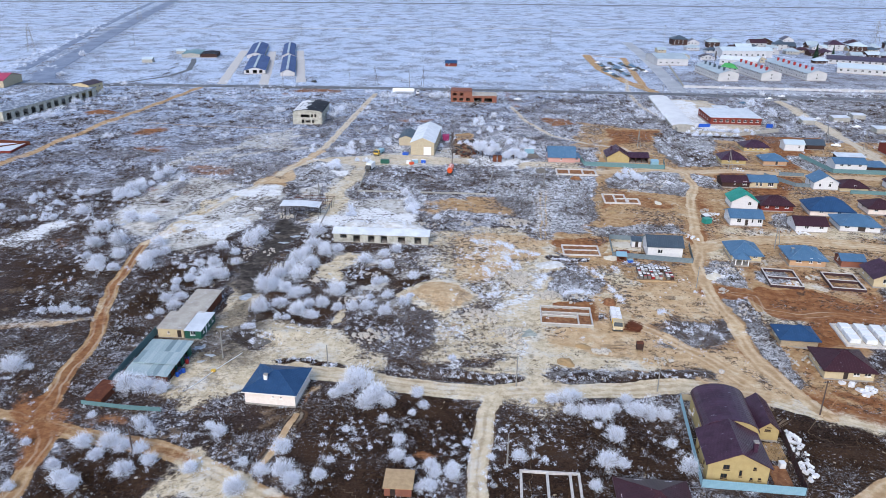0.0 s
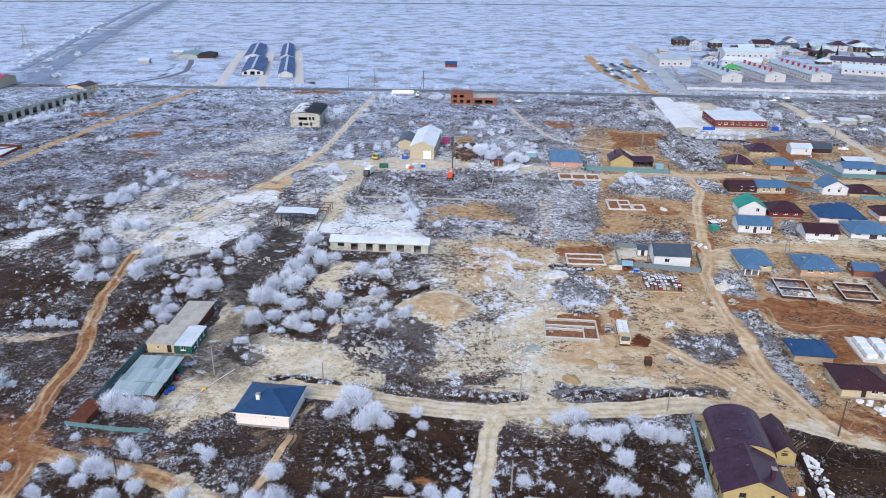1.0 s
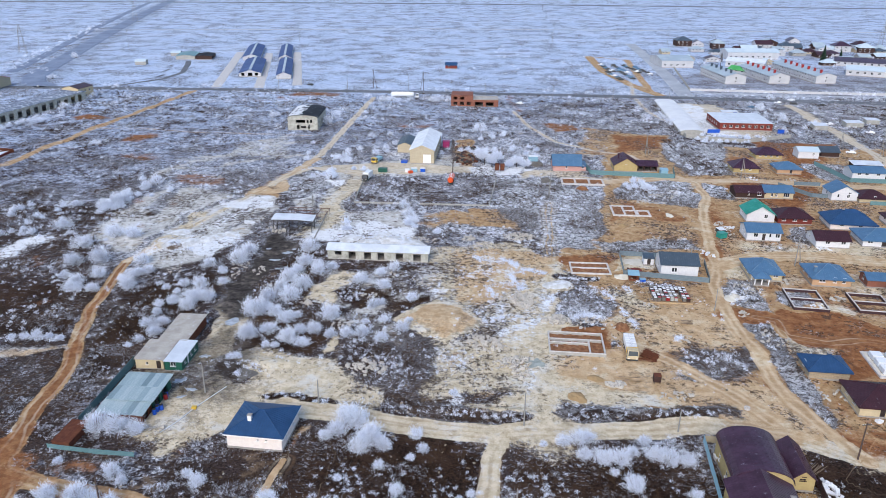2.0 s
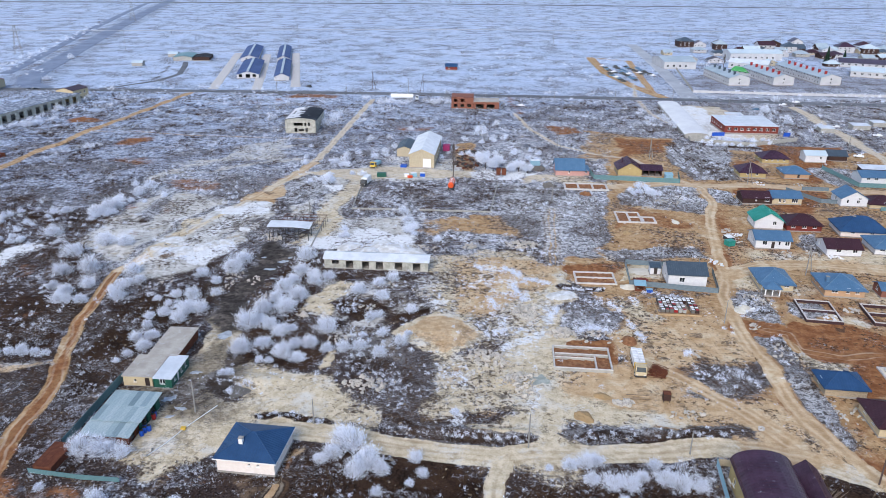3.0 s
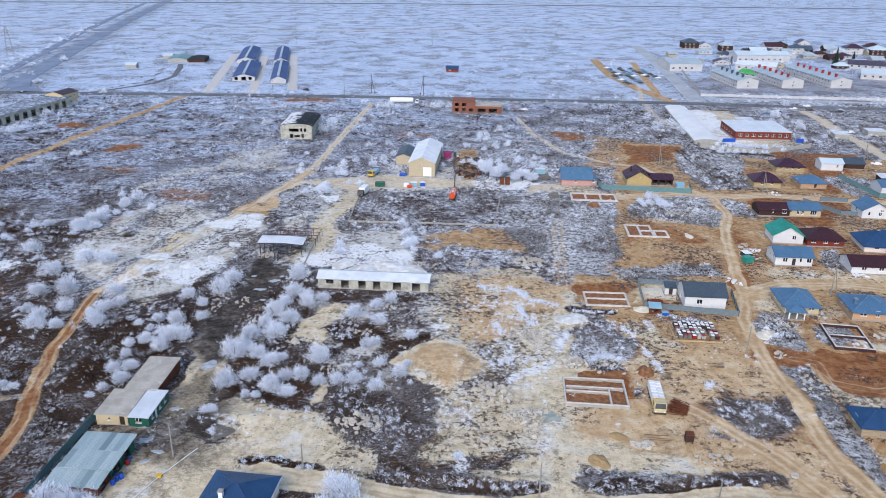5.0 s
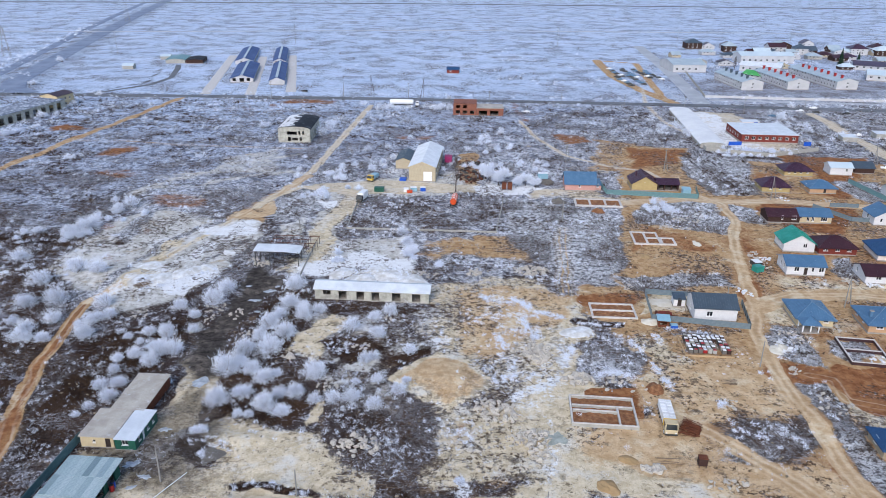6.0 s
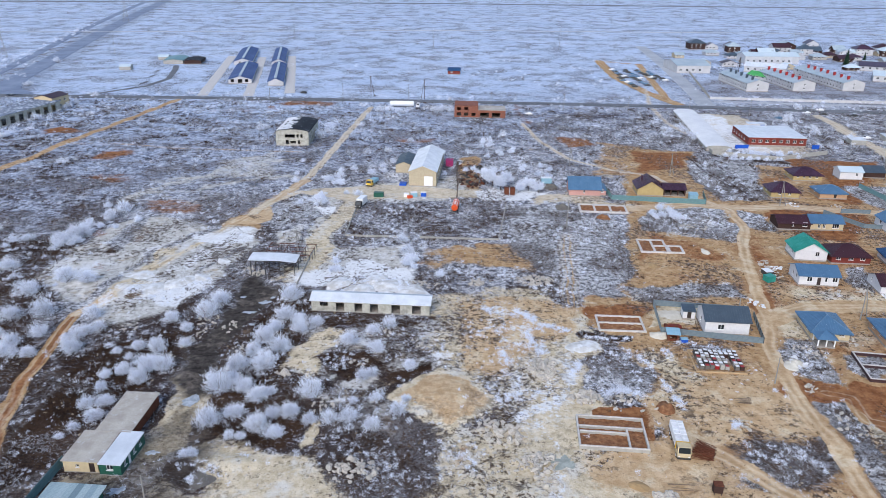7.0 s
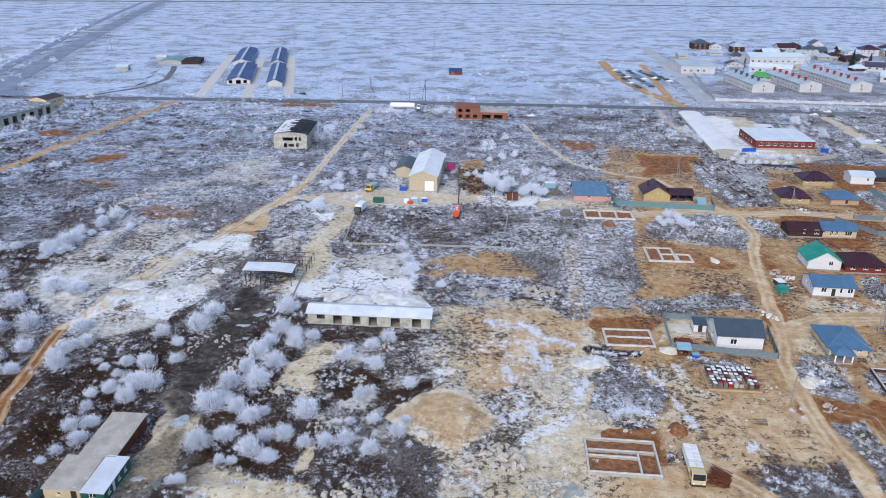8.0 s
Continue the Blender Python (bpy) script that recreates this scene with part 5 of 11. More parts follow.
    col = mix(nt, calc(nt, "MULTIPLY", calc(nt, "MULTIPLY", remap(nt, ragged, 0.56, 0.61, 0.0, 0.75), off), remap(nt, sep.outputs["Y"], 420.0, 200.0, 0.35, 1.0)), col, mix(nt, fine, (0.022, 0.016, 0.014), (0.095, 0.068, 0.055)))
    crumbs = calc(nt, "ADD", noise_node(nt, streak_map.outputs["Vector"], 80.0, 6, 0.8), thick)
    col = mix(nt, calc(nt, "MULTIPLY", remap(nt, crumbs, 0.60, 0.68, 0.0, 0.4), off), col, (0.66, 0.69, 0.76))
    col = lay(col, "tar", tar, 0.35, 0.75, 0.6)
    # wheel ruts along the tracks, broken and wandering
    lat = calc(nt, "ABSOLUTE", attr("lat"))
    lat = calc(nt, "ADD", lat, calc(nt, "MULTIPLY", calc(nt, "SUBTRACT", wide, 0.5), 3.2))
    lat = calc(nt, "ADD", lat, calc(nt, "MULTIPLY", calc(nt, "SUBTRACT", mid, 0.5), 0.35))
    worn = remap(nt, noise_node(nt, pos, 0.07, 5, 0.65), 0.40, 0.56, 0.25, 1.0)
    rut = remap(nt, calc(nt, "ABSOLUTE", calc(nt, "SUBTRACT", lat, 0.95)), 0.06, 0.45, 0.4, 0.0)
    col = mix(nt, calc(nt, "MULTIPLY", rut, worn), col, (0.64, 0.54, 0.40))
    for at, wide_, most in ((0.0, 0.6, 0.38), (1.75, 0.5, 0.28)):
        edge = remap(nt, calc(nt, "ABSOLUTE", calc(nt, "SUBTRACT", lat, at)), 0.08, wide_, most, 0.0)
        col = mix(nt, calc(nt, "MULTIPLY", edge, worn), col, (0.27, 0.165, 0.085))
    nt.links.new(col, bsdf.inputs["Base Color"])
    bsdf.inputs["Roughness"].default_value = 0.92
    bsdf.inputs["Specular IOR Level"].default_value = 0.04
    bump(nt, bsdf, calc(nt, "ADD", fine, calc(nt, "MULTIPLY", mid, 1.5)), 0.8, 0.2)
    return m


make_ground()


# ---- building helpers ----
def part(name, bm, material, parent=None, label="", smooth=False):
    """Links a bmesh as one mesh object under a thing or a part."""
    me = bpy.data.meshes.new(name)
    bmesh.ops.recalc_face_normals(bm, faces=bm.faces)
    bm.to_mesh(me)
    bm.free()
    me.materials.append(material)
    if smooth:
        me.polygons.foreach_set("use_smooth", [True] * len(me.polygons))
    ob = new(name, me)
    ob.parent = parent
    if label:
        ob["label"] = label
    return ob


def again(ob, parent, m):
    """Another object on the same mesh, at the pose m under its parent."""
    o = ob.copy()
    scene.collection.objects.link(o)
    o.parent = parent
    o.matrix_basis = m
    for c in ob.children:
        again(c, o, c.matrix_basis.copy())
    return o


def thing(name, m, label, category, group="", kind=""):
    ob = new(name)
    ob.empty_display_size = 0.5
    ob.matrix_basis = m
    return tagged(ob, label, category, group, kind)


def box(bm, x0, x1, y0, y1, z0, z1, m=None):
    vs = [Vector((x, y, z)) for z in (z0, z1) for y in (y0, y1) for x in (x0, x1)]
    vs = [bm.verts.new(m @ v if m else v) for v in vs]
    for f in ((0, 1, 3, 2), (4, 6, 7, 5), (0, 4, 5, 1), (2, 3, 7, 6), (0, 2, 6, 4), (1, 5, 7, 3)):
        bm.faces.new([vs[i] for i in f])
    return vs


def chamfered(bm, x0, x1, y0, y1, z0, z1, c, m=None):
    """A box with its upper edges cut off."""
    ring = lambda k, z: [Vector((x0 + k, y0 + k, z)), Vector((x1 - k, y0 + k, z)), Vector((x1 - k, y1 - k, z)), Vector((x0 + k, y1 - k, z))]
    rings = [[bm.verts.new(m @ v if m else v) for v in r] for r in (ring(0, z0), ring(0, z1 - c), ring(c, z1))]
    for a, b in zip(rings[:-1], rings[1:]):
        for i in range(4):
            bm.faces.new((a[i], a[(i + 1) % 4], b[(i + 1) % 4], b[i]))
    bm.faces.new(rings[0][::-1])
    bm.faces.new(rings[-1])


def tube(bm, points, radii, sides=6):
    """A tapered round bar along a line of points."""
    rings = []
    for i, p in enumerate(points):
        p = Vector(p)
        a = Vector(points[max(0, i - 1)])
        b = Vector(points[min(len(points) - 1, i + 1)])
        q = (b - a).to_track_quat("Z", "Y")
        rings.append([bm.verts.new(p + q @ Vector((radii[i] * math.cos(2 * math.pi * k / sides), radii[i] * math.sin(2 * math.pi * k / sides), 0))) for k in range(sides)])
    for a, b in zip(rings[:-1], rings[1:]):
        for k in range(sides):
            bm.faces.new((a[k], a[(k + 1) % sides], b[(k + 1) % sides], b[k]))
    bm.faces.new(rings[0][::-1])
    bm.faces.new(rings[-1])


def slab(bm, poly, thick):
    """A flat plate: a polygon with its underside."""
    top = [bm.verts.new(v) for v in poly]
    low = [bm.verts.new(v - Vector((0, 0, thick))) for v in poly]
    bm.faces.new(top)
    bm.faces.new(low[::-1])
    for i in range(len(top)):
        j = (i + 1) % len(top)
        bm.faces.new((top[i], low[i], low[j], top[j]))


def seams(bm, poly, gap, rise=0.05, wide=0.05):
    """Standing seams from the eave (the polygon's first edge) upwards."""
    o, e = poly[0], (poly[1] - poly[0])
    length = e.length
    e = e.normalized()
    n = (poly[1] - poly[0]).cross(poly[2] - poly[1]).normalized()
    if n.z < 0:
        n = -n
    up = n.cross(e).normalized()
    if up.z < 0:
        up = -up
    flat = [((p - o).dot(e), (p - o).dot(up)) for p in poly]
    count = int(length / gap)
    for k in range(count + 1):
        s = (length - count * gap) / 2 + k * gap
        cuts = []
        for (a, b), (c, d) in zip(flat, flat[1:] + flat[:1]):
            if (a - s) * (c - s) < 0:
                cuts.append(b + (d - b) * (s - a) / (c - a))
        if len(cuts) < 2 or max(cuts) - min(cuts) < 0.3:
            continue
        lo, hi = min(cuts) + 0.02, max(cuts) - 0.02
        quad = [(s - wide / 2, lo), (s + wide / 2, lo), (s + wide / 2, hi), (s - wide / 2, hi)]
        base = [bm.verts.new(o + e * u + up * v) for u, v in quad]
        top = [bm.verts.new(o + e * u + up * v + n * rise) for u, v in quad]
        bm.faces.new(top)
        for i in range(4):
            j = (i + 1) % 4
            bm.faces.new((base[i], base[j], top[j], top[i]))


def roof_faces(kind, w, d, h, rise, o):
    """The planes of a roof, each with its eave first."""
    V = lambda x, y, z: Vector((x, y, z))
    if kind == "hip":
        if w >= d:
            drop = rise * o / (d / 2)
            z, r = h - drop, d / 2
            a, b, c, e = V(-o, -o, z), V(w + o, -o, z), V(w + o, d + o, z), V(-o, d + o, z)
            p, q = V(r, d / 2, h + rise), V(max(w - r, r + 0.2), d / 2, h + rise)
            return [[a, b, q, p], [b, c, q], [c, e, p, q], [e, a, p]]
        drop = rise * o / (w / 2)
        z, r = h - drop, w / 2
        a, b, c, e = V(-o, -o, z), V(w + o, -o, z), V(w + o, d + o, z), V(-o, d + o, z)
        p, q = V(w / 2, r, h + rise), V(w / 2, max(d - r, r + 0.2), h + rise)
        return [[a, b, p], [b, c, q, p], [c, e, q], [e, a, p, q]]
    if kind == "gable_x":
        z = h - rise * o / (d / 2)
        p, q = V(-o, d / 2, h + rise), V(w + o, d / 2, h + rise)
        return [[V(-o, -o, z), V(w + o, -o, z), q, p], [V(w + o, d + o, z), V(-o, d + o, z), p, q]]
    if kind == "gable_y":
        z = h - rise * o / (w / 2)
        p, q = V(w / 2, -o, h + rise), V(w / 2, d + o, h + rise)
        return [[V(w + o, -o, z), V(w + o, d + o, z), q, p], [V(-o, d + o, z), V(-o, -o, z), p, q]]
    if kind == "arch":
        out, n = [], 10
        ring = [(w / 2 - (w / 2 + o) * math.cos(math.pi * i / n), h - 0.05 + rise * math.sin(math.pi * i / n)) for i in range(n + 1)]
        for (x0, z0), (x1, z1) in zip(ring[:-1], ring[1:]):
            out.append([V(x0, -o, z0), V(x0, d + o, z0), V(x1, d + o, z1), V(x1, -o, z1)])
        return out
    # single slope: low in front, high behind
    k = rise / d
    return [[V(-o, -o, h - k * o), V(w + o, -o, h - k * o), V(w + o, d + o, h + rise + k * o), V(-o, d + o, h + rise + k * o)]]


def side_frame(side, w, d):
    """Along, up and outward for a wall: the pose of its lower corner."""
    turn = {"front": 0, "right": 90, "back": 180, "left": 270}[side]
    x, y = {"front": (0, 0), "right": (w, 0), "back": (w, d), "left": (0, d)}[side]
    return pose(x, y, 0, 0, 0, turn)


def pierced(bm, m, a, b, z0, z1, thick, holes):
    """A wall from a to b with rectangular holes (u, z, w, h) through it."""
    us = sorted({a, b, *[v for u, z, ww, hh in holes for v in (u, u + ww)]})
    for p, q in zip(us[:-1], us[1:]):
        gaps = sorted((z, z + hh) for u, z, ww, hh in holes if u < (p + q) / 2 < u + ww)
        at = z0
        for lo, hi in gaps:
            if lo > at:
                box(bm, p, q, 0, thick, at, lo, m)
            at = hi
        if at < z1:
            box(bm, p, q, 0, thick, at, z1, m)


CASINGS = {}


def window(parent, m, w, h, thick, panes=2, trim="frame_white"):
    """A framed window in its opening; alike windows share their meshes."""
    key = (round(w, 2), round(h, 2), panes, trim)
    place = m @ pose(0, thick * 0.4, 0)
    if key in CASINGS:
        return again(CASINGS[key], parent, place)
    bm = bmesh.new()
    t = 0.09
    box(bm, 0, w, 0, 0.08, 0, t)
    box(bm, 0, w, 0, 0.08, h - t, h)
    for k in range(panes + 1):
        x = k * (w - t) / panes
        box(bm, x, x + t, 0.001, 0.079, t, h - t)
    ob = part("window", bm, M[trim], parent)
    ob.matrix_basis = place
    bm = bmesh.new()
    box(bm, t, w - t, 0.03, 0.045, t, h - t)
    part("pane", bm, M["glass"], ob)
    bm = bmesh.new()
    chamfered(bm, -0.06, w + 0.06, -0.16 - thick * 0.4, 0.0, -0.06, -0.001, 0.02)
    part("sill", bm, M[trim], ob)
    CASINGS[key] = ob
    return ob


def door(parent, m, w, h, thick, material):
    bm = bmesh.new()
    box(bm, 0, w, thick * 0.3, thick * 0.3 + 0.06, 0, h, m)
    box(bm, 0.12, w - 0.12, thick * 0.3 - 0.02, thick * 0.3, h * 0.55, h - 0.15, m)
    box(bm, 0.12, w - 0.12, thick * 0.3 - 0.02, thick * 0.3, 0.15, h * 0.48, m)
    ob = part("door", bm, M[material], parent)
    bm = bmesh.new()
    box(bm, w - 0.16, w - 0.11, thick * 0.3 - 0.09, thick * 0.3 - 0.02, h * 0.46, h * 0.52, m)
    part("handle", bm, M["dark_metal"], ob)


def building(label, x, y, yaw, w, d, h, roof, rise, wall, cover, front=(), right=(), left=(), back=(), over=0.45,
             chimney=(), ribs=0.9, name="house", category="house", group="", plinth=0.4, doors="door_brown", empty_holes=False, trim="frame_white", thick=0.32, fascia="", stack=""):
    """A house with pierced walls, plinth, roof, windows and doors. Openings: (u, z, w, h); one that starts at the floor is a door."""
    ob = thing(name, pose(x, y, 0, 0, 0, yaw), label, category, group)
    holes = {"front": front, "right": right, "left": left, "back": back}
    bm = bmesh.new()
    for side in ("front", "right", "back", "left"):
        length = w if side in ("front", "back") else d
        a, b = (0, length) if side in ("front", "back") else (thick, length - thick)
        sm = side_frame(side, w, d)
        top = h
        if roof == "shed":
            top = h if side == "front" else h + rise - 0.05 if side == "back" else h
        pierced(bm, sm, a, b, -0.5 if not plinth else plinth, top, thick, [(u, z + plinth, ww, hh) for u, z, ww, hh in holes[side]])
    if roof == "gable_y" or roof == "gable_x":
        for side in (("front", "back") if roof == "gable_y" else ("left", "right")):
            sm, length = side_frame(side, w, d), (w if roof == "gable_y" else d)
            tri = [(0, h), (length, h), (length / 2, h + rise - 0.08)]
            a = [bm.verts.new(sm @ Vector((u, 0, z))) for u, z in tri]
            b = [bm.verts.new(sm @ Vector((u, thick, z))) for u, z in tri]
            bm.faces.new(a)
            bm.faces.new(b[::-1])
            for i in range(3):
                bm.faces.new((a[i], b[i], b[(i + 1) % 3], a[(i + 1) % 3]))
    if roof == "arch":
        n = 10
        for side in ("front", "back"):
            sm = side_frame(side, w, d)
            ring = [(w / 2 - (w / 2) * math.cos(math.pi * i / n), h + (rise - 0.15) * math.sin(math.pi * i / n)) for i in range(n + 1)]
            a = [bm.verts.new(sm @ Vector((u, 0, z))) for u, z in ring]
            b = [bm.verts.new(sm @ Vector((u, thick, z))) for u, z in ring]
            bm.faces.new(a)
            bm.faces.new(b[::-1])
    if roof == "shed":
        for side in ("left", "right"):
            sm = side_frame(side, w, d)
            tri = [(0, h), (d, h), (d, h + rise - 0.08)] if side == "right" else [(0, h), (d, h), (0, h + rise - 0.08)]
            a = [bm.verts.new(sm @ Vector((u, 0, z))) for u, z in tri]
            b = [bm.verts.new(sm @ Vector((u, thick, z))) for u, z in tri]
            bm.faces.new(a)
            bm.faces.new(b[::-1])
    part("wall", bm, M[wall], ob)
    if plinth:
        bm = bmesh.new()
        chamfered(bm, -0.06, w + 0.06, -0.06, d + 0.06, -0.6, plinth - 0.004, 0.04)
        part("plinth", bm, M["plinth"], ob)
    faces = roof_faces(roof, w, d, h, rise, over)
    bm = bmesh.new()
    for f in faces:
        slab(bm, f, 0.14)
    if roof == "arch":
        bmesh.ops.remove_doubles(bm, verts=bm.verts, dist=0.001)
    top = part("roof", bm, M[cover], ob)
    bm = bmesh.new()
    for f in faces:
        if ribs:
            seams(bm, f, ribs)
    if bm.faces:
        tagged(part("seams", bm, M[cover], top), kind="stuff")
    else:
        bm.free()
    # eaves board
    bm = bmesh.new()
    if roof == "hip":
        z = faces[0][0].z
        for a, b in (((-over, -over), (w + over, -over)), ((-over, d + over), (w + over, d + over))):
            box(bm, a[0] - 0.02, b[0] + 0.02, a[1] - 0.03, a[1] + 0.03, z - 0.26, z - 0.05)
        for xx in (-over, w + over):
            box(bm, xx - 0.03, xx + 0.03, -over + 0.03, d + over - 0.03, z - 0.26, z - 0.05)
        part("gutter", bm, M[fascia or cover], top)
        # caps over the ridge and the hips
        lines = {tuple(sorted((tuple(round(c, 3) for c in p), tuple(round(c, 3) for c in q)))) for f in faces for p, q in zip(f, f[1:] + f[:1]) if max(p.z, q.z) > h + rise - 0.01}
        for p, q in sorted(lines):
            cap = bmesh.new()
            tube(cap, [Vector(p) + Vector((0, 0, 0.02)), Vector(q) + Vector((0, 0, 0.02))], [0.09, 0.09], 5)
            part("ridge_cap", cap, M["ridge_tin"] if cover == "roof_steel" else M[cover], top)
    else:
        bm.free()
    for side in ("front", "right", "back", "left"):
        sm = side_frame(side, w, d)
        for u, z, ww, hh in holes[side]:
            here = sm @ pose(u, 0, z + plinth)
            if empty_holes:
                continue
            if z <= 0.05:
                door(ob, here, ww, hh, thick, doors)
            else:
                window(ob, here, ww, hh, thick, 3 if ww > 2.0 else 2 if ww > 0.8 else 1, trim)
    for u, v, z in chimney:
        bm = bmesh.new()
        chamfered(bm, u - 0.35, u + 0.35, v - 0.35, v + 0.35, h, z - 0.1, 0.02)
        c = part("chimney", bm, M[stack or (cover if cover != "roof_frost" else "red_brick")], ob)
        bm = bmesh.new()
        chamfered(bm, u - 0.45, u + 0.45, v - 0.45, v + 0.45, z - 0.096, z + 0.05, 0.05)
        part("cap", bm, M["plinth"], c)
    return ob


def fence(label, points, height, material, panel=2.4, name="fence", group=""):
    """Profiled sheet panels between steel posts along a line of points."""
    ob = thing(name, pose(points[0][0], points[0][1], 0), label, "fence", group)
    sheet, post = None, None
    for (x0, y0), (x1, y1) in zip(points[:-1], points[1:]):
        length = math.hypot(x1 - x0, y1 - y0)
        n = max(1, round(length / panel))
        step, turn = length / n, math.degrees(math.atan2(y1 - y0, x1 - x0))
        for k in range(n):
            u = (k + 0.0) * step
            m = pose(x0 - points[0][0] + u * math.cos(radians(turn)), y0 - points[0][1] + u * math.sin(radians(turn)), 0, 0, 0, turn)
            if sheet is None:
                bm = bmesh.new()
                ribs = 8
                fold = []
                for r in range(ribs):
                    u, g = r / ribs * panel, panel / ribs
                    fold += [(u, -0.02), (u + g * 0.42, -0.02), (u + g * 0.5, 0.02), (u + g * 0.92, 0.02)]
                fold.append((panel, -0.02))
                rows = [[bm.verts.new((u, v + t, z)) for u, v in fold] for z, t in ((-0.25, 0.0), (height, 0.0), (height, 0.012), (-0.25, 0.012))]
                for p, q in zip(rows, rows[1:] + rows[:1]):
                    for i in range(len(fold) - 1):
                        bm.faces.new((p[i], p[i + 1], q[i + 1], q[i]))
                sheet = part("panel", bm, M[material], ob)
                bm = bmesh.new()
                chamfered(bm, -0.05, 0.05, 0.03, 0.13, -0.3, height + 0.05, 0.02)
                post = part("post", bm, M["dark_metal"], ob)
                sheet.matrix_basis = m @ Matrix.Diagonal((step / panel, 1, 1, 1))
                post.matrix_basis = m
            else:
                again(sheet, ob, m @ Matrix.Diagonal((step / panel, 1, 1, 1)))
                again(post, ob, m)
    return ob


def footing(label, x, y, yaw, w, d, inner=(), cross=(), height=0.45, thick=0.45, material="concrete", fill="", group="house foundations", cap=""):
    """A strip foundation: outer walls, inner walls across it, and the fill between."""
    ob = thing("foundation", pose(x, y, 0, 0, 0, yaw), label, "foundation", group)
    def strip(x0, x1, y0, y1):
        bm = bmesh.new()
        top = height + random.uniform(-0.015, 0.015)
        chamfered(bm, x0, x1, y0, y1, -0.4, top - (0.16 if cap else 0), 0.03)
        wall = part("footing_wall", bm, M[material], ob)
        if cap:
            bm = bmesh.new()
            chamfered(bm, x0 + 0.003, x1 - 0.003, y0 + 0.003, y1 - 0.003, top - 0.16, top, 0.03)
            part("coping", bm, M[cap], wall)
    strip(0, w, 0, thick)
    strip(0, w, d - thick, d)
    strip(0, thick, thick, d - thick)
    strip(w - thick, w, thick, d - thick)
    for u in inner:
        u, v0, v1 = u if isinstance(u, tuple) else (u, thick, d - thick)
        strip(u, u + thick, v0, v1)
    for v, a, b in cross:
        strip(a, b, v, v + thick)
    if fill:
        bm = bmesh.new()
        n = 26
        grid = [[bm.verts.new((thick + (w - 2 * thick) * i / n, thick + (d - 2 * thick) * j / n, 0.16 + 0.2 * noise.noise((i * 0.4 + x, j * 0.4 + y, 0)) + 0.1 * noise.noise((i * 1.3 + x, j * 1.3 + y, 3)))) for i in range(n + 1)] for j in range(n + 1)]
        for j in range(n):
            for i in range(n):
                bm.faces.new((grid[j][i], grid[j][i + 1], grid[j + 1][i + 1], grid[j + 1][i]))
        part("fill", bm, M[fill], ob)
    return ob


def pole(x, y, height, label, arms=1, material="pole_grey", lamp=False, brace=False, turn=0.0, lean=0.0, group="utility poles"):
    ob = thing("utility_pole", pose(x, y, ground_z(x, y) - 0.1, lean, 0, turn), label, "utility pole", group)
    bm = bmesh.new()
    tube(bm, [(0, 0, -0.5), (0, 0, height * 0.5), (0, 0, height)], [0.17, 0.14, 0.11], 8)
    part("shaft", bm, M[material], ob)
    for k in range(arms):
        z = height - 0.35 - 0.7 * k
        bm = bmesh.new()
        box(bm, -0.9, 0.9, -0.05, 0.05, z - 0.05, z + 0.05)
        a = part("cross_arm", bm, M["dark_metal"], ob)
        for u in (-0.8, -0.35, 0.35, 0.8):
            bm = bmesh.new()
            tube(bm, [(u, 0, z + 0.05), (u, 0, z + 0.2)], [0.05, 0.035], 6)
            part("insulator", bm, M["white_paint"], a)
    if brace:
        bm = bmesh.new()
        tube(bm, [(2.2, 0, -0.4), (0.08, 0, height - 1.2)], [0.15, 0.11], 7)
        part("brace", bm, M[material], ob)
    if lamp:
        bm = bmesh.new()
        tube(bm, [(0, 0, height - 0.1), (0.5, 0, height + 0.35), (1.3, 0, height + 0.45)], [0.05, 0.045, 0.04], 6)
        b = part("bracket", bm, M["dark_metal"], ob)
        bm = bmesh.new()
        chamfered(bm, 1.1, 1.75, -0.14, 0.14, height + 0.36, height + 0.5, 0.05)
        part("lamp_head", bm, M["white_paint"], b)
    return ob


# ---- houses of the new settlement ----
W = lambda *us, z=0.95, w=1.3, h=1.35: tuple((u, z, w, h) for u in us)
DOOR = lambda u, w=1.0, h=2.1: ((u, 0.0, w, h),)

# near the crossing
building("pale pink block house with a deep blue hipped metal roof", -39.5, 126.3, -7, 10.4, 9.8, 3.4, "hip", 2.0, "pinkish_wall", "roof_blue", fascia="frame_white", stack="frame_white",
         front=((5.6, 1.5, 0.5, 0.4), (7.2, 1.5, 0.5, 0.4)), right=W(2.0, 6.2, w=1.1), left=W(2.0, 6.2), back=DOOR(4.5) + W(1.5, 7.4), over=0.5, ribs=0.55,
         chimney=((3.6, 2.8, 5.6),))
building("cream block house with a maroon hipped metal roof", 83.0, 138.5, -6, 10.2, 9.3, 2.85, "hip", 2.2, "cream_wall", "roof_maroon",
         front=DOOR(3.9) + W(5.9, 8.2, w=1.4), left=W(2.2, 6.0), right=W(3.0), back=W(2.0, 7.0), over=0.55, ribs=0.6)
building("buff stone-block house with a dark blue hipped roof", 79.4, 152.6, -6, 8.4, 6.6, 2.6, "hip", 1.7, "stone_wall", "roof_blue", left=W(2.4), back=W(2.0, 5.0),
         over=0.5, ribs=0.55, chimney=((5.2, 4.4, 4.4),))
building("low house with a plum-dark maroon hipped roof", 29.2, 90.6, -4, 11.2, 11.2, 2.6, "hip", 2.4, "cream_wall", "roof_maroon", front=W(2, 7), back=W(2, 7), left=W(4), right=W(4), over=0.6, ribs=0.6)

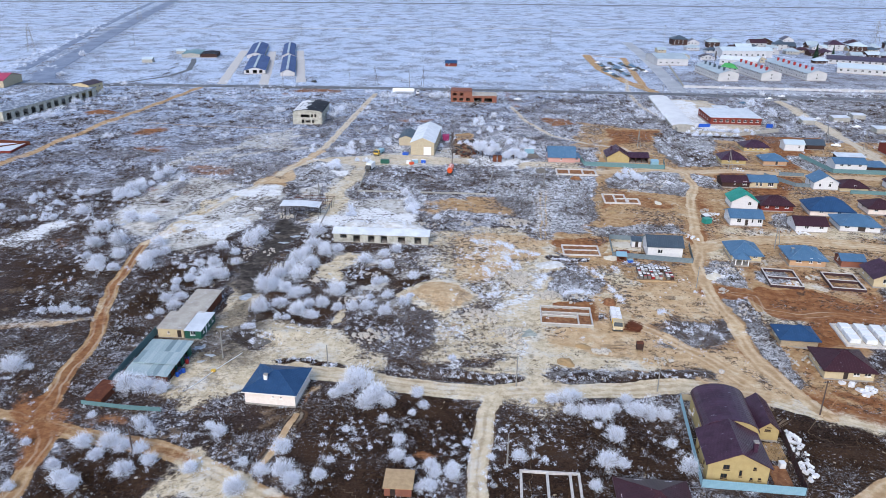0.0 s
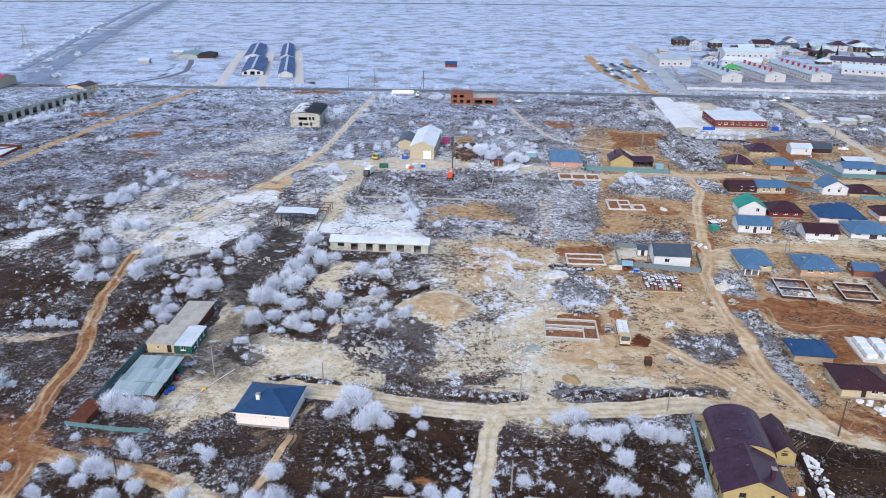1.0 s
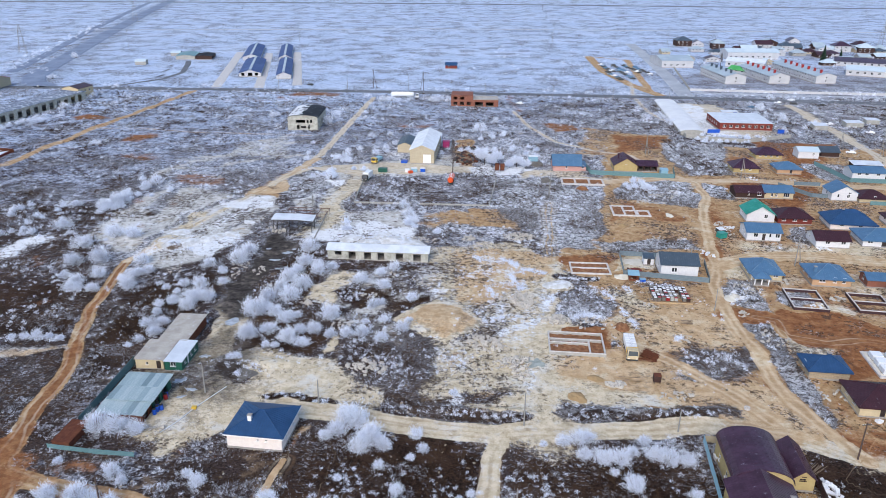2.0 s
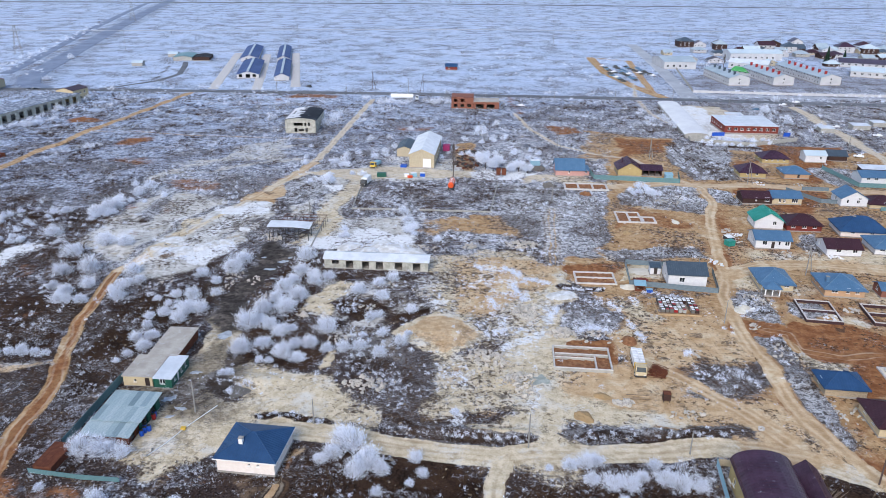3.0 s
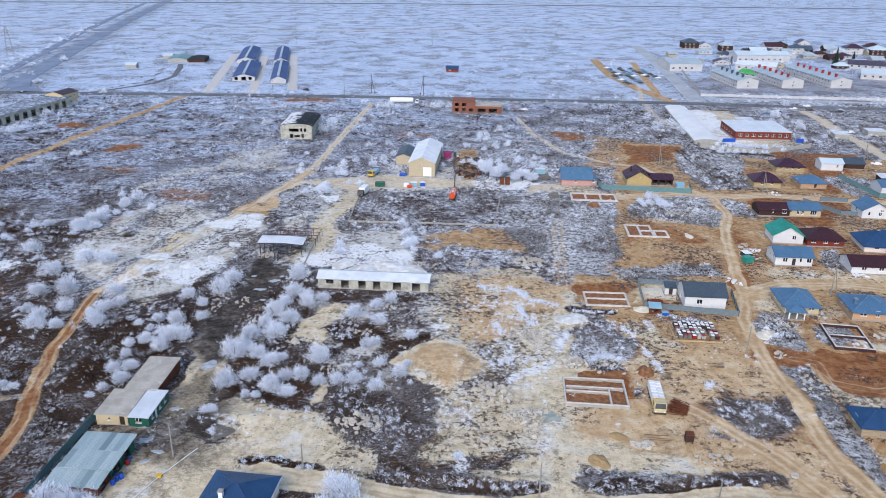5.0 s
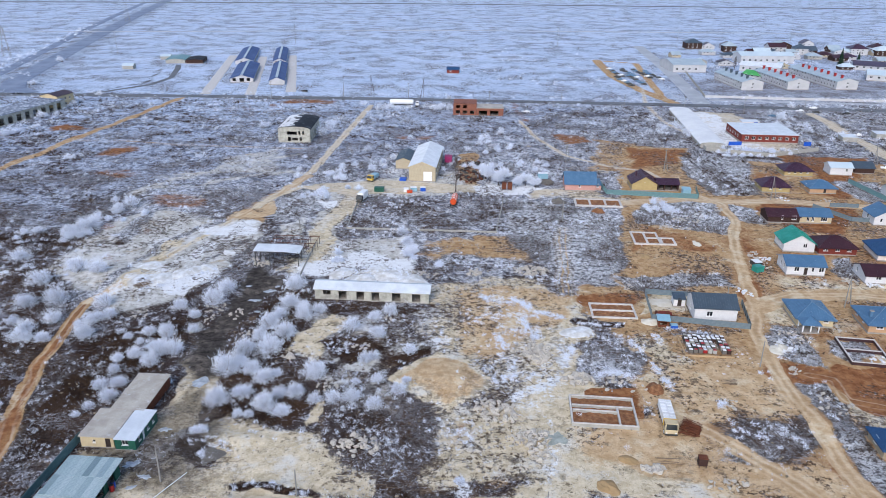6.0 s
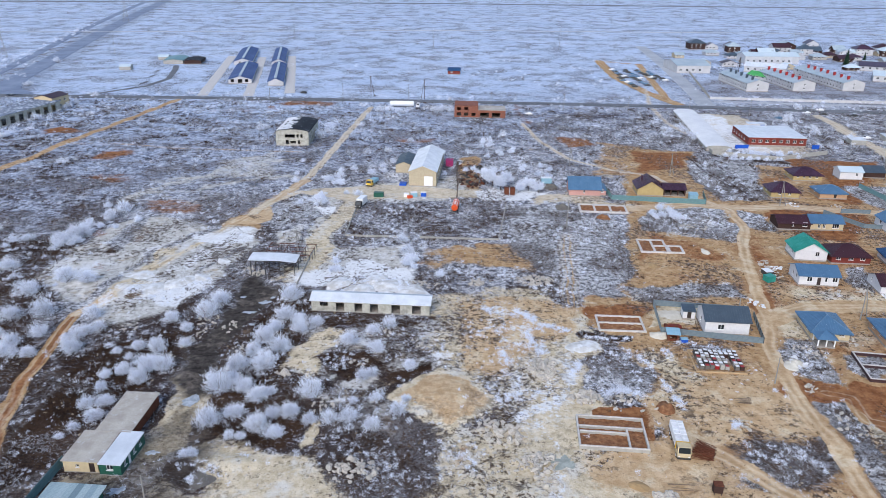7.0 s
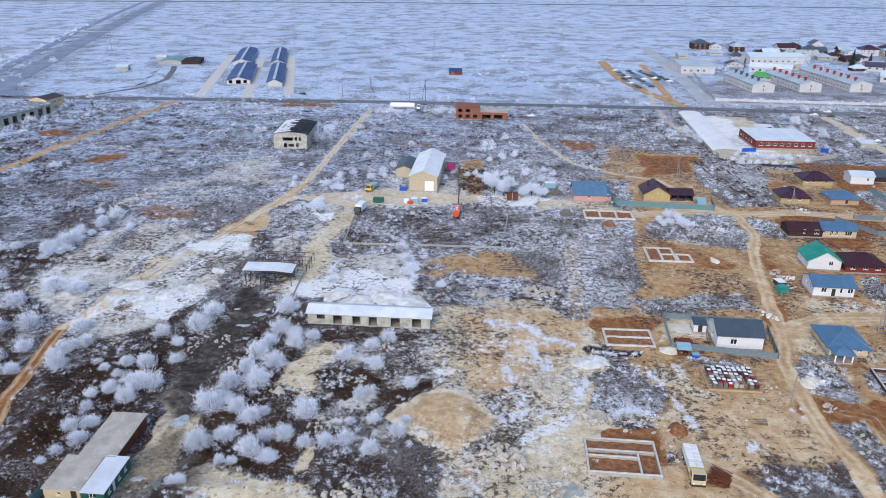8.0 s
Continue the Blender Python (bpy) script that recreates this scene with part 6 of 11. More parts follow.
# large yellow house with its barrel-roofed wing and garage
building("two-storey yellow house with plum metal gable roof", 46.2, 104.2, -6.5, 10.2, 9.4, 4.4, "gable_y", 2.5, "yellow_wall", "roof_purple",
         front=((2.3, 0.75, 1.1, 1.0), (2.5, 2.6, 1.1, 1.0), (5.3, 1.4, 0.5, 1.3), (7.2, 0.8, 0.5, 0.5), (8.6, 0.9, 0.5, 0.5), (7.5, 3.0, 0.55, 0.55)),
         left=W(1.6, 5.8), right=W(4.0), over=0.5, ribs=0.5, chimney=((8.1, 2.6, 7.4),), trim="brown_wall", group="yellow homestead")
building("plum barrel-roofed wing of the yellow house", 48.6, 114.0, -6.5, 9.6, 12.0, 4.2, "arch", 2.5, "yellow_wall", "roof_purple", left=W(2.5, 7.5), back=W(3.5), over=0.25, ribs=0.75,
         name="house_wing", group="yellow homestead")
building("small yellow garage with a plum gable roof", 59.6, 116.3, -6.5, 3.9, 9.6, 2.9, "gable_y", 1.6, "yellow_wall", "roof_purple",
         front=((1.6, 2.75, 0.75, 0.5), (1.3, 1.9, 1.1, 0.4)), over=0.35, ribs=0.5, name="garage", category="garage", trim="brown_wall", group="yellow homestead")
fence("light blue sheet-metal fence along the yellow house", [(45.1, 102.9), (62.3, 101.0)], 1.7, "fence_blue", 2.1, group="yellow homestead")
fence("light blue sheet-metal side fence", [(49.2, 129.7), (45.1, 102.9)], 1.7, "fence_blue", 2.4, group="yellow homestead")
fence("dark maroon sheet-metal side fence", [(62.3, 101.0), (65.1, 118.0)], 1.9, "fence_maroon", 2.4, group="yellow homestead")
fence("low tan board fence behind the yard", [(49.2, 129.7), (52.4, 129.2)], 1.5, "tan_panel", 1.6, group="yellow homestead")


def paving(label, x, y, yaw, w, d, material, z=0.1, name="yard_paving"):
    ob = thing(name, pose(x, y, 0, 0, 0, yaw), label, "paving")
    bm = bmesh.new()
    chamfered(bm, 0, w, 0, d, -0.4, z, 0.03)
    part("slab", bm, M[material], ob)


paving("ochre paved yard in front of the garage", 57.6, 110.6, -6.5, 5.6, 5.4, "sand_pile")
paving("brown planted bed edged in the yard", 58.0, 103.0, -6.5, 3.2, 6.0, "soil_red", 0.16, "garden_bed")

# fenced white house
building("white house with a dark slate-blue metal roof", 61.9, 207.1, -4.5, 10.4, 8.4, 3.8, "gable_x", 2.1, "white_wall", "roof_dark",
         front=W(3.0, w=1.5), left=W(3.5), right=W(3.0), back=DOOR(4.5), over=0.4, ribs=0.6)
building("small white lean-to with an open doorway", 58.9, 214.6, -7, 2.9, 3.4, 2.4, "shed", 0.3, "white_wall", "roof_dark", front=DOOR(1.0), over=0.2, ribs=0.6, name="outbuilding", category="outbuilding")
fence("grey-teal sheet fence round the white house", [(53.5, 222.5), (51.5, 207.3), (74.5, 202.6), (77.5, 217.0)], 1.6, "fence_grey", 2.4)
fence("grey sheet fence behind the yard", [(53.5, 222.5), (76.5, 219.4)], 1.5, "fence_grey", 2.4)
building("small blue-roofed kiosk by the fence", 52.0, 203.4, -7, 2.6, 2.2, 2.0, "shed", 0.35, "rust", "fence_blue", front=((0.5, 0.6, 1.6, 0.9),), over=0.3, ribs=0.0, plinth=0, name="kiosk", category="kiosk", empty_holes=True)

# first row, blue hipped roofs
building("cream house with a steel-blue hipped roof and porch", 86.6, 204.8, -6, 8.6, 10.0, 2.7, "hip", 2.2, "cream_wall", "roof_steel", front=W(1.0, w=1.6) + W(6.2), left=W(2.5, 6.5), over=0.6, ribs=0.6)


def porch(label, x, y, yaw, w, d, h, rise, cover):
    """An open porch: floor slab, posts, eaves beam and a hipped roof."""
    ob = thing("porch", pose(x, y, 0, 0, 0, yaw), label, "porch")
    bm = bmesh.new()
    chamfered(bm, -0.1, w + 0.1, -0.1, d, -0.4, 0.35, 0.03)
    part("floor_slab", bm, M["plinth"], ob)
    for u, v in ((0.15, 0.15), (w / 2, 0.15), (w - 0.15, 0.15), (0.15, d - 0.2), (w - 0.15, d - 0.2)):
        bm = bmesh.new()
        chamfered(bm, u - 0.13, u + 0.13, v - 0.13, v + 0.13, 0.352, h - 0.3, 0.02)
        part("post", bm, M["frame_white"], ob)
    bm = bmesh.new()
    box(bm, 0, w, 0.03, 0.27, h - 0.3, h - 0.05)
    part("beam", bm, M["cream_wall"], ob)
    bm = bmesh.new()
    for f in roof_faces("hip", w, d, h, rise, 0.4):
        slab(bm, f, 0.12)
    part("roof", bm, M[cover], ob)


porch("front porch with white posts and a steel-blue hipped roof", 86.4, 201.2, -6, 4.0, 3.4, 2.6, 1.0, "roof_steel")
building("orange plastered house with a steel-blue hipped roof", 102.6, 201.5, -7, 10.2, 10.0, 2.75, "hip", 2.3, "orange_wall", "roof_steel", front=W(1.7, w=1.7) + W(5.4, 7.8, w=1.0, h=1.5), left=W(2.0, 6.0), over=0.55, ribs=0.6,
         chimney=((1.2, 3.0, 4.8),))
building("yellow house with a plum gable roof", 119.6, 187.0, -7, 9.0, 9.4, 3.0, "gable_y", 2.2, "cream_wall", "roof_purple", front=W(2.4, w=1.6), left=W(1.8, 5.6, w=0.9), over=0.5, ribs=0.5)
building("brick shed with a frosted blue roof", 117.5, 200.8, -7, 6.5, 5.5, 2.6, "gable_x", 1.1, "raw_brick", "roof_steel", left=W(1.8), over=0.4, ribs=0.6, name="outbuilding", category="outbuilding")

# second row
building("white house with a steel-blue metal roof", 97.4, 236.2, -5, 10.6, 8.0, 3.3, "gable_x", 1.7, "white_wall", "roof_steel", front=W(2.1, w=1.4) + DOOR(4.8) + W(6.9, w=0.7) + W(8.9, w=1.4), left=W(2.5, 5.0, w=1.0), over=0.5, ribs=0.6)
building("white house with a bright green gable roof", 104.2, 254.4, -6, 9.2, 8.6, 3.2, "gable_y", 2.7, "white_wall", "roof_green", front=W(5.8, z=1.2, w=1.2), left=W(2.5, 5.5, w=0.9), over=0.5, ribs=0.5)
building("red brick house with a maroon hipped roof", 114.2, 252.2, -4, 11.2, 9.0, 2.75, "hip", 2.2, "red_brick", "roof_maroon", front=W(1.2, 4.8, 8.2, w=1.4), left=W(3.0), over=0.5, ribs=0.6)
building("white house with a maroon metal roof", 117.2, 230.8, -5, 10.2, 8.4, 2.75, "gable_x", 1.8, "white_wall", "roof_maroon", front=W(2.8, 7.6, w=1.4) + W(5.4, w=0.5, h=0.6, z=1.5), left=W(2.0, w=0.9), over=0.45, ribs=0.6)
building("white house with a large steel-blue hipped roof", 132.6, 232.0, -8, 12.6, 10.4, 2.7, "hip", 2.2, "white_wall", "roof_steel", front=W(1.4, 9.2, w=1.6) + ((5.6, 0.05, 2.4, 2.1),), left=W(2.0, 4.6, w=1.0), over=0.6, ribs=0.6)
building("pale pink house with a wide dark blue hipped roof", 129.8, 247.6, -8, 14.5, 11.0, 2.7, "hip", 3.2, "pinkish_wall", "roof_blue", left=W(3, 7), front=W(3, 9), over=0.6, ribs=0.6, chimney=((5.0, 5.0, 5.9),))
building("pale pink house with a plum-maroon hipped roof", 151.4, 249.6, -6, 9.5, 9.0, 2.8, "hip", 2.2, "pinkish_wall", "roof_maroon", front=W(2.0, 6.0), left=W(3), over=0.5, ribs=0.6)
building("yellow house with a plum metal roof", 152.0, 232.4, -6, 8.5, 9.0, 2.9, "hip", 2.2, "cream_wall", "roof_purple", front=W(2.0, 5.6), left=W(2.5, 6), over=0.5, ribs=0.6)

# third row along the street
building("dark brown house with a maroon metal roof", 110.2, 281.2, -4, 10.6, 7.8, 2.5, "gable_x", 1.7, "brown_wall", "roof_maroon", front=W(7.9, w=1.6) + W(4.5, w=0.6), over=0.4, ribs=0.6)
building("cream house with a pale steel-blue roof", 121.0, 280.8, -3, 10.6, 7.8, 2.8, "gable_x", 1.7, "cream_wall", "roof_steel", front=W(2.3, 3.9, w=0.9, h=1.7, z=0.5) + W(7.0, w=2.2, h=1.7, z=0.5), over=0.4, ribs=0.6)
building("tall white house with a steel-blue gable roof", 145.6, 279.4, -4, 9.4, 8.6, 3.4, "gable_y", 2.6, "white_wall", "roof_steel", front=W(6.0, z=2.4, w=1.1) + W(5.6, z=0.9, w=1.1) + W(2.0, w=0.8), left=W(3.0), over=0.45, ribs=0.6)
building("low cream house with a maroon hipped roof", 155.2, 277.4, -5, 10.4, 8.5, 2.1, "hip", 2.0, "cream_wall", "roof_maroon", front=W(5.0, w=0.8), over=0.5, ribs=0.6)
building("white house with a maroon gable roof", 175.5, 277.0, -5, 9.0, 9.0, 3.0, "gable_y", 2.4, "white_wall", "roof_maroon", front=W(3.5), over=0.5, ribs=0.6)
fence("grey corrugated fence beside the street", [(133.4, 298.0), (140.3, 283.5), (157.5, 280.0)], 1.6, "fence_grey", 2.4)
fence("grey corrugated fence across the lot", [(140.5, 299.5), (150.5, 298.5)], 1.5, "fence_grey", 2.4)
fence("teal sheet fence along the maroon house", [(158.0, 275.0), (196.0, 270.0)], 1.5, "fence_teal", 2.6)

# fourth row
building("yellow house with a plum hipped roof", 122.0, 316.0, -5, 10.4, 9.2, 2.75, "hip", 2.6, "yellow_wall", "roof_purple", front=W(2.6, 6.2, w=1.1), left=W(3), over=0.5, ribs=0.7)
building("yellow house with a plum hipped metal roof", 140.4, 339.0, -3, 11.5, 9.0, 2.7, "hip", 2.2, "yellow_wall", "roof_purple", front=W(1.4, 3.8, 6.2, 8.8, w=1.0), left=W(3), over=0.5, ribs=0.7)
building("orange block house with a steel-blue hipped roof", 140.2, 315.4, -3, 10.0, 8.6, 2.5, "hip", 2.0, "orange_wall", "roof_steel", front=DOOR(5.2), left=W(3), over=0.5, ribs=0.7)
building("white house with a pale blue roof", 160.5, 341.5, -5, 9.0, 7.0, 3.6, "gable_x", 1.4, "white_wall", "roof_far", front=W(6.2, z=1.2, w=0.9), over=0.4, ribs=0.7)
building("dark brown shed with a dark roof", 172.4, 344.4, -4, 8.0, 8.0, 2.7, "gable_x", 1.8, "brown_wall", "roof_dark", over=0.4, ribs=0.7, name="outbuilding", category="outbuilding")
building("white house with blue roof inside a teal fence", 167.5, 307.2, -5, 13.0, 9.0, 3.6, "gable_x", 1.6, "white_wall", "roof_steel", front=W(2.0, 5.0, 9.5, z=1.9, w=1.4), over=0.5, ribs=0.7)
building("blue-roofed annex beside the fenced house", 181.5, 307.4, -5, 8.0, 7.0, 2.2, "shed", 0.8, "brown_wall", "roof_steel", over=0.4, ribs=0.7, name="outbuilding", category="outbuilding")
building("long dark shed with a frosted roof", 176.5, 323.5, -5, 12.0, 5.0, 2.5, "shed", 0.5, "brown_wall", "roof_frost", over=0.4, ribs=0, name="outbuilding", category="outbuilding")
fence("long teal sheet-metal fence", [(163.0, 331.0), (165.5, 304.6), (193.0, 302.0)], 1.8, "fence_teal", 2.6)
building("pink clad house with a blue metal roof", 45.6, 314.8, -2, 11.6, 8.6, 3.1, "gable_x", 3.5, "pink_wall", "roof_steel", front=W(5.2, w=0.7), over=0.5, ribs=0.7)
building("blue-roofed lean-to on the pink house", 56.9, 315.4, -2, 2.6, 6.0, 2.3, "shed", 0.8, "pink_wall", "roof_steel", front=W(0.8, w=0.9), over=0.2, ribs=0.7, name="outbuilding", category="outbuilding")
building("yellow house with a plum gable roof and chimney", 71.6, 316.2, -4, 9.6, 10.5, 3.0, "gable_y", 2.9, "yellow_wall", "roof_purple", front=W(4.6, z=2.9, w=0.5, h=0.6), over=0.5, ribs=0.6, chimney=((2.2, 6.0, 6.6),))
building("open-fronted terrace with plum roof beside the yellow house", 81.5, 316.4, -4, 8.2, 7.4, 2.8, "gable_x", 1.4, "brown_wall", "roof_purple", front=((0.5, 0.05, 2.0, 1.9), (3.0, 0.05, 2.2, 1.9), (5.6, 0.05, 2.1, 1.9)), over=0.4, ribs=0.6,
         name="terrace", category="outbuilding", empty_holes=True)
building("small pale blue shed inside the fence", 90.0, 311.5, -4, 3.0, 2.6, 2.1, "shed", 0.4, "fence_blue", "fence_blue", over=0.15, ribs=0, plinth=0, name="shed", category="shed")
fence("teal sheet-metal fence in front of the yellow house", [(60.5, 327.0), (60.8, 311.0), (94.6, 306.8), (97.0, 318.0)], 1.9, "fence_teal", 2.6)

# ---- foundations ----
footing("frosted strip foundation over red clay", 24.3, 161.9, -5, 12.9, 10.0, cross=((6.3, 0.45, 12.45), (4.6, 0.45, 9.2)), inner=((9.2, 0.45, 6.3),), fill="soil_red", thick=0.34, height=0.8, material="grey_block", cap="concrete")
footing("pale strip foundation on bare ground", 36.6, 207.6, -3, 11.4, 8.2, cross=((4.0, 0.45, 10.9),), fill="soil_red", height=0.5)
footing("pale strip foundation with inner walls", 59.3, 258.8, -4, 8.6, 10.8, inner=(4.0,), cross=((5.2, 4.4, 8.1),), fill="soil_red", thick=0.6, height=0.5)
footing("small pale foundation bay", 67.9, 258.3, -4, 4.6, 6.0, fill="soil_red", thick=0.6, height=0.5)
footing("white-topped red clay strip foundation", 91.0, 186.4, -9, 8.9, 12.0, cross=((6.0, 0.45, 8.45),), height=0.9, thick=0.34, material="fence_maroon", cap="concrete")
footing("white-topped strip foundation among weeds", 107.4, 185.0, -9, 8.9, 11.0, cross=((5.6, 0.45, 8.45),), height=0.9, thick=0.34, material="fence_maroon", cap="concrete")
footing("frosted strip foundation among brown weeds", 13.3, 96.2, -4, 10.6, 10.4, inner=(4.6, 8.6), cross=((3.0, 4.8, 10.2),), height=0.4)
footing("long pale strip foundation with cross walls", 46.6, 296.2, -4, 17.0, 8.4, inner=(5.2, 10.8), fill="soil_red", thick=0.7, height=0.5)
footing("tan board-edged foundation stacked with pallets", 54.6, 189.4, -4, 11.0, 9.6, height=0.35, thick=0.3, material="plywood")
footing("pale slab foundation carrying white block stacks", 95.4, 153.2, -7, 16.0, 11.5, height=0.35, fill="lime_pile")


# ---- yard buildings and sheds ----
building("long low pale block building with open bays and a frosted roof", -34.6, 216.6, -4, 30.0, 5.6, 3.2, "gable_x", 1.0, "old_plaster", "roof_frost",
         front=((2.2, 1.3, 2.0, 1.2), (6.3, 0.1, 2.1, 2.3), (11.0, 0.1, 2.0, 2.3), (15.0, 0.1, 2.0, 2.3), (20.4, 0.1, 2.2, 2.3), (25.6, 0.1, 2.2, 2.3)),
         back=((4.0, 1.2, 1.4, 1.1), (14.0, 1.2, 1.4, 1.1)), right=((1.6, 1.2, 1.2, 1.2),), over=0.4, ribs=1.1, name="long_building", category="outbuilding", empty_holes=True, plinth=0.15)
building("tan metal warehouse with a frosted white gable roof", -15.2, 324.6, -4.5, 10.6, 34.0, 6.2, "gable_y", 2.2, "tan_panel", "roof_frost",
         front=((5.8, 0.0, 3.4, 3.8),), right=W(3.0, 8.0, 13.0, 18.0, 23.0, z=2.4, w=1.6, h=1.4), over=0.35, ribs=1.1, name="warehouse", category="warehouse", doors="white_paint")
building("lean-to annex with a dark frosted roof", -21.6, 342.5, -4.5, 6.6, 16.0, 3.8, "gable_y", 1.3, "tan_panel", "roof_dark", over=0.3, ribs=1.0, name="warehouse_annex", category="warehouse")
building("low white annex behind the warehouse", -11.0, 360.0, -4.5, 9.0, 6.0, 3.4, "shed", 0.5, "white_wall", "roof_frost", over=0.2, ribs=0, name="warehouse_annex", category="warehouse")
derelict = building("abandoned two-storey pale block building with a black roof", -80.2, 386.2, 0, 15.2, 27.0, 6.4, "arch", 1.5, "old_plaster", "roof_black",
         front=((4.5, 0.4, 1.4, 2.0), (6.6, 0.8, 2.6, 1.2), (10.0, 0.6, 1.2, 1.8), (4.2, 3.6, 4.6, 1.5), (9.6, 3.6, 1.0, 1.6), (11.4, 3.6, 1.0, 1.6)),
         right=((2.0, 0.6, 2.2, 2.0), (6.5, 3.6, 2.4, 1.4), (12.0, 3.6, 2.4, 1.4), (17.0, 3.6, 2.4, 1.4), (9.0, 0.6, 2.2, 2.0)), over=0.3, ribs=0, name="abandoned_building", category="building", empty_holes=True, plinth=0.15)


def roof_snow(ob, w, d, h, rise, o, seed):
    """A ragged sheet of snow on the west side of an arched roof."""
    r = random.Random(seed)
    top = next(c for c in ob.children if c.name.startswith("roof"))
    bm = bmesh.new()
    n, rows, lift = 20, 30, 0.05
    at = lambda i, j: (w / 2 - (w / 2 + o) * math.cos(math.pi * i / n), -o + (d + 2 * o) * j / rows, h - 0.05 + rise * math.sin(math.pi * i / n) + lift)
    grid = {}
    for j in range(rows):
        edge = 8.5 + 3.0 * noise.noise((j * 0.23, 0.0, seed)) + r.uniform(-1.2, 1.2)
        for i in range(0, n):
            if i < edge and not (i > 3 and r.random() < 0.12):
                ring = ((i, j), (i + 1, j), (i + 1, j + 1), (i, j + 1))
                for k in ring:
                    if k not in grid:
                        grid[k] = bm.verts.new(at(*k))
                bm.faces.new([grid[k] for k in ring])
    part("snow_sheet", bm, M["white_roof"], top)


roof_snow(derelict, 15.2, 27.0, 6.4, 1.5, 0.3, 3)
building("unfinished orange brick building without a roof", 3.4, 454.6, -2, 13.0, 12.0, 6.6, "shed", 0.3, "raw_brick", "raw_brick",
         front=((1.4, 0.8, 2.2, 1.8), (5.4, 0.8, 2.2, 1.8), (9.4, 0.8, 2.2, 1.8), (1.4, 3.9, 2.2, 1.7), (5.4, 3.9, 2.2, 1.7)), over=0.0, ribs=0, name="unfinished_building", category="building", empty_holes=True, plinth=0.15)
building("low unfinished brick wing with wide openings", 16.5, 454.0, -2, 15.0, 12.0, 4.3, "shed", 0.2, "raw_brick", "roof_slate",
         front=((1.2, 0.1, 4.6, 2.6), (7.6, 0.1, 4.6, 2.6)), over=0.1, ribs=0, name="unfinished_building", category="building", empty_holes=True, plinth=0.15)
building("small red hut with a blue roof", -0.3, 607.6, -4, 9.0, 7.0, 3.0, "gable_x", 1.8, "red_brick", "roof_blue", front=W(2.0, w=1.4), over=0.4, ribs=0, name="hut", category="hut")

# sheds by the west yard
building("dark green cabin with a frosted sheet roof", -60.4, 152.8, -4, 3.9, 9.0, 2.35, "shed", 0.25, "green_paint", "roof_frost", front=W(1.3, w=1.2, h=1.1), right=W(1.2, 4.6, 6.8, w=0.9, h=1.0) + DOOR(2.9, 0.9, 2.0),
         over=0.15, ribs=0, name="cabin", category="cabin", doors="white_paint", plinth=0.1)
building("long rusty garage row with a grey cement-sheet roof", -64.6, 162.0, -3, 6.2, 12.4, 2.6, "shed", 0.15, "rust", "roof_slate", right=((0.8, 0.0, 2.4, 2.1), (4.2, 0.0, 2.4, 2.1), (7.8, 0.0, 2.4, 2.1)), over=0.3, ribs=0,
         name="garage_row", category="garage", doors="rust", plinth=0.05)
building("low block store with a grey cement-sheet roof", -67.0, 153.6, -3, 6.2, 8.2, 2.4, "shed", 0.15, "cream_wall", "roof_slate", front=((4.6, 0.0, 1.0, 1.9), (2.2, 0.9, 0.6, 0.6)), over=0.25, ribs=0, name="store_shed", category="shed", plinth=0.05)
tin_shed = building("shed with a galvanised corrugated roof and blue bins", -65.8, 138.0, -4, 8.6, 8.4, 2.7, "shed", 0.25, "green_paint", "roof_galv", right=((0.8, 0.05, 2.4, 2.0), (4.2, 0.05, 2.6, 2.0)), over=0.5, ribs=0,
         name="shed", category="shed", empty_holes=True, plinth=0.05)
tin_end = building("lower shed end with corrugated roof and rusty walls", -66.6, 134.0, -4, 8.8, 4.4, 2.15, "shed", 0.3, "rust", "roof_galv", front=((0.6, 0.05, 2.6, 1.4),), right=((0.8, 0.05, 2.0, 1.6),), over=0.45, ribs=0, name="shed", category="shed",
         empty_holes=True, plinth=0.05)
building("low rusty lean-to behind the bushes", -71.4, 125.6, -8, 3.4, 6.4, 1.4, "shed", 0.3, "rust", "rust", over=0.1, ribs=0.6, name="shed", category="shed", plinth=0.0)


def tin_sheets(ob, w, d, h, rise, over, columns, rows, seed):
    """Separate lapped sheets lying on a shed roof, some slipped over the eave."""
    r = random.Random(seed)
    top = next(c for c in ob.children if c.name.startswith("roof"))
    pitch = math.degrees(math.atan2(rise, d))
    run = (d + 2 * over) / math.cos(radians(pitch))
    wide, long = (w + 2 * over) / columns, run / rows
    bm = bmesh.new()
    ribs = 6
    fold = [(wide * 1.06 * (k + q) / ribs, z) for k in range(ribs) for q, z in ((0.0, 0.0), (0.5, 0.035))] + [(wide * 1.06, 0.0)]
    rings = [[bm.verts.new((u, v, z + t)) for u, z in fold] for v, t in ((0, 0), (long * 1.05, 0), (long * 1.05, 0.02), (0, 0.02))]
    for p, q in zip(rings, rings[1:] + rings[:1]):
        for i in range(len(fold) - 1):
            bm.faces.new((p[i], p[i + 1], q[i + 1], q[i]))
    first = part("tin_sheet", bm, M["tin_sheet"], top)
    for j in range(rows):
        for i in range(columns):
            m = pose(-over, -over, h - rise / d * over + 0.004, pitch) @ pose(i * wide + r.uniform(-0.05, 0.05), j * long - (r.uniform(0.0, 0.45) if j == 0 else 0.0), 0.012 + 0.03 * j + 0.012 * (i % 2), 0, 0, r.uniform(-0.8, 0.8))
            if i + j == 0:
                first.matrix_basis = m
            else:
                again(first, top, m)


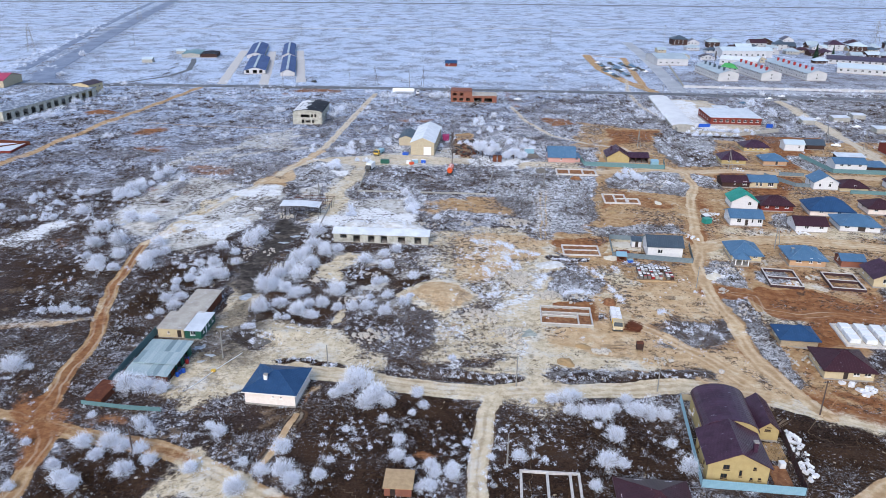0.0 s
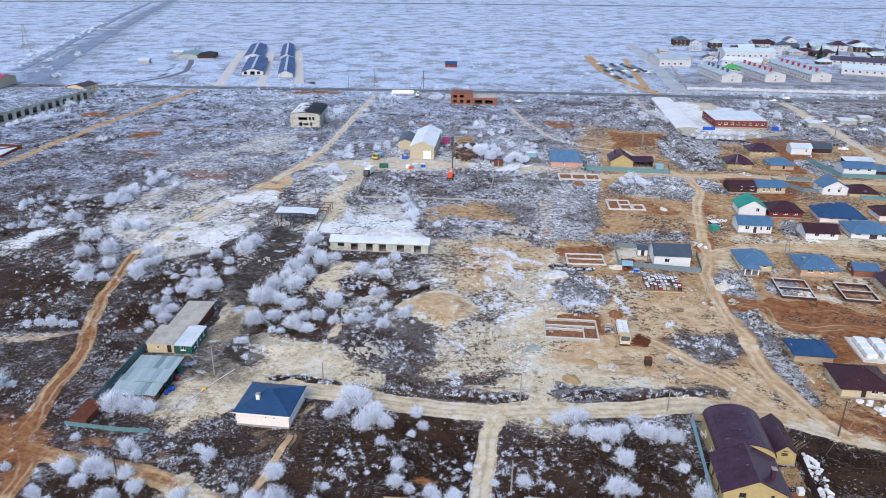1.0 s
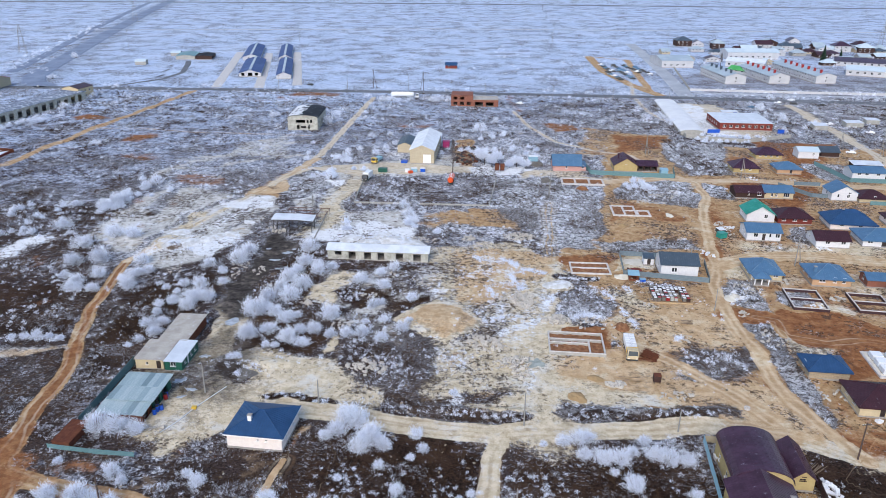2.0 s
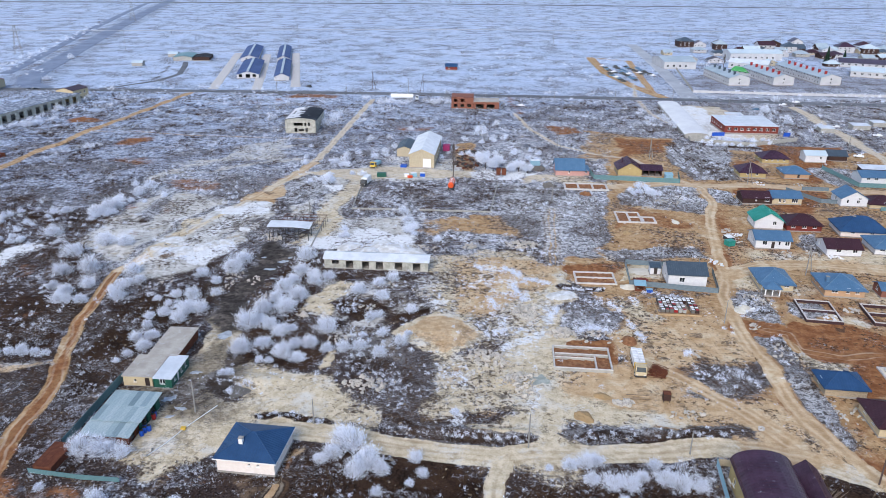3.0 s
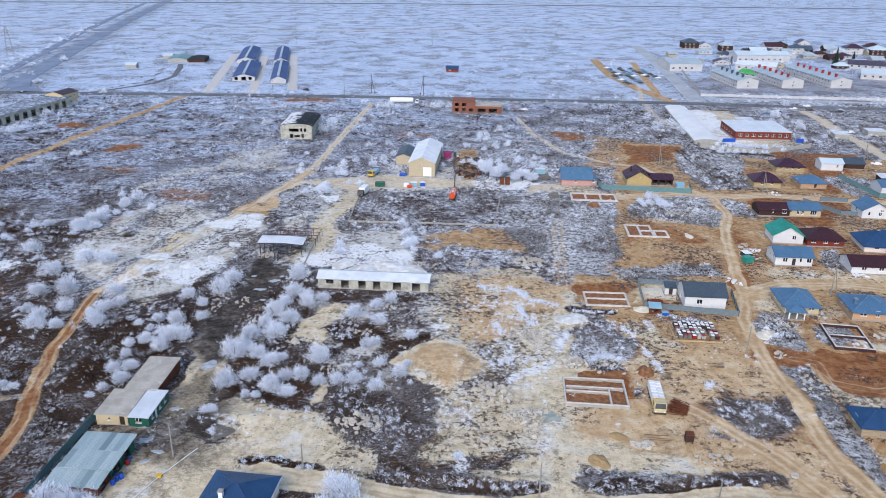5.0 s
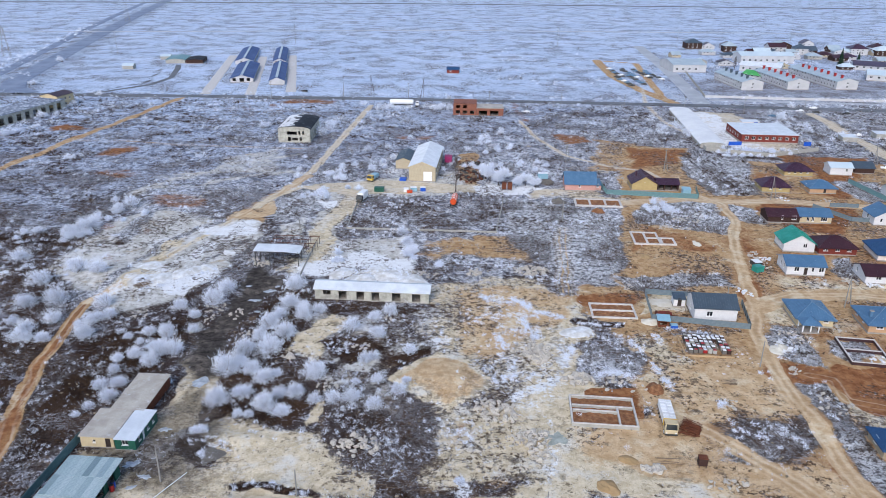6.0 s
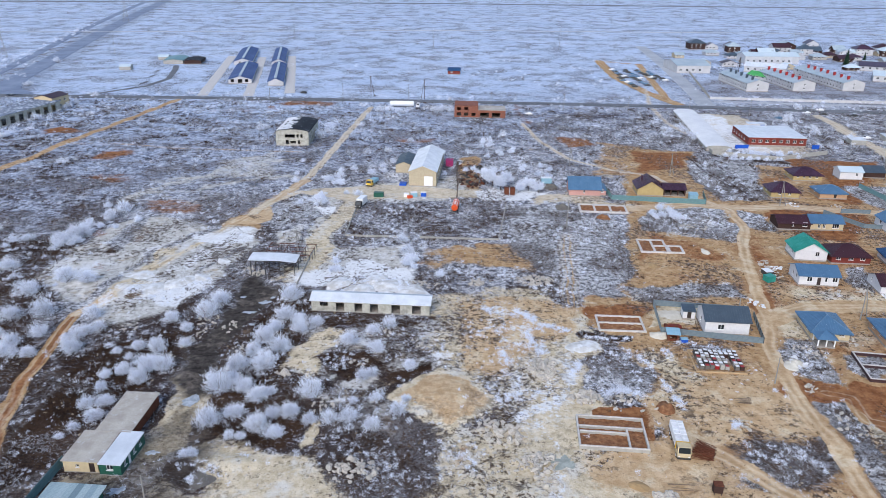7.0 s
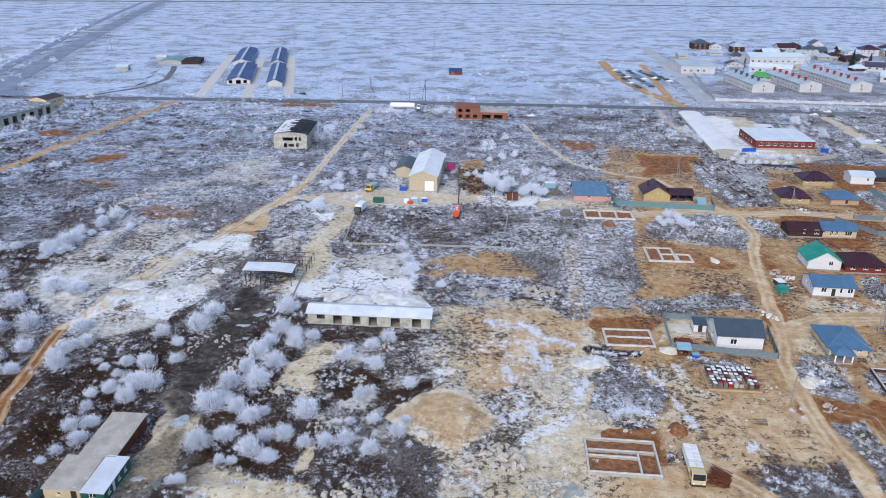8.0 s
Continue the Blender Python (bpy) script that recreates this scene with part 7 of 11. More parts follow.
tin_sheets(tin_shed, 8.6, 8.4, 2.7, 0.25, 0.5, 8, 2, 4)
tin_sheets(tin_end, 8.8, 4.4, 2.15, 0.3, 0.45, 8, 1, 6)
fence("dark teal sheet fence beside the sheds", [(-69.6, 132.5), (-68.0, 155.5)], 1.9, "fence_teal", 2.3)
fence("weathered teal board fence below the bushes", [(-72.3, 125.4), (-63.0, 123.9), (-55.5, 123.2)], 1.0, "fence_teal", 2.3)


def drum(x, y, label, material="blue_paint", r=0.32, h=0.95, tilt=0.0):
    ob = thing("drum", pose(x, y, ground_z(x, y), tilt, 0, x * 50), label, "drum", "drums by the sheds")
    bm = bmesh.new()
    tube(bm, [(0, 0, 0), (0, 0, h * 0.33), (0, 0, h * 0.35), (0, 0, h * 0.66), (0, 0, h * 0.68), (0, 0, h)], [r, r, r * 1.05, r * 1.05, r, r], 12)
    b = part("body", bm, M[material], ob)
    bm = bmesh.new()
    tube(bm, [(0, 0, h), (0, 0, h + 0.04)], [r * 0.94, r * 0.9], 12)
    part("lid", bm, M["dark_metal"], b)


for k, (dx, dy) in enumerate(((0.3, 1.2), (0.5, 2.2), (0.2, 3.1), (0.6, 6.6), (0.4, 7.5), (1.1, 2.8))):
    drum(-57.0 + dx, 135.2 + dy, "bright blue plastic drum by the open shed" if k != 3 else "red steel drum by the open shed", "blue_paint" if k != 3 else "red_paint", 0.4, 1.15)


def canopy(x, y, yaw, w, d, h):
    """An open shelter: sheet roof on steel posts."""
    ob = thing("canopy", pose(x, y, 0, 0, 0, yaw), "open steel canopy with a frosted sheet roof on posts", "canopy")
    bm = bmesh.new()
    ridge = [Vector((-0.5, -0.4, h)), Vector((w * 0.62, -0.4, h + 0.15)), Vector((w * 0.62, d, h + 0.5)), Vector((-0.5, d, h + 0.35))]
    slab(bm, ridge, 0.12)
    slab(bm, [Vector((w * 0.62, -0.4, h + 0.15)), Vector((w + 0.5, -0.4, h - 0.25)), Vector((w + 0.5, d, h + 0.1)), Vector((w * 0.62, d, h + 0.5))], 0.12)
    part("roof", bm, M["roof_frost"], ob)
    for u in (0.1, w * 0.33, w * 0.66, w - 0.1):
        for v in (0.0, d - 0.3):
            bm = bmesh.new()
            box(bm, u - 0.09, u + 0.09, v - 0.09, v + 0.09, -0.4, h - 0.1)
            part("post", bm, M["dark_metal"], ob)
    bm = bmesh.new()
    box(bm, 0, w, -0.08, 0.08, h - 0.35, h - 0.2)
    part("beam", bm, M["dark_metal"], ob)


canopy(-55.4, 238.4, -3, 12.6, 4.6, 4.6)


def pen_frame(x, y, yaw, w, d, h):
    """Bare steel posts and rails of an old pen."""
    ob = thing("pen_frame", pose(x, y, 0, 0, 0, yaw), "bare rusty steel frame of an old pen behind the canopy", "steel frame")
    us, vs = [w * k / 5 for k in range(6)], [d * k / 3 for k in range(4)]
    for u in us:
        for v in vs:
            bm = bmesh.new()
            box(bm, u - 0.07, u + 0.07, v - 0.07, v + 0.07, -0.4, h - 0.08)
            part("post", bm, M["dark_metal"], ob)
    for v in vs:
        bm = bmesh.new()
        box(bm, -0.2, w + 0.2, v - 0.06, v + 0.06, h - 0.08, h + 0.06)
        part("rail", bm, M["rust"], ob)
    for u in us:
        bm = bmesh.new()
        box(bm, u - 0.05, u + 0.05, -0.2, d + 0.2, h + 0.064, h + 0.16)
        part("rail", bm, M["rust"], ob)


pen_frame(-53.9, 247.8, -3.6, 13.6, 9.0, 2.4)

# low concrete walls of the old enclosure
def low_wall(label, points, height=0.6, material="grey_block"):
    ob = thing("low_wall", pose(points[0][0], points[0][1], 0), label, "low wall", "old enclosure walls")
    for (x0, y0), (x1, y1) in zip(points[:-1], points[1:]):
        length, turn = math.hypot(x1 - x0, y1 - y0), math.degrees(math.atan2(y1 - y0, x1 - x0))
        n = max(1, int(length / 3.0))
        for k in range(n):
            u = k * length / n
            bm = bmesh.new()
            chamfered(bm, 0.02, length / n - 0.02, -0.16, 0.16, -0.4, height + random.uniform(-0.04, 0.04), 0.04)
            o = part("concrete_panel", bm, M[material], ob)
            o.matrix_basis = pose(x0 - points[0][0] + u * math.cos(radians(turn)), y0 - points[0][1] + u * math.sin(radians(turn)), 0, 0, 0, turn)


low_wall("low grey concrete wall round the weedy enclosure", [(-32.5, 299.0), (-33.0, 269.5), (-12.0, 268.8)])
low_wall("low grey concrete wall of the enclosure", [(-9.0, 268.8), (16.1, 267.6), (21.0, 303.0)])
low_wall("concrete kerb of the old weighbridge ramp", [(-41.5, 225.0), (-41.0, 257.0)], 0.35)

# ---- roads ----
def ribbon(name, label, points, width, material, z=0.3):
    """A paved road on a low bank."""
    pts = [Vector(p) for p in points]
    line = []
    for a, b in zip(pts[:-1], pts[1:]):
        n = max(1, int((b - a).length / 25))
        line += [a.lerp(b, k / n) for k in range(n)]
    line.append(pts[-1])
    bm = bmesh.new()
    rows = []
    for i, p in enumerate(line):
        d = (line[min(i + 1, len(line) - 1)] - line[max(i - 1, 0)]).normalized()
        s = Vector((-d.y, d.x))
        rows.append([bm.verts.new((*(p + s * u), zz)) for u, zz in ((-width / 2 - 1.5, -0.3), (-width / 2, z), (width / 2, z), (width / 2 + 1.5, -0.3))])
    for a, b in zip(rows[:-1], rows[1:]):
        for k in range(3):
            bm.faces.new((a[k], a[k + 1], b[k + 1], b[k]))
    ob = part(name, bm, M[material])
    tagged(ob, label, "road", kind="structure")


ribbon("road", "grey frosted highway across the steppe", [(-420, 497), (-277, 500), (-160, 501.5), (-34, 500.5), (136, 493.5), (285, 480), (420, 466), (700, 430)], 7.0, "road_tar")
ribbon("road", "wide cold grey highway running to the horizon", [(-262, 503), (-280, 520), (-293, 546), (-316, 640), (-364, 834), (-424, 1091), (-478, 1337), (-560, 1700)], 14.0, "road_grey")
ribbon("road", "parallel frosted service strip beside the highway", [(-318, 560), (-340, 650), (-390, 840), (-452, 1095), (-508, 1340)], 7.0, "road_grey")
ribbon("road", "pale concrete road into the town", [(157, 496), (165, 558), (176, 651), (186, 754), (190, 800)], 9.0, "road_frost")
ribbon("road", "thin far road line across the frosted fields", [(-900, 1290), (-400, 1366), (0, 1402), (420, 1412), (900, 1424)], 9.0, "road_tar", 0.8)
ribbon("road", "low far track line across the frosted fields", [(-520, 850), (-349, 876), (0, 936), (300, 948), (700, 965)], 3.0, "road_frost", 0.4)

for strip in ([(-152.8, 508.0), (-184.0, 692.0)], [(-124.2, 508.0), (-157.0, 687.0)], [(-100.8, 520.0), (-134.0, 697.0)]):
    ribbon("road", "pale concrete strip between the barns", strip, 5.5, "concrete", 0.2)
ribbon("road", "thin grey farm lane curving to the barns", [(-225, 503), (-200, 540), (-196, 572), (-206, 615), (-212, 634)], 3.2, "road_tar", 0.15)
ribbon("road", "frosted service road along the town wall", [(166, 512), (230, 506), (340, 498), (480, 486)], 4.0, "road_frost", 0.15)

# ---- far buildings ----
building("long derelict pale building with open bays and a snowy roof", -231.5, 383.0, 79, 78.0, 13.0, 5.4, "shed", 0.6, "old_plaster", "roof_snowy",
         back=tuple((2.0 + 6.2 * k, 0.3, 3.6, 3.6) for k in range(12)), front=tuple((2.5 + 6.2 * k, 0.3, 3.4, 3.6) for k in range(12)), over=0.3, ribs=0, name="derelict_building", category="building", empty_holes=True, plinth=0.1)
building("two-storey cream end block with a dark roof", -219.8, 457.5, 79, 14.0, 11.0, 7.0, "gable_x", 1.4, "cream_wall", "roof_maroon", right=W(2, 6, z=1.0) + W(2, 6, z=3.8), back=W(2, 6, 10, z=3.8) + W(2, 6, 10), front=W(2, 6, 10) + W(2, 6, 10, z=3.8), over=0.3, ribs=0,
         name="building", category="building")
building("pale hall with a crimson metal roof", -327.0, 480.0, 4, 40.0, 26.0, 5.0, "gable_x", 3.0, "tan_panel", "roof_crimson", front=W(*[3 + 5 * k for k in range(7)], z=1.4, w=2.0, h=1.6), over=0.5, ribs=0, name="hall", category="building")
building("red-walled store with a frosted flat roof", -213.0, 318.5, 2, 20.0, 15.0, 1.0, "shed", 0.1, "red_brick", "roof_frost", over=-0.4, ribs=0, name="low_store", category="outbuilding", plinth=0)
fence("dark red sheet fence round the frosted slab", [(-217.0, 339.0), (-192.5, 335.0), (-212.0, 315.5)], 1.6, "rust", 3.0)
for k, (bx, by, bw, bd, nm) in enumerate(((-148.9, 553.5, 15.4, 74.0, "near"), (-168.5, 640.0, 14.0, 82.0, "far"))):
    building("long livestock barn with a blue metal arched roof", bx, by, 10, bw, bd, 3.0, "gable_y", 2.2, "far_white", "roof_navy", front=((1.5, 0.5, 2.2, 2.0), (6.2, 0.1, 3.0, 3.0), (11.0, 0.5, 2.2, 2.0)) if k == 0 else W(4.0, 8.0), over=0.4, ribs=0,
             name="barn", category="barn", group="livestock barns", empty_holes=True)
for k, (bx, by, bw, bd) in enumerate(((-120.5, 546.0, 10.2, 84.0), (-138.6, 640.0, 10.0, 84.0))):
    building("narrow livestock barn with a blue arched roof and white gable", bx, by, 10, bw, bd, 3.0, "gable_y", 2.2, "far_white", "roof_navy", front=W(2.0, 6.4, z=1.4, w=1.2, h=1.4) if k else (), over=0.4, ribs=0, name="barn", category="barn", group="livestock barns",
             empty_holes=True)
for bx, by, bw, bd in ((-148.9, 553.5, 15.4, 74.0), (-168.5, 640.0, 14.0, 82.0), (-120.5, 546.0, 10.2, 84.0), (-138.6, 640.0, 10.0, 84.0)):
    ob = next(o for o in scene.objects if o.name.startswith("barn") and o.parent is None and abs(o.matrix_basis.translation.x - bx) < 0.1 and abs(o.matrix_basis.translation.y - by) < 0.1)
    for k in range(int(bd / 8)):
        bm = bmesh.new()
        chamfered(bm, bw / 2 - 0.9, bw / 2 + 0.9, 1.0 + 8 * k, 7.6 + 8 * k, 4.9, 5.36, 0.12)
        part("skylight", bm, M["roof_haze"], ob)

building("unfinished teal-roofed farm shed", -224.0, 640.0, 8, 15.0, 26.0, 3.0, "gable_y", 1.0, "grey_block", "fence_teal", over=0.4, ribs=0, name="barn", category="barn")
building("bare dark frame of an unfinished farm shed", -208.0, 641.0, 8, 13.0, 22.0, 2.8, "gable_y", 0.7, "brown_wall", "roof_black", over=0.2, ribs=2.4, name="barn", category="barn")
building("small grey farm hut", -245.0, 607.0, 6, 8.0, 7.0, 2.8, "gable_x", 1.4, "grey_block", "roof_far", over=0.3, ribs=0, name="hut", category="hut")
building("small farm hut with a teal roof", -236.0, 662.0, 6, 8.0, 7.0, 2.8, "gable_x", 1.4, "grey_block", "roof_far", over=0.3, ribs=0, name="hut", category="hut")

building("red brick school block with white roof and window bands", 143.6, 396.4, -3, 27.0, 25.0, 4.6, "shed", 0.35, "red_brick", "roof_frost", front=W(*[1.6 + 3.2 * k for k in range(8)], z=1.2, w=1.7, h=1.3),
         left=W(*[2.0 + 4.0 * k for k in range(5)], z=1.2, w=1.7, h=1.3), over=0.3, ribs=0, name="school_block", category="building", plinth=0.9)
building("long hangar with a white frosted vaulted roof", 120.4, 386.0, -6, 11.4, 86.0, 2.0, "arch", 1.1, "grey_block", "white_roof", right=W(*[3 + 6 * k for k in range(11)], w=1.4, h=0.9), over=0.4, ribs=0, name="long_building", category="building")
low_wall("grey concrete school yard wall with dead weeds along it", [(121.4, 380.1), (133.0, 374.9), (147.7, 370.4), (175.2, 382.9)], 1.9)
low_wall("old concrete wall beside the vaulted hangar", [(130.9, 472.5), (127.0, 443.4), (123.0, 406.3), (121.5, 380.7)], 1.6)
building("small pale gatehouse with a blue door", 158.0, 434.0, -3, 9.0, 5.0, 2.8, "shed", 0.2, "pinkish_wall", "roof_frost", front=DOOR(6.0, 2.2, 2.2), over=0.2, ribs=0, name="gatehouse", category="outbuilding", doors="blue_paint")
fence("bright blue sheet fence beside the school block", [(136.0, 392.0), (142.5, 392.5)], 1.8, "blue_paint", 2.6)
fence("short bright blue sheet fence", [(172.5, 392.5), (176.0, 392.5)], 2.0, "blue_paint", 2.6)
building("white-roofed red brick garage building", 205.0, 330.0, -4, 22.0, 14.0, 4.4, "gable_x", 1.6, "red_brick", "roof_frost", over=0.4, ribs=0, name="building", category="building")
for px, py, pw, pd in ((196.0, 402.0, 7.0, 6.0), (217.0, 410.0, 9.0, 6.0), (232.0, 418.0, 7.0, 5.0), (226.0, 382.0, 10.0, 7.0)):
    building("small pale hut with a snowy flat roof", px, py, -4, pw, pd, 2.5, "shed", 0.3, "grey_block", "roof_frost", over=0.2, ribs=0, name="hut", category="hut", group="roadside huts")

# apartment rows and the old town
for bx, by, bd in ((200.0, 549.0, 48.0), (233.0, 553.0, 54.0), (268.0, 556.0, 70.0)):
    n = int(bd / 4)
    ob = building("two-storey white apartment row with pale blue roof and red vents", bx, by, 3, 15.0, bd, 5.8, "gable_y", 2.2, "far_white", "roof_haze",
                  left=W(*[1.5 + 4 * k for k in range(n)], z=0.9, w=1.4, h=1.4) + W(*[1.5 + 4 * k for k in range(n)], z=3.6, w=1.4, h=1.4),
                  front=W(7.0, z=0.9, w=1.2) + W(7.0, z=3.4, w=1.2), over=0.5, ribs=0, name="apartment_row", category="apartment house", group="apartment rows")
    for k in range(int(bd / 9)):
        bm = bmesh.new()
        chamfered(bm, 4.6, 5.9, 4 + 9 * k, 5.3 + 9 * k, 6.6, 9.3, 0.1)
        chamfered(bm, 4.3, 6.2, 3.7 + 9 * k, 5.6 + 9 * k, 9.304, 9.6, 0.15)
        part("roof_vent", bm, M["red_paint"] if bx > 210 else M["roof_dark"], ob)
town = random.Random(5)
roofs = ["roof_haze", "roof_purple", "roof_dark", "roof_maroon", "roof_haze", "roof_dark", "roof_far", "roof_purple"]
walls = ["tan_panel", "brown_wall", "far_white", "far_white", "far_white", "grey_block"]
tones = {"roof_maroon": "maroon", "roof_purple": "plum", "roof_blue": "dark blue", "roof_green": "green", "roof_dark": "slate-dark", "roof_far": "pale blue", "roof_haze": "grey-blue", "roof_frost": "frosted white"}
wtone = {"yellow_wall": "yellow", "red_brick": "red brick", "cream_wall": "cream", "far_white": "greyish white", "grey_block": "grey block", "tan_panel": "dull tan", "brown_wall": "dark brown"}


def town_house(x, y, w, d, h, cover, wall, rise=3.2):
    n = max(2, int(w / 4))
    high = h > 4.5
    holes = W(*[1.2 + (w - 2.4) / n * k for k in range(n)], w=1.4) + (W(*[1.2 + (w - 2.4) / n * k for k in range(n)], z=3.4, w=1.4) if high else ())
    building(("two-storey " if high else "") + wtone[wall] + " town house with a " + tones[cover] + " roof", x, y, town.uniform(-8, 4), w, d, h, town.choice(["hip", "gable_x", "hip", "gable_y"]), rise, wall, cover, front=holes,
             over=0.5, ribs=0, group="old town houses")


for k in range(26):
    x = 232 + 13.5 * k + town.uniform(-4, 4)
    y = 772 + town.uniform(-26, 30) - 0.02 * x
    town_house(x, y, town.uniform(11, 16), town.uniform(10, 14), town.choice([3.2, 5.8, 6.2]), roofs[(k * 5 + 2) % 8], walls[(k * 3 + 1) % 6])
for k in range(16):
    x = 300 + 17 * k + town.uniform(-5, 5)
    y = 705 + town.uniform(-14, 14)
    town_house(x, y, town.uniform(10, 14), town.uniform(9, 12), 3.2, ["roof_far", "roof_haze", "roof_maroon", "roof_purple", "roof_haze"][k % 5], walls[(k * 2 + 3) % 6], 2.2)
for label, x, y, yaw, w, d, h, cover in (
        ("large hall with a pale blue gable roof", 176.0, 628.0, 2, 26.0, 34.0, 6.0, "roof_haze"), ("long white hall with pale roof", 250.0, 686.0, 2, 46.0, 18.0, 6.5, "roof_far"),
        ("long white hall with frosted roof", 232.0, 640.0, -30, 30.0, 14.0, 5.0, "roof_frost"), ("wide hall with plum and white roof", 330.0, 655.0, -24, 52.0, 24.0, 4.0, "roof_purple"),
        ("long white hall with pale-blue roof", 312.0, 600.0, -26, 60.0, 20.0, 4.6, "roof_far"), ("low white hall with frosted roof", 345.0, 560.0, -20, 50.0, 16.0, 4.2, "roof_frost"), ("low hall with a bright green roof", 222.0, 607.0, -55, 20.0, 11.0, 3.2, "roof_grass")):
    building(label, x, y, yaw, w, d, h, "gable_x", 2.4, "far_white", cover, front=W(*[2 + 5 * k for k in range(int(w / 5) - 1)], z=1.4, w=1.8, h=1.6), over=0.5, ribs=0, name="hall", category="building", group="town halls")
fence("long pale grey wall along the town road", [(166.0, 520.0), (215.0, 515.0), (330.0, 508.0)], 1.6, "far_white", 5.0)
fence("pale roadside wall of the apartment yard", [(188.0, 640.0), (166.0, 520.0)], 1.8, "grey_block", 5.0)

for k in range(30):
    x, y = 200 + 11 * k + town.uniform(-5, 5), town.choice([648, 668, 722, 738, 752]) + town.uniform(-8, 8)
    town_house(x, y, town.uniform(8, 13), town.uniform(7, 10), 3.0, ["roof_haze", "roof_far", "roof_maroon", "roof_haze", "roof_dark"][k % 5], walls[(k * 5) % 6], 2.0)

building("low hut with a flat boarded tan roof in the weeds", -9.4, 99.6, -3, 4.6, 4.4, 1.9, "shed", 0.12, "raw_brick", "plywood", front=((1.0, 0.0, 0.9, 1.6),), over=0.25, ribs=0, name="hut", category="hut", plinth=0.02)


# ---- plants ----
def raw_mesh(name, verts, faces, material):
    """A mesh from arrays of points and triangles."""
    me = bpy.data.meshes.new(name)
    verts, faces = np.asarray(verts, np.float32), np.asarray(faces, np.int32)
    me.vertices.add(len(verts))
    me.vertices.foreach_set("co", verts.ravel())
    me.loops.add(faces.size)
    me.loops.foreach_set("vertex_index", faces.ravel())
    me.polygons.add(len(faces))
    me.polygons.foreach_set("loop_start", np.arange(0, faces.size, 3, dtype=np.int32))
    me.update(calc_edges=True)
    me.materials.append(material)
    return me


def blades(rng, base, tip, width):
    """Thin three-cornered twigs from base to tip."""
    way = tip - base
    side = np.cross(way, rng.normal(size=way.shape) * 0.45 + (0, 0, 1.0))
    side /= np.linalg.norm(side, axis=1, keepdims=True) + 1e-9
    w = width[:, None] / 2
    v = np.stack([base - side * w, base + side * w, tip], 1).reshape(-1, 3)
    return v, np.arange(len(v)).reshape(-1, 3)


def dome(rng, n, flat=0.75):
    a = rng.uniform(0, 2 * math.pi, n)
    up = rng.uniform(0.0, 1.0, n) ** 0.8
    r = np.sqrt(np.clip(1 - up * up, 0, 1))
    return np.stack([r * np.cos(a), r * np.sin(a), up * flat + 0.08], 1)


def bush_meshes(seed, limbs, twigs, tall=0.8, twig=1.0):
    """Limbs fanning out from the root, and the rimed twigs that feather them; about one metre in radius."""
    rng = np.random.default_rng(seed)
    ends = dome(rng, limbs, tall * 1.15)
    lean = rng.normal(size=3) * (0.16, 0.16, 0.0)
    ends = (ends + lean) * rng.uniform(0.55, 1.0, (limbs, 1)) * (1 + 0.1 * rng.normal(size=(limbs, 1)))
    ends[:, 2] = np.abs(ends[:, 2]) + 0.1
    root = rng.normal(size=(limbs, 3)) * (0.10, 0.10, 0.0)
    stems, sf = blades(rng, root, ends, np.full(limbs, 0.055))
    k = np.repeat(np.arange(limbs), twigs)
    along = rng.uniform(0.35, 1.0, (len(k), 1))
    start = root[k] + (ends[k] - root[k]) * along + rng.normal(size=(len(k), 3)) * 0.085
    way = (ends[k] - root[k]) + rng.normal(size=(len(k), 3)) * 0.5 + (0, 0, 0.15)
    way /= np.linalg.norm(way, axis=1, keepdims=True)
    end = start + way * rng.uniform(0.06, 0.26, (len(k), 1))
    end[:, 2] = np.maximum(end[:, 2], 0.03)
    crown, cf = blades(rng, start, end, rng.uniform(0.014, 0.034, len(k)) * twig)
    return raw_mesh("stem", stems, sf, M["twig"]), raw_mesh("crown", crown, cf, M["rime"])


BUSHES = [bush_meshes(100 + i, 150, 28, 0.8 + 0.1 * (i % 3), 0.95) for i in range(8)]
SMALL = [bush_meshes(200 + i, 30, 7, 0.7, 2.0) for i in range(6)]
MIDDLE = [bush_meshes(250 + i, 70, 16, 0.9, 2.1) for i in range(4)]
plant_rng = random.Random(77)
FAR_BUSHES = []


def bush(x, y, size):
    meshes = plant_rng.choice(MIDDLE if y > 285 else BUSHES)
    label = "low shrub white with hoarfrost" if size < 1.2 else "rounded bare shrub thick with white hoarfrost" if size < 2.4 else "large spreading bush covered in white hoarfrost"
    ob = thing("frosted_bush", pose(x, y, ground_z(x, y) - 0.05, 0, 0, plant_rng.uniform(0, 360)) @ Matrix.Diagonal((size, size, size * plant_rng.uniform(0.8, 1.15), 1)), label, "bush", "frosted bushes")
    for name, me in zip(("stem", "crown"), meshes):
        o = new(name, me)
        o.parent = ob
    return ob


def thicket(points, n, spread, low, high):
    """Bushes strewn along a line of points."""
    pts = [Vector(p) for p in points]
    for k in range(n):
        if len(pts) == 1:
            c = pts[0]
        else:
            i = plant_rng.randrange(len(pts) - 1)
            c = pts[i].lerp(pts[i + 1], plant_rng.random())
        a, r = plant_rng.uniform(0, 2 * math.pi), spread * math.sqrt(plant_rng.random())
        x, y, size = c.x + r * math.cos(a), c.y + r * math.sin(a), plant_rng.uniform(low, high)
        if y > 235 or size < 1.42:
            FAR_BUSHES.append((x, y, size))
        else:
            bush(x, y, size)


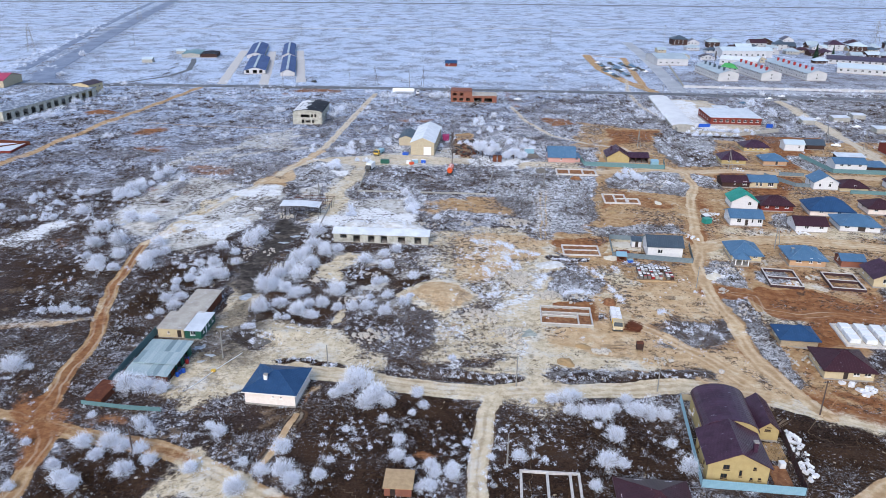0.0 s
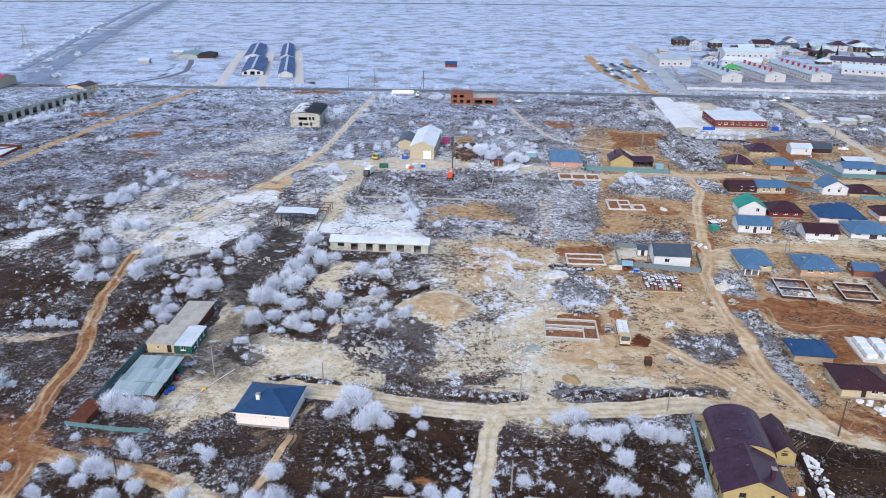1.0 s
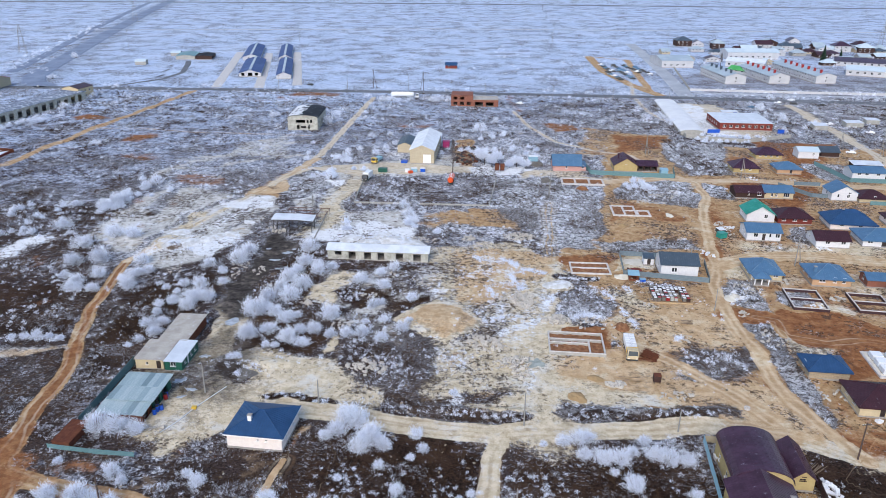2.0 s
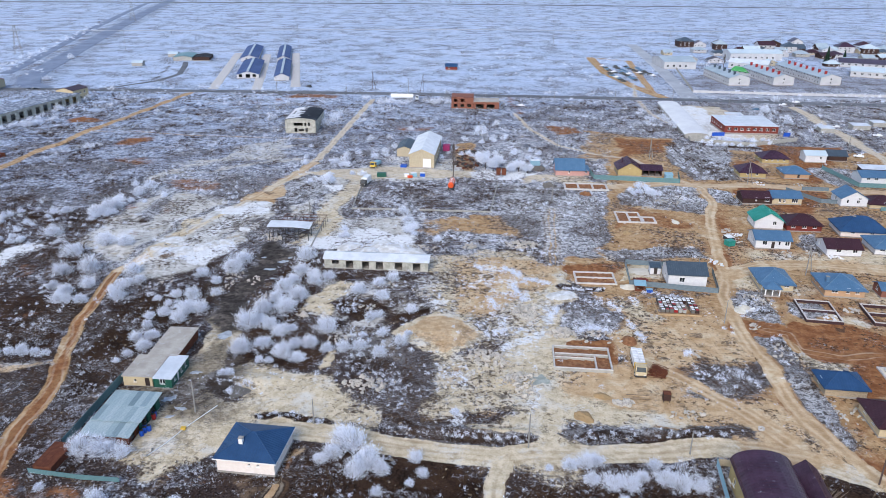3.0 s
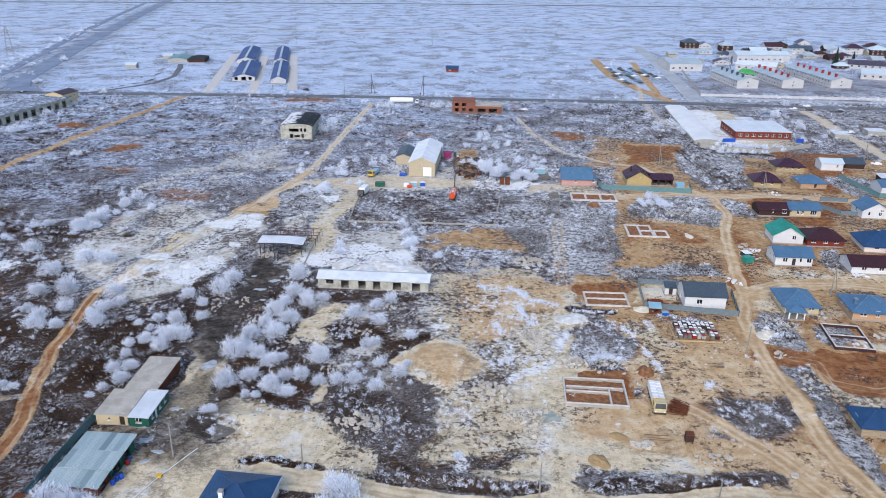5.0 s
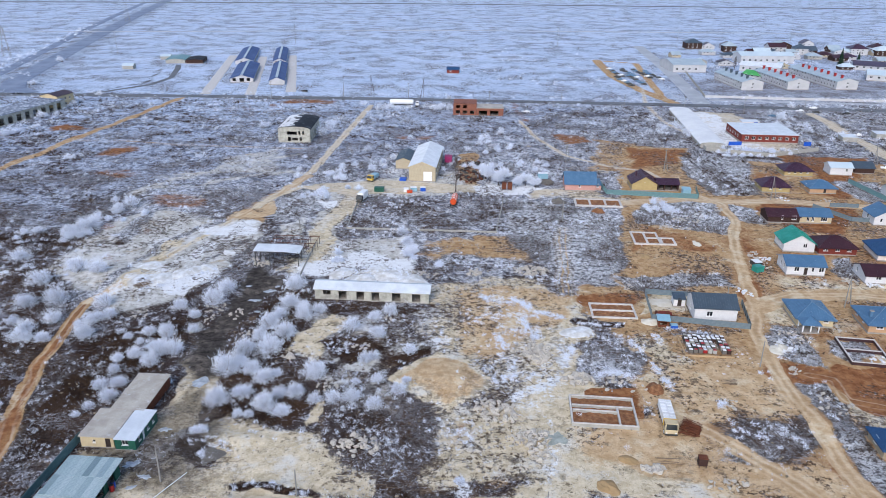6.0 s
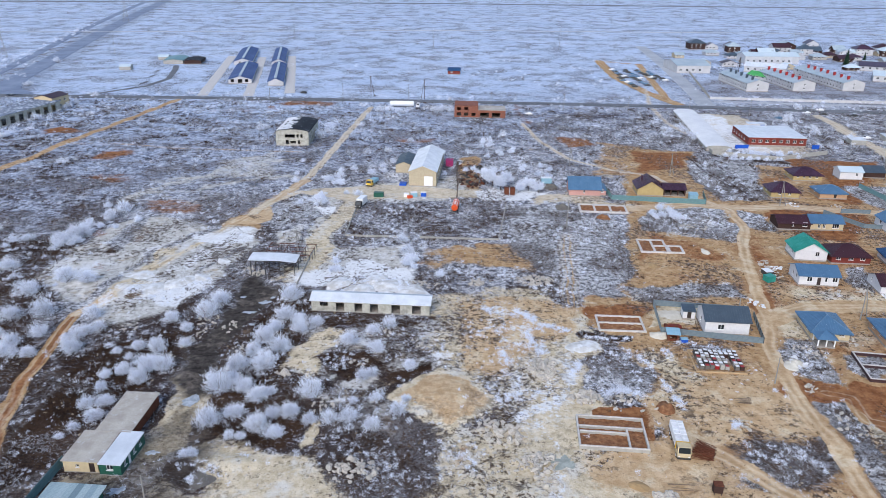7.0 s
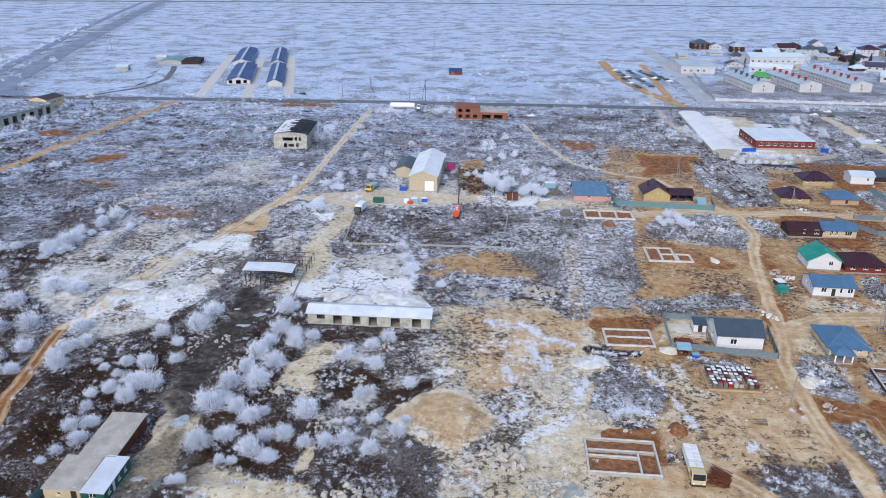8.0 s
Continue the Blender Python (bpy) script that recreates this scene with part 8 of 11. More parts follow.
def stamp(name, protos, x, y, z, size, rng, material, label, squash=1.0):
    """One joined mesh of many small copies: cover that nobody could count."""
    vs, fs, at = [], [], 0
    kinds = rng.integers(0, len(protos), len(x))
    turn = rng.uniform(0, 2 * math.pi, len(x))
    for k, (pv, pf) in enumerate(protos):
        pick = np.nonzero(kinds == k)[0]
        if not len(pick):
            continue
        c, s = np.cos(turn[pick])[:, None], np.sin(turn[pick])[:, None]
        sz = size[pick][:, None]
        px, py, pz = pv[:, 0][None], pv[:, 1][None], pv[:, 2][None]
        v = np.stack([x[pick][:, None] + sz * (c * px - s * py), y[pick][:, None] + sz * (s * px + c * py), z[pick][:, None] + sz * pz * squash], 2)
        f = pf[None] + (np.arange(len(pick)) * len(pv))[:, None, None] + at
        at += v.shape[0] * v.shape[1]
        vs.append(v.reshape(-1, 3))
        fs.append(f.reshape(-1, 3))
    me = raw_mesh(name, np.concatenate(vs), np.concatenate(fs), material)
    return tagged(new(name, me), label, "weeds" if "weed" in name else "rubble", kind="stuff")


def tuft(seed, n, spread=0.5, width=0.16):
    rng = np.random.default_rng(seed)
    base = rng.normal(size=(n, 3)) * (0.25, 0.25, 0)
    tip = base * 1.4 + rng.normal(size=(n, 3)) * (spread * 0.6, spread * 0.6, 0.15) + (0, 0, 0.75)
    tip[:, 2] = np.abs(tip[:, 2])
    return blades(rng, base, tip, rng.uniform(0.6, 1.4, n) * width)


def stone(seed):
    rng = np.random.default_rng(seed)
    bm = bmesh.new()
    bmesh.ops.create_icosphere(bm, subdivisions=2, radius=0.5)
    for v in bm.verts:
        v.co = v.co * rng.uniform(0.8, 1.3)
    for k in range(7):
        n, reach = Vector(rng.normal(size=3)).normalized(), rng.uniform(0.22, 0.38)
        for v in bm.verts:
            v.co -= n * max(0.0, v.co.dot(n) - reach)
    for v in bm.verts:
        v.co = Vector((v.co.x * 1.5, v.co.y * 1.1, v.co.z * 0.85))
    me = bpy.data.meshes.new("stone")
    bm.to_mesh(me)
    bm.free()
    v = np.array([q.co[:] for q in me.vertices])
    f = np.array([p.vertices[:] for p in me.polygons])
    me.materials.append(M["rubble"])
    return me, v, f


STONES = [stone(300 + i) for i in range(5)]


def block():
    bm = bmesh.new()
    chamfered(bm, -0.6, 0.6, -0.4, 0.4, -0.3, 0.3, 0.03)
    me = bpy.data.meshes.new("block")
    bmesh.ops.recalc_face_normals(bm, faces=bm.faces)
    bm.to_mesh(me)
    bm.free()
    me.materials.append(M["block_white"])
    return me


BLOCK = block()
SCRAP = [BLOCK.copy() for k in range(4)]
for me, tone in zip(SCRAP, ("rust", "brown_wall", "dark_metal", "wood_old")):
    me.materials[0] = M[tone]
TUFTS = [tuft(400 + i, 7, 0.55, 0.12) for i in range(6)]


def strew():
    rng = np.random.default_rng(9)
    tiers = ((190000, -100, 125, 86, 205, 0.2, 0.52), (100000, -190, 200, 205, 345, 0.4, 0.8), (90000, -280, 300, 345, 498, 0.55, 1.05))
    got = {"frost": [], "far": [], "dry": [], "stones": []}
    for n, x0, x1, y0, y1, s0, s1 in tiers:
        x, y = rng.uniform(x0, x1, n), rng.uniform(y0, y1, n)
        seen = np.abs(x) < 0.66 * y + 22
        x, y = x[seen], y[seen]
        c = covers(x, y)
        cover = np.clip(np.maximum.reduce([c["sand"], c["clay"], c["soil"] * 0.9, c["tar"], c["bare"] * 0.95, c["lime"] * 0.85, c["snow"] * 0.9]), 0, 1)
        clump = fbm(x, y, 5.0, 61, 3)
        keep = rng.uniform(size=len(x)) < np.clip(1 - 1.2 * cover, 0.0, 1) ** 1.4 * np.clip((clump - 0.38) * 4.5, 0.04, 1.0)
        x, y, clump, dark = x[keep], y[keep], clump[keep], c["dark"][keep]
        size = rng.uniform(s0, s1, len(x)) * (0.7 + 0.7 * clump)
        drift = fbm(x, y, 6.0, 67, 4)
        white = rng.uniform(size=len(x)) < np.clip(0.66 + 0.26 * np.clip((y - 180) / 60, 0, 1) + (drift - 0.5) * 7.0 - dark * 0.68, 0.05, 0.98)
        far = y > 225 + 60 * (drift - 0.5) + np.where(x > 40, 60, 0)
        for key, pick in (("frost", white & ~far), ("far", white & far), ("dry", ~white)):
            got[key].append(np.stack([x[pick], y[pick], size[pick]], 1))
        # loose stones, most on broken ground
        k = rng.uniform(size=len(x)) < 0.012
        got["stones"].append(np.stack([x[k], y[k], rng.uniform(0.18, 0.5, k.sum())], 1))
    for key, protos, mat, name, label in (("frost", TUFTS, "weed_frost", "frosted_weeds", "dead weeds and grass white with hoarfrost"), ("far", TUFTS, "weed_far", "distant_frosted_weeds", "frosted dead weeds of the far fields"), ("dry", TUFTS, "weed_dry", "dry_weeds", "brown dead weeds and grass stems")):
        p = np.concatenate(got[key])
        stamp(name, protos, p[:, 0], p[:, 1], relief(p[:, 0], p[:, 1]) - 0.03, p[:, 2], rng, M[mat], label)
    p = np.concatenate(got["stones"])
    stamp("loose_stones", [(v, f) for _, v, f in STONES[:3]], p[:, 0], p[:, 1], relief(p[:, 0], p[:, 1]) + 0.02, p[:, 2], rng, M["rubble"], "loose pale stones strewn on the ground")


def strew_shrubs():
    """Small rimed shrubs, thick in the weedy fields."""
    rng = np.random.default_rng(19)
    protos = []
    for i in range(5):
        r = np.random.default_rng(500 + i)
        heads = dome(r, 16, 0.65) * r.uniform(0.35, 0.9, (16, 1))
        k = np.repeat(np.arange(16), 6)
        start = heads[k] * 0.7 + r.normal(size=(96, 3)) * 0.14
        end = start + (heads[k] + r.normal(size=(96, 3)) * 0.5) * 0.32
        end[:, 2] = np.abs(end[:, 2]) + 0.05
        protos.append(blades(r, start, end, r.uniform(0.028, 0.065, 96)))
    pts = []
    for n, x0, x1, y0, y1, s0, s1 in ((11000, -110, 125, 86, 205, 0.3, 1.05), (7000, -175, 190, 205, 345, 0.45, 1.5), (4200, -280, 300, 345, 505, 0.7, 2.0)):
        x, y = rng.uniform(x0, x1, n), rng.uniform(y0, y1, n)
        seen = np.abs(x) < 0.66 * y + 22
        x, y = x[seen], y[seen]
        c = covers(x, y)
        cover = np.clip(np.maximum.reduce([c["sand"], c["clay"], c["soil"], c["tar"], c["bare"], c["lime"] * 0.8, c["snow"] * 0.6]), 0, 1)
        group = fbm(x, y, 16.0, 71, 3)
        keep = rng.uniform(size=len(x)) < np.clip(1 - 1.1 * cover, 0, 1) ** 1.6 * np.clip((group - 0.44) * 4.5, 0.02, 1)
        pts.append(np.stack([x[keep], y[keep], rng.uniform(s0, s1, keep.sum()) * (0.6 + 0.6 * group[keep])], 1))
    p = np.concatenate(pts)
    stamp("frosted_shrub_weeds", protos, p[:, 0], p[:, 1], relief(p[:, 0], p[:, 1]) - 0.03, p[:, 2], rng, M["rime"], "small shrubs and tall weeds white with hoarfrost")


def rubble(label, x, y, n, rx, ry, low, high, turn=0.0, height=0.6, name="rubble_heap"):
    """A heap of separate stones."""
    ob = thing(name, pose(x, y, ground_z(x, y), 0, 0, turn), label, "rubble heap", "rubble heaps")
    for k in range(n):
        a, r = plant_rng.uniform(0, 2 * math.pi), math.sqrt(plant_rng.random())
        s = plant_rng.uniform(low, high)
        o = new("scrap_piece", SCRAP[k % 4]) if "scrap" in label else new("block", BLOCK) if "white" in label and "block" in label else new("stone", STONES[k % 5][0])
        o.parent = ob
        o.matrix_basis = pose(rx * r * math.cos(a), ry * r * math.sin(a), s * 0.2 + height * (1 - r) * plant_rng.random(), plant_rng.uniform(-25, 25), plant_rng.uniform(-25, 25), plant_rng.uniform(0, 360)) @ Matrix.Diagonal((s, s, s, 1))


strew()
strew_shrubs()

# bushes, cluster by cluster
thicket([(-8.6, 116.6), (4.2, 113.4), (-1.8, 102.4)], 10, 4, 0.6, 1.1)
thicket([(1.1, 105.4), (2.1, 111.7), (-5.8, 103.7)], 6, 2, 0.7, 1.1)
thicket([(-116.7, 258.5), (-120.4, 259.7)], 7, 2.6, 2.0, 2.9)
thicket([(-115.5, 280.4), (-113.1, 292.7)], 6, 2.5, 1.3, 1.9)
thicket([(-132.5, 237.7), (-137.8, 232.9), (-141.9, 229.9)], 10, 4, 1.1, 1.9)
thicket([(-11.9, 253.0), (-9.8, 240.8)], 7, 2, 1.6, 2.6)
thicket([(-2.6, 239.3)], 2, 0.8, 1.6, 2.2)
thicket([(-32.0, 241.7)], 3, 1.2, 1.6, 2.3)
thicket([(16.2, 399.4), (24.7, 385.8), (20.7, 366.1)], 8, 6, 1.6, 2.6)
thicket([(-38.5, 334.2), (-45.6, 328.6)], 6, 6, 1.5, 2.5)
thicket([(-52.6, 299.8), (-45.3, 307.3)], 4, 3, 1.6, 2.3)
thicket([(-62.4, 409.5), (-59.2, 434.2)], 8, 4, 2.4, 3.6)
thicket([(-35.1, 469.0), (-20.8, 470.0)], 10, 5, 2.6, 3.8)
thicket([(-10.1, 470.8), (2.5, 467.8)], 9, 5, 2.4, 3.6)
thicket([(-50.0, 482.1)], 3, 3, 2.4, 3.2)
thicket([(70.7, 292.9), (79.5, 290.8)], 9, 4, 1.3, 2.1)
thicket([(125.1, 377.1), (161.5, 376.6)], 18, 3, 1.5, 2.4)
thicket([(121.5, 437.6), (124.5, 406.1), (126.7, 382.4)], 12, 4, 1.8, 2.8)
thicket([(110.7, 420.5), (115.3, 413.0)], 6, 5, 1.5, 2.3)
thicket([(-218.4, 399.7), (-215.7, 441.2)], 11, 5, 2.4, 3.6)
thicket([(-225.7, 384.6), (-214.8, 392.5)], 6, 5, 2, 3)
thicket([(180.0, 441.4)], 2, 2, 2.4, 3)
thicket([(70.1, 181.6)], 3, 2, 0.8, 1.1)
thicket([(57.6, 157.4), (66.3, 159.0)], 6, 3, 0.8, 1.3)
thicket([(-137.5, 520.5), (-216.9, 502.4)], 5, 3, 1.6, 2.4)
thicket([(218.4, 443.9), (219.7, 411.9)], 4, 4, 1.5, 2.5)
thicket([(200.0, 640.0), (420.0, 700.0)], 70, 45, 2.0, 4.0)
thicket([(180.0, 520.0), (330.0, 508.0)], 46, 5, 1.5, 2.6)
thicket([(250.0, 760.0), (480.0, 770.0)], 40, 22, 2.2, 4.0)
thicket([(-130.0, 700.0), (-120.0, 560.0)], 10, 8, 1.0, 2.0)
thicket([(-330.0, 640.0), (-290.0, 540.0)], 10, 6, 1.5, 2.5)
thicket([(20.0, 620.0), (90.0, 560.0)], 16, 20, 1.0, 2.0)
thicket([(-9.8, 118.4), (-17.2, 116.4), (-23.9, 118.1)], 14, 5, 0.4, 0.8)
thicket([(5.5, 122.4), (5.7, 111.8), (5.0, 102.5)], 16, 2, 0.4, 0.9)
thicket([(-1.9, 106.8), (1.1, 103.9)], 12, 3, 0.5, 1.0)
thicket([(12.2, 122.6), (10.4, 111.9)], 10, 2, 0.4, 0.8)
thicket([(-125.0, 240.0)], 1, 0.1, 1.7, 1.8499999999999999)
thicket([(-137.7, 242.8)], 1, 0.1, 1.8, 1.95)
thicket([(-146.1, 261.3)], 1, 0.1, 1.7, 1.8499999999999999)
thicket([(-135.7, 249.0)], 1, 0.1, 1.4, 1.5499999999999998)
thicket([(-119.7, 294.6)], 1, 0.1, 2.0, 2.15)
thicket([(-114.0, 294.8)], 1, 0.1, 1.6, 1.75)
thicket([(-131.0, 261.9)], 1, 0.1, 1.6, 1.75)
thicket([(-32.8, 247.5)], 1, 0.1, 2.2, 2.35)
thicket([(-44.4, 342.4)], 1, 0.1, 2.2, 2.35)
thicket([(-47.1, 310.3)], 1, 0.1, 2.0, 2.15)
thicket([(19.1, 345.5)], 1, 0.1, 2.6, 2.8)
thicket([(14.6, 339.0)], 1, 0.1, 2.2, 2.4)
thicket([(20.0, 333.1)], 1, 0.1, 2.4, 2.6)
thicket([(28.5, 327.6)], 1, 0.1, 2.2, 2.4)
thicket([(75.5, 300.5)], 1, 0.1, 2.2, 2.4)
thicket([(78.6, 298.2)], 1, 0.1, 2.0, 2.2)
thicket([(71.4, 295.5)], 1, 0.1, 1.6, 1.8)
thicket([(80.3, 291.2)], 1, 0.1, 1.8, 2.0)
thicket([(-11.2, 140.6), (-2.4, 138.0), (6.8, 136.9), (15.9, 135.5)], 34, 1.0, 0.5, 1.0)
thicket([(24.6, 136.6), (34.8, 138.2), (44.8, 138.1), (59.1, 138.2)], 40, 1.4, 0.4, 0.9)
thicket([(54.0, 158.6), (60.7, 159.6), (66.6, 158.1)], 14, 3, 0.5, 1.0)
thicket([(11.5, 121.6), (9.4, 107.6), (7.3, 100.6)], 16, 1.6, 0.5, 1.0)
thicket([(-12.2, 154.3), (-8.9, 152.8), (-11.6, 146.6)], 15, 3, 0.5, 1.0)
thicket([(13.3, 174.7), (23.3, 179.0), (11.0, 182.8), (3.7, 174.4)], 20, 5, 0.6, 1.1)
thicket([(5.6, 207.6), (11.5, 203.1), (20.3, 190.4)], 24, 6, 0.6, 1.0)
thicket([(5.4, 198.4), (18.2, 210.4), (4.9, 178.6)], 26, 5, 0.6, 1.1)
thicket([(-158.7, 244.7), (-132.7, 252.6), (-116.2, 272.4), (-106.6, 290.4)], 22, 10, 1.45, 2.2)
thicket([(-68.9, 361.4), (-40.1, 302.9), (-29.7, 356.4)], 14, 9, 1.5, 2.4)
thicket([(2.2, 338.4), (29.8, 352.6), (48.7, 340.6)], 16, 9, 1.5, 2.3)
thicket([(-32.0, 191.0), (-21.0, 185.4), (-14.0, 168.0), (-21.5, 161.7)], 34, 6, 0.6, 1.1)
# single bushes of the near and middle ground
bush(-41.1, 223.2, 3.6)
bush(-40.3, 212.6, 2.98)
bush(-36.6, 210.2, 2.43)
bush(-35.4, 205.4, 2.71)
bush(-32.0, 209.1, 2.41)
bush(-41.7, 206.1, 2.74)
bush(-42.9, 200.5, 3.33)
bush(-38.0, 196.3, 3.1)
bush(-43.6, 194.6, 2.6)
bush(-40.2, 188.7, 3.6)
bush(-45.9, 188.3, 3.16)
bush(-45.3, 183.2, 2.62)
bush(-47.2, 179.4, 3.6)
bush(-42.0, 179.8, 2.71)
bush(-39.0, 176.6, 2.96)
bush(-36.4, 178.7, 1.5)
bush(-27.7, 178.2, 3.23)
bush(-31.2, 171.3, 2.56)
bush(-34.3, 171.0, 2.0)
bush(-26.9, 169.1, 1.97)
bush(-42.4, 171.2, 2.89)
bush(-46.4, 168.2, 3.15)
bush(-36.4, 166.3, 2.8)
bush(-32.4, 164.8, 2.48)
bush(-38.7, 163.7, 1.38)
bush(-40.9, 163.7, 1.4)
bush(-22.9, 169.4, 2.24)
bush(-19.5, 170.2, 2.52)
bush(-14.7, 167.5, 2.2)
bush(-19.1, 175.9, 1.31)
bush(-15.0, 176.7, 1.73)
bush(-8.4, 176.7, 1.45)
bush(-9.9, 172.7, 2.27)
bush(-8.4, 189.3, 2.16)
bush(-18.3, 185.3, 2.12)
bush(-16.5, 186.5, 1.83)
bush(-22.9, 199.9, 2.78)
bush(-15.8, 196.8, 2.73)
bush(-18.2, 205.1, 2.33)
bush(-14.3, 208.3, 2.37)
bush(-47.4, 158.2, 1.65)
bush(-46.0, 158.1, 1.36)
bush(-58.7, 220.6, 3.35)
bush(-60.0, 212.8, 3.6)
bush(-62.3, 205.2, 1.93)
bush(-60.7, 197.9, 1.87)
bush(-67.6, 210.0, 2.53)
bush(-70.6, 196.3, 2.06)
bush(-66.0, 195.3, 2.53)
bush(-64.7, 187.6, 3.6)
bush(-61.7, 187.8, 2.92)
bush(-65.3, 182.6, 2.56)
bush(-70.0, 186.0, 2.3)
bush(-73.3, 184.4, 1.64)
bush(-71.9, 179.7, 1.6)
bush(-68.2, 174.5, 2.16)
bush(-72.1, 173.3, 2.18)
bush(-68.6, 169.4, 2.43)
bush(-74.9, 194.6, 1.55)
bush(-85.4, 194.9, 2.8)
bush(-85.8, 203.3, 2.55)
bush(-83.4, 204.7, 2.19)
bush(-99.9, 212.8, 3.6)
bush(-107.6, 210.6, 3.14)
bush(-105.5, 201.1, 2.27)
bush(-100.5, 197.1, 2.57)
bush(-99.6, 193.0, 2.53)
bush(-93.8, 193.0, 2.15)
bush(-96.0, 201.5, 2.6)
bush(-110.3, 225.1, 3.6)
bush(-124.6, 240.2, 3.6)
bush(-97.6, 231.1, 3.6)
bush(-104.7, 232.5, 3.6)
bush(-87.1, 211.0, 2.64)
bush(-87.2, 201.6, 2.18)
bush(-71.2, 191.9, 1.36)
bush(-89.5, 200.3, 1.46)
bush(-117.5, 265.2, 3.6)
bush(-131.0, 262.1, 2.37)
bush(-111.8, 289.4, 3.6)
bush(-114.2, 283.2, 2.94)
bush(-120.6, 260.8, 3.6)
bush(-115.4, 268.1, 3.6)
bush(-16.7, 133.6, 3.44)
bush(-19.9, 131.0, 2.56)
bush(-13.8, 128.3, 3.07)
bush(-10.3, 126.9, 1.93)
bush(-15.3, 126.0, 2.48)
bush(-18.7, 135.4, 2.62)
bush(-22.1, 129.5, 1.69)
bush(-11.3, 121.2, 1.34)
bush(-4.8, 129.9, 1.68)
bush(-3.3, 126.4, 1.37)
bush(-5.7, 123.6, 1.09)
bush(-18.3, 117.8, 1.06)
bush(-7.9, 114.7, 1.55)
bush(-13.0, 112.5, 0.64)
bush(-8.1, 110.0, 2.01)
bush(-5.0, 108.1, 1.24)
bush(-1.9, 107.5, 1.5)
bush(2.1, 104.8, 1.96)
bush(2.6, 107.5, 1.24)
bush(-1.8, 101.8, 1.92)
bush(-3.7, 101.4, 1.2)
bush(-28.7, 111.3, 2.32)
bush(-28.4, 105.2, 2.48)
bush(-25.5, 103.0, 2.46)
bush(-31.4, 104.9, 2.0)
bush(-20.9, 104.2, 1.72)
bush(-19.7, 108.5, 1.01)
bush(-0.9, 105.2, 1.47)
bush(4.8, 113.9, 1.04)
bush(22.9, 128.7, 1.97)
bush(25.8, 128.7, 1.98)
bush(27.5, 129.8, 2.0)
bush(25.8, 124.7, 1.93)
bush(29.4, 123.2, 2.48)
bush(32.2, 123.2, 2.48)
bush(35.0, 125.8, 1.69)
bush(30.5, 119.8, 1.09)
bush(33.4, 116.0, 2.39)
bush(38.0, 128.9, 1.73)
bush(38.8, 125.2, 2.25)
bush(41.1, 123.6, 2.8)
bush(43.9, 123.3, 1.98)
bush(18.9, 128.1, 0.99)
bush(14.2, 110.3, 1.77)
bush(19.2, 109.6, 0.88)
bush(29.8, 108.7, 2.55)
bush(32.8, 108.2, 1.54)
bush(44.5, 107.3, 2.33)
bush(26.7, 102.1, 1.47)
bush(43.1, 114.0, 1.36)
bush(9.3, 109.9, 1.01)
bush(-66.0, 131.2, 3.06)
bush(-61.4, 131.4, 3.33)
bush(-58.1, 129.9, 2.1)
bush(-57.2, 118.2, 1.98)
bush(-54.9, 116.2, 1.4)
bush(-65.6, 112.1, 2.24)
bush(-61.0, 112.5, 2.78)
bush(-58.1, 111.5, 2.19)
bush(-55.2, 110.6, 1.89)
bush(-62.1, 108.8, 1.92)
bush(-52.0, 107.4, 1.86)
bush(-55.1, 105.3, 2.37)
bush(-68.0, 106.3, 1.65)
bush(-65.3, 102.1, 2.15)
bush(-62.9, 101.1, 2.38)
bush(-43.8, 105.3, 1.8)
bush(-34.9, 100.0, 2.46)
bush(-41.9, 115.9, 1.89)
bush(-44.3, 118.3, 1.37)
bush(-35.1, 107.5, 1.28)
bush(-92.7, 138.3, 3.03)
bush(-90.3, 138.7, 1.36)
bush(-76.3, 112.3, 1.16)
bush(-73.1, 100.1, 1.36)
bush(-68.4, 121.3, 1.19)
# low brush in ragged strips across the tan ground
thicket([(-36.0, 143.2), (-30.0, 143.2), (-23.5, 141.3)], 30, 0.9, 0.4, 0.9)
thicket([(-47.5, 155.0), (-43.5, 150.5)], 14, 2.0, 0.4, 1.0)
thicket([(-28.0, 232.0), (-20.0, 236.0), (-10.0, 231.0)], 70, 4.0, 0.5, 1.1)
thicket([(-86.0, 224.0), (-72.0, 222.0), (-62.0, 238.0)], 40, 4.0, 0.5, 1.1)
thicket([(8.9, 219.4), (16.2, 216.2), (21.8, 213.0)], 34, 1.2, 0.5, 1.1)
thicket([(19.9, 208.2), (29.7, 206.9)], 26, 1.0, 0.5, 1.0)
thicket([(17.2, 202.1), (22.1, 196.5)], 18, 1.0, 0.5, 1.1)
thicket([(14.9, 242.7), (23.9, 232.8), (33.0, 229.2)], 60, 2.4, 0.5, 1.2)
thicket([(1.5, 244.4), (8.1, 238.3)], 26, 1.6, 0.5, 1.2)
thicket([(12.6, 196.3), (12.2, 185.9)], 22, 1.3, 0.4, 0.8)
thicket([(-3.4, 160.7), (4.6, 160.9), (0.6, 153.4)], 60, 3.2, 0.4, 0.9)
thicket([(6.5, 190.8), (10.8, 176.5), (18.5, 181.2)], 40, 2.4, 0.3, 0.7)
thicket([(3.5, 212.0), (7.0, 204.0)], 16, 2.0, 0.4, 0.9)
thicket([(28.0, 190.0), (40.0, 199.0), (44.0, 190.0)], 46, 3.6, 0.4, 0.8)
thicket([(-30.0, 196.0), (-20.0, 190.0), (-10.0, 196.0)], 36, 4.5, 0.4, 0.8)
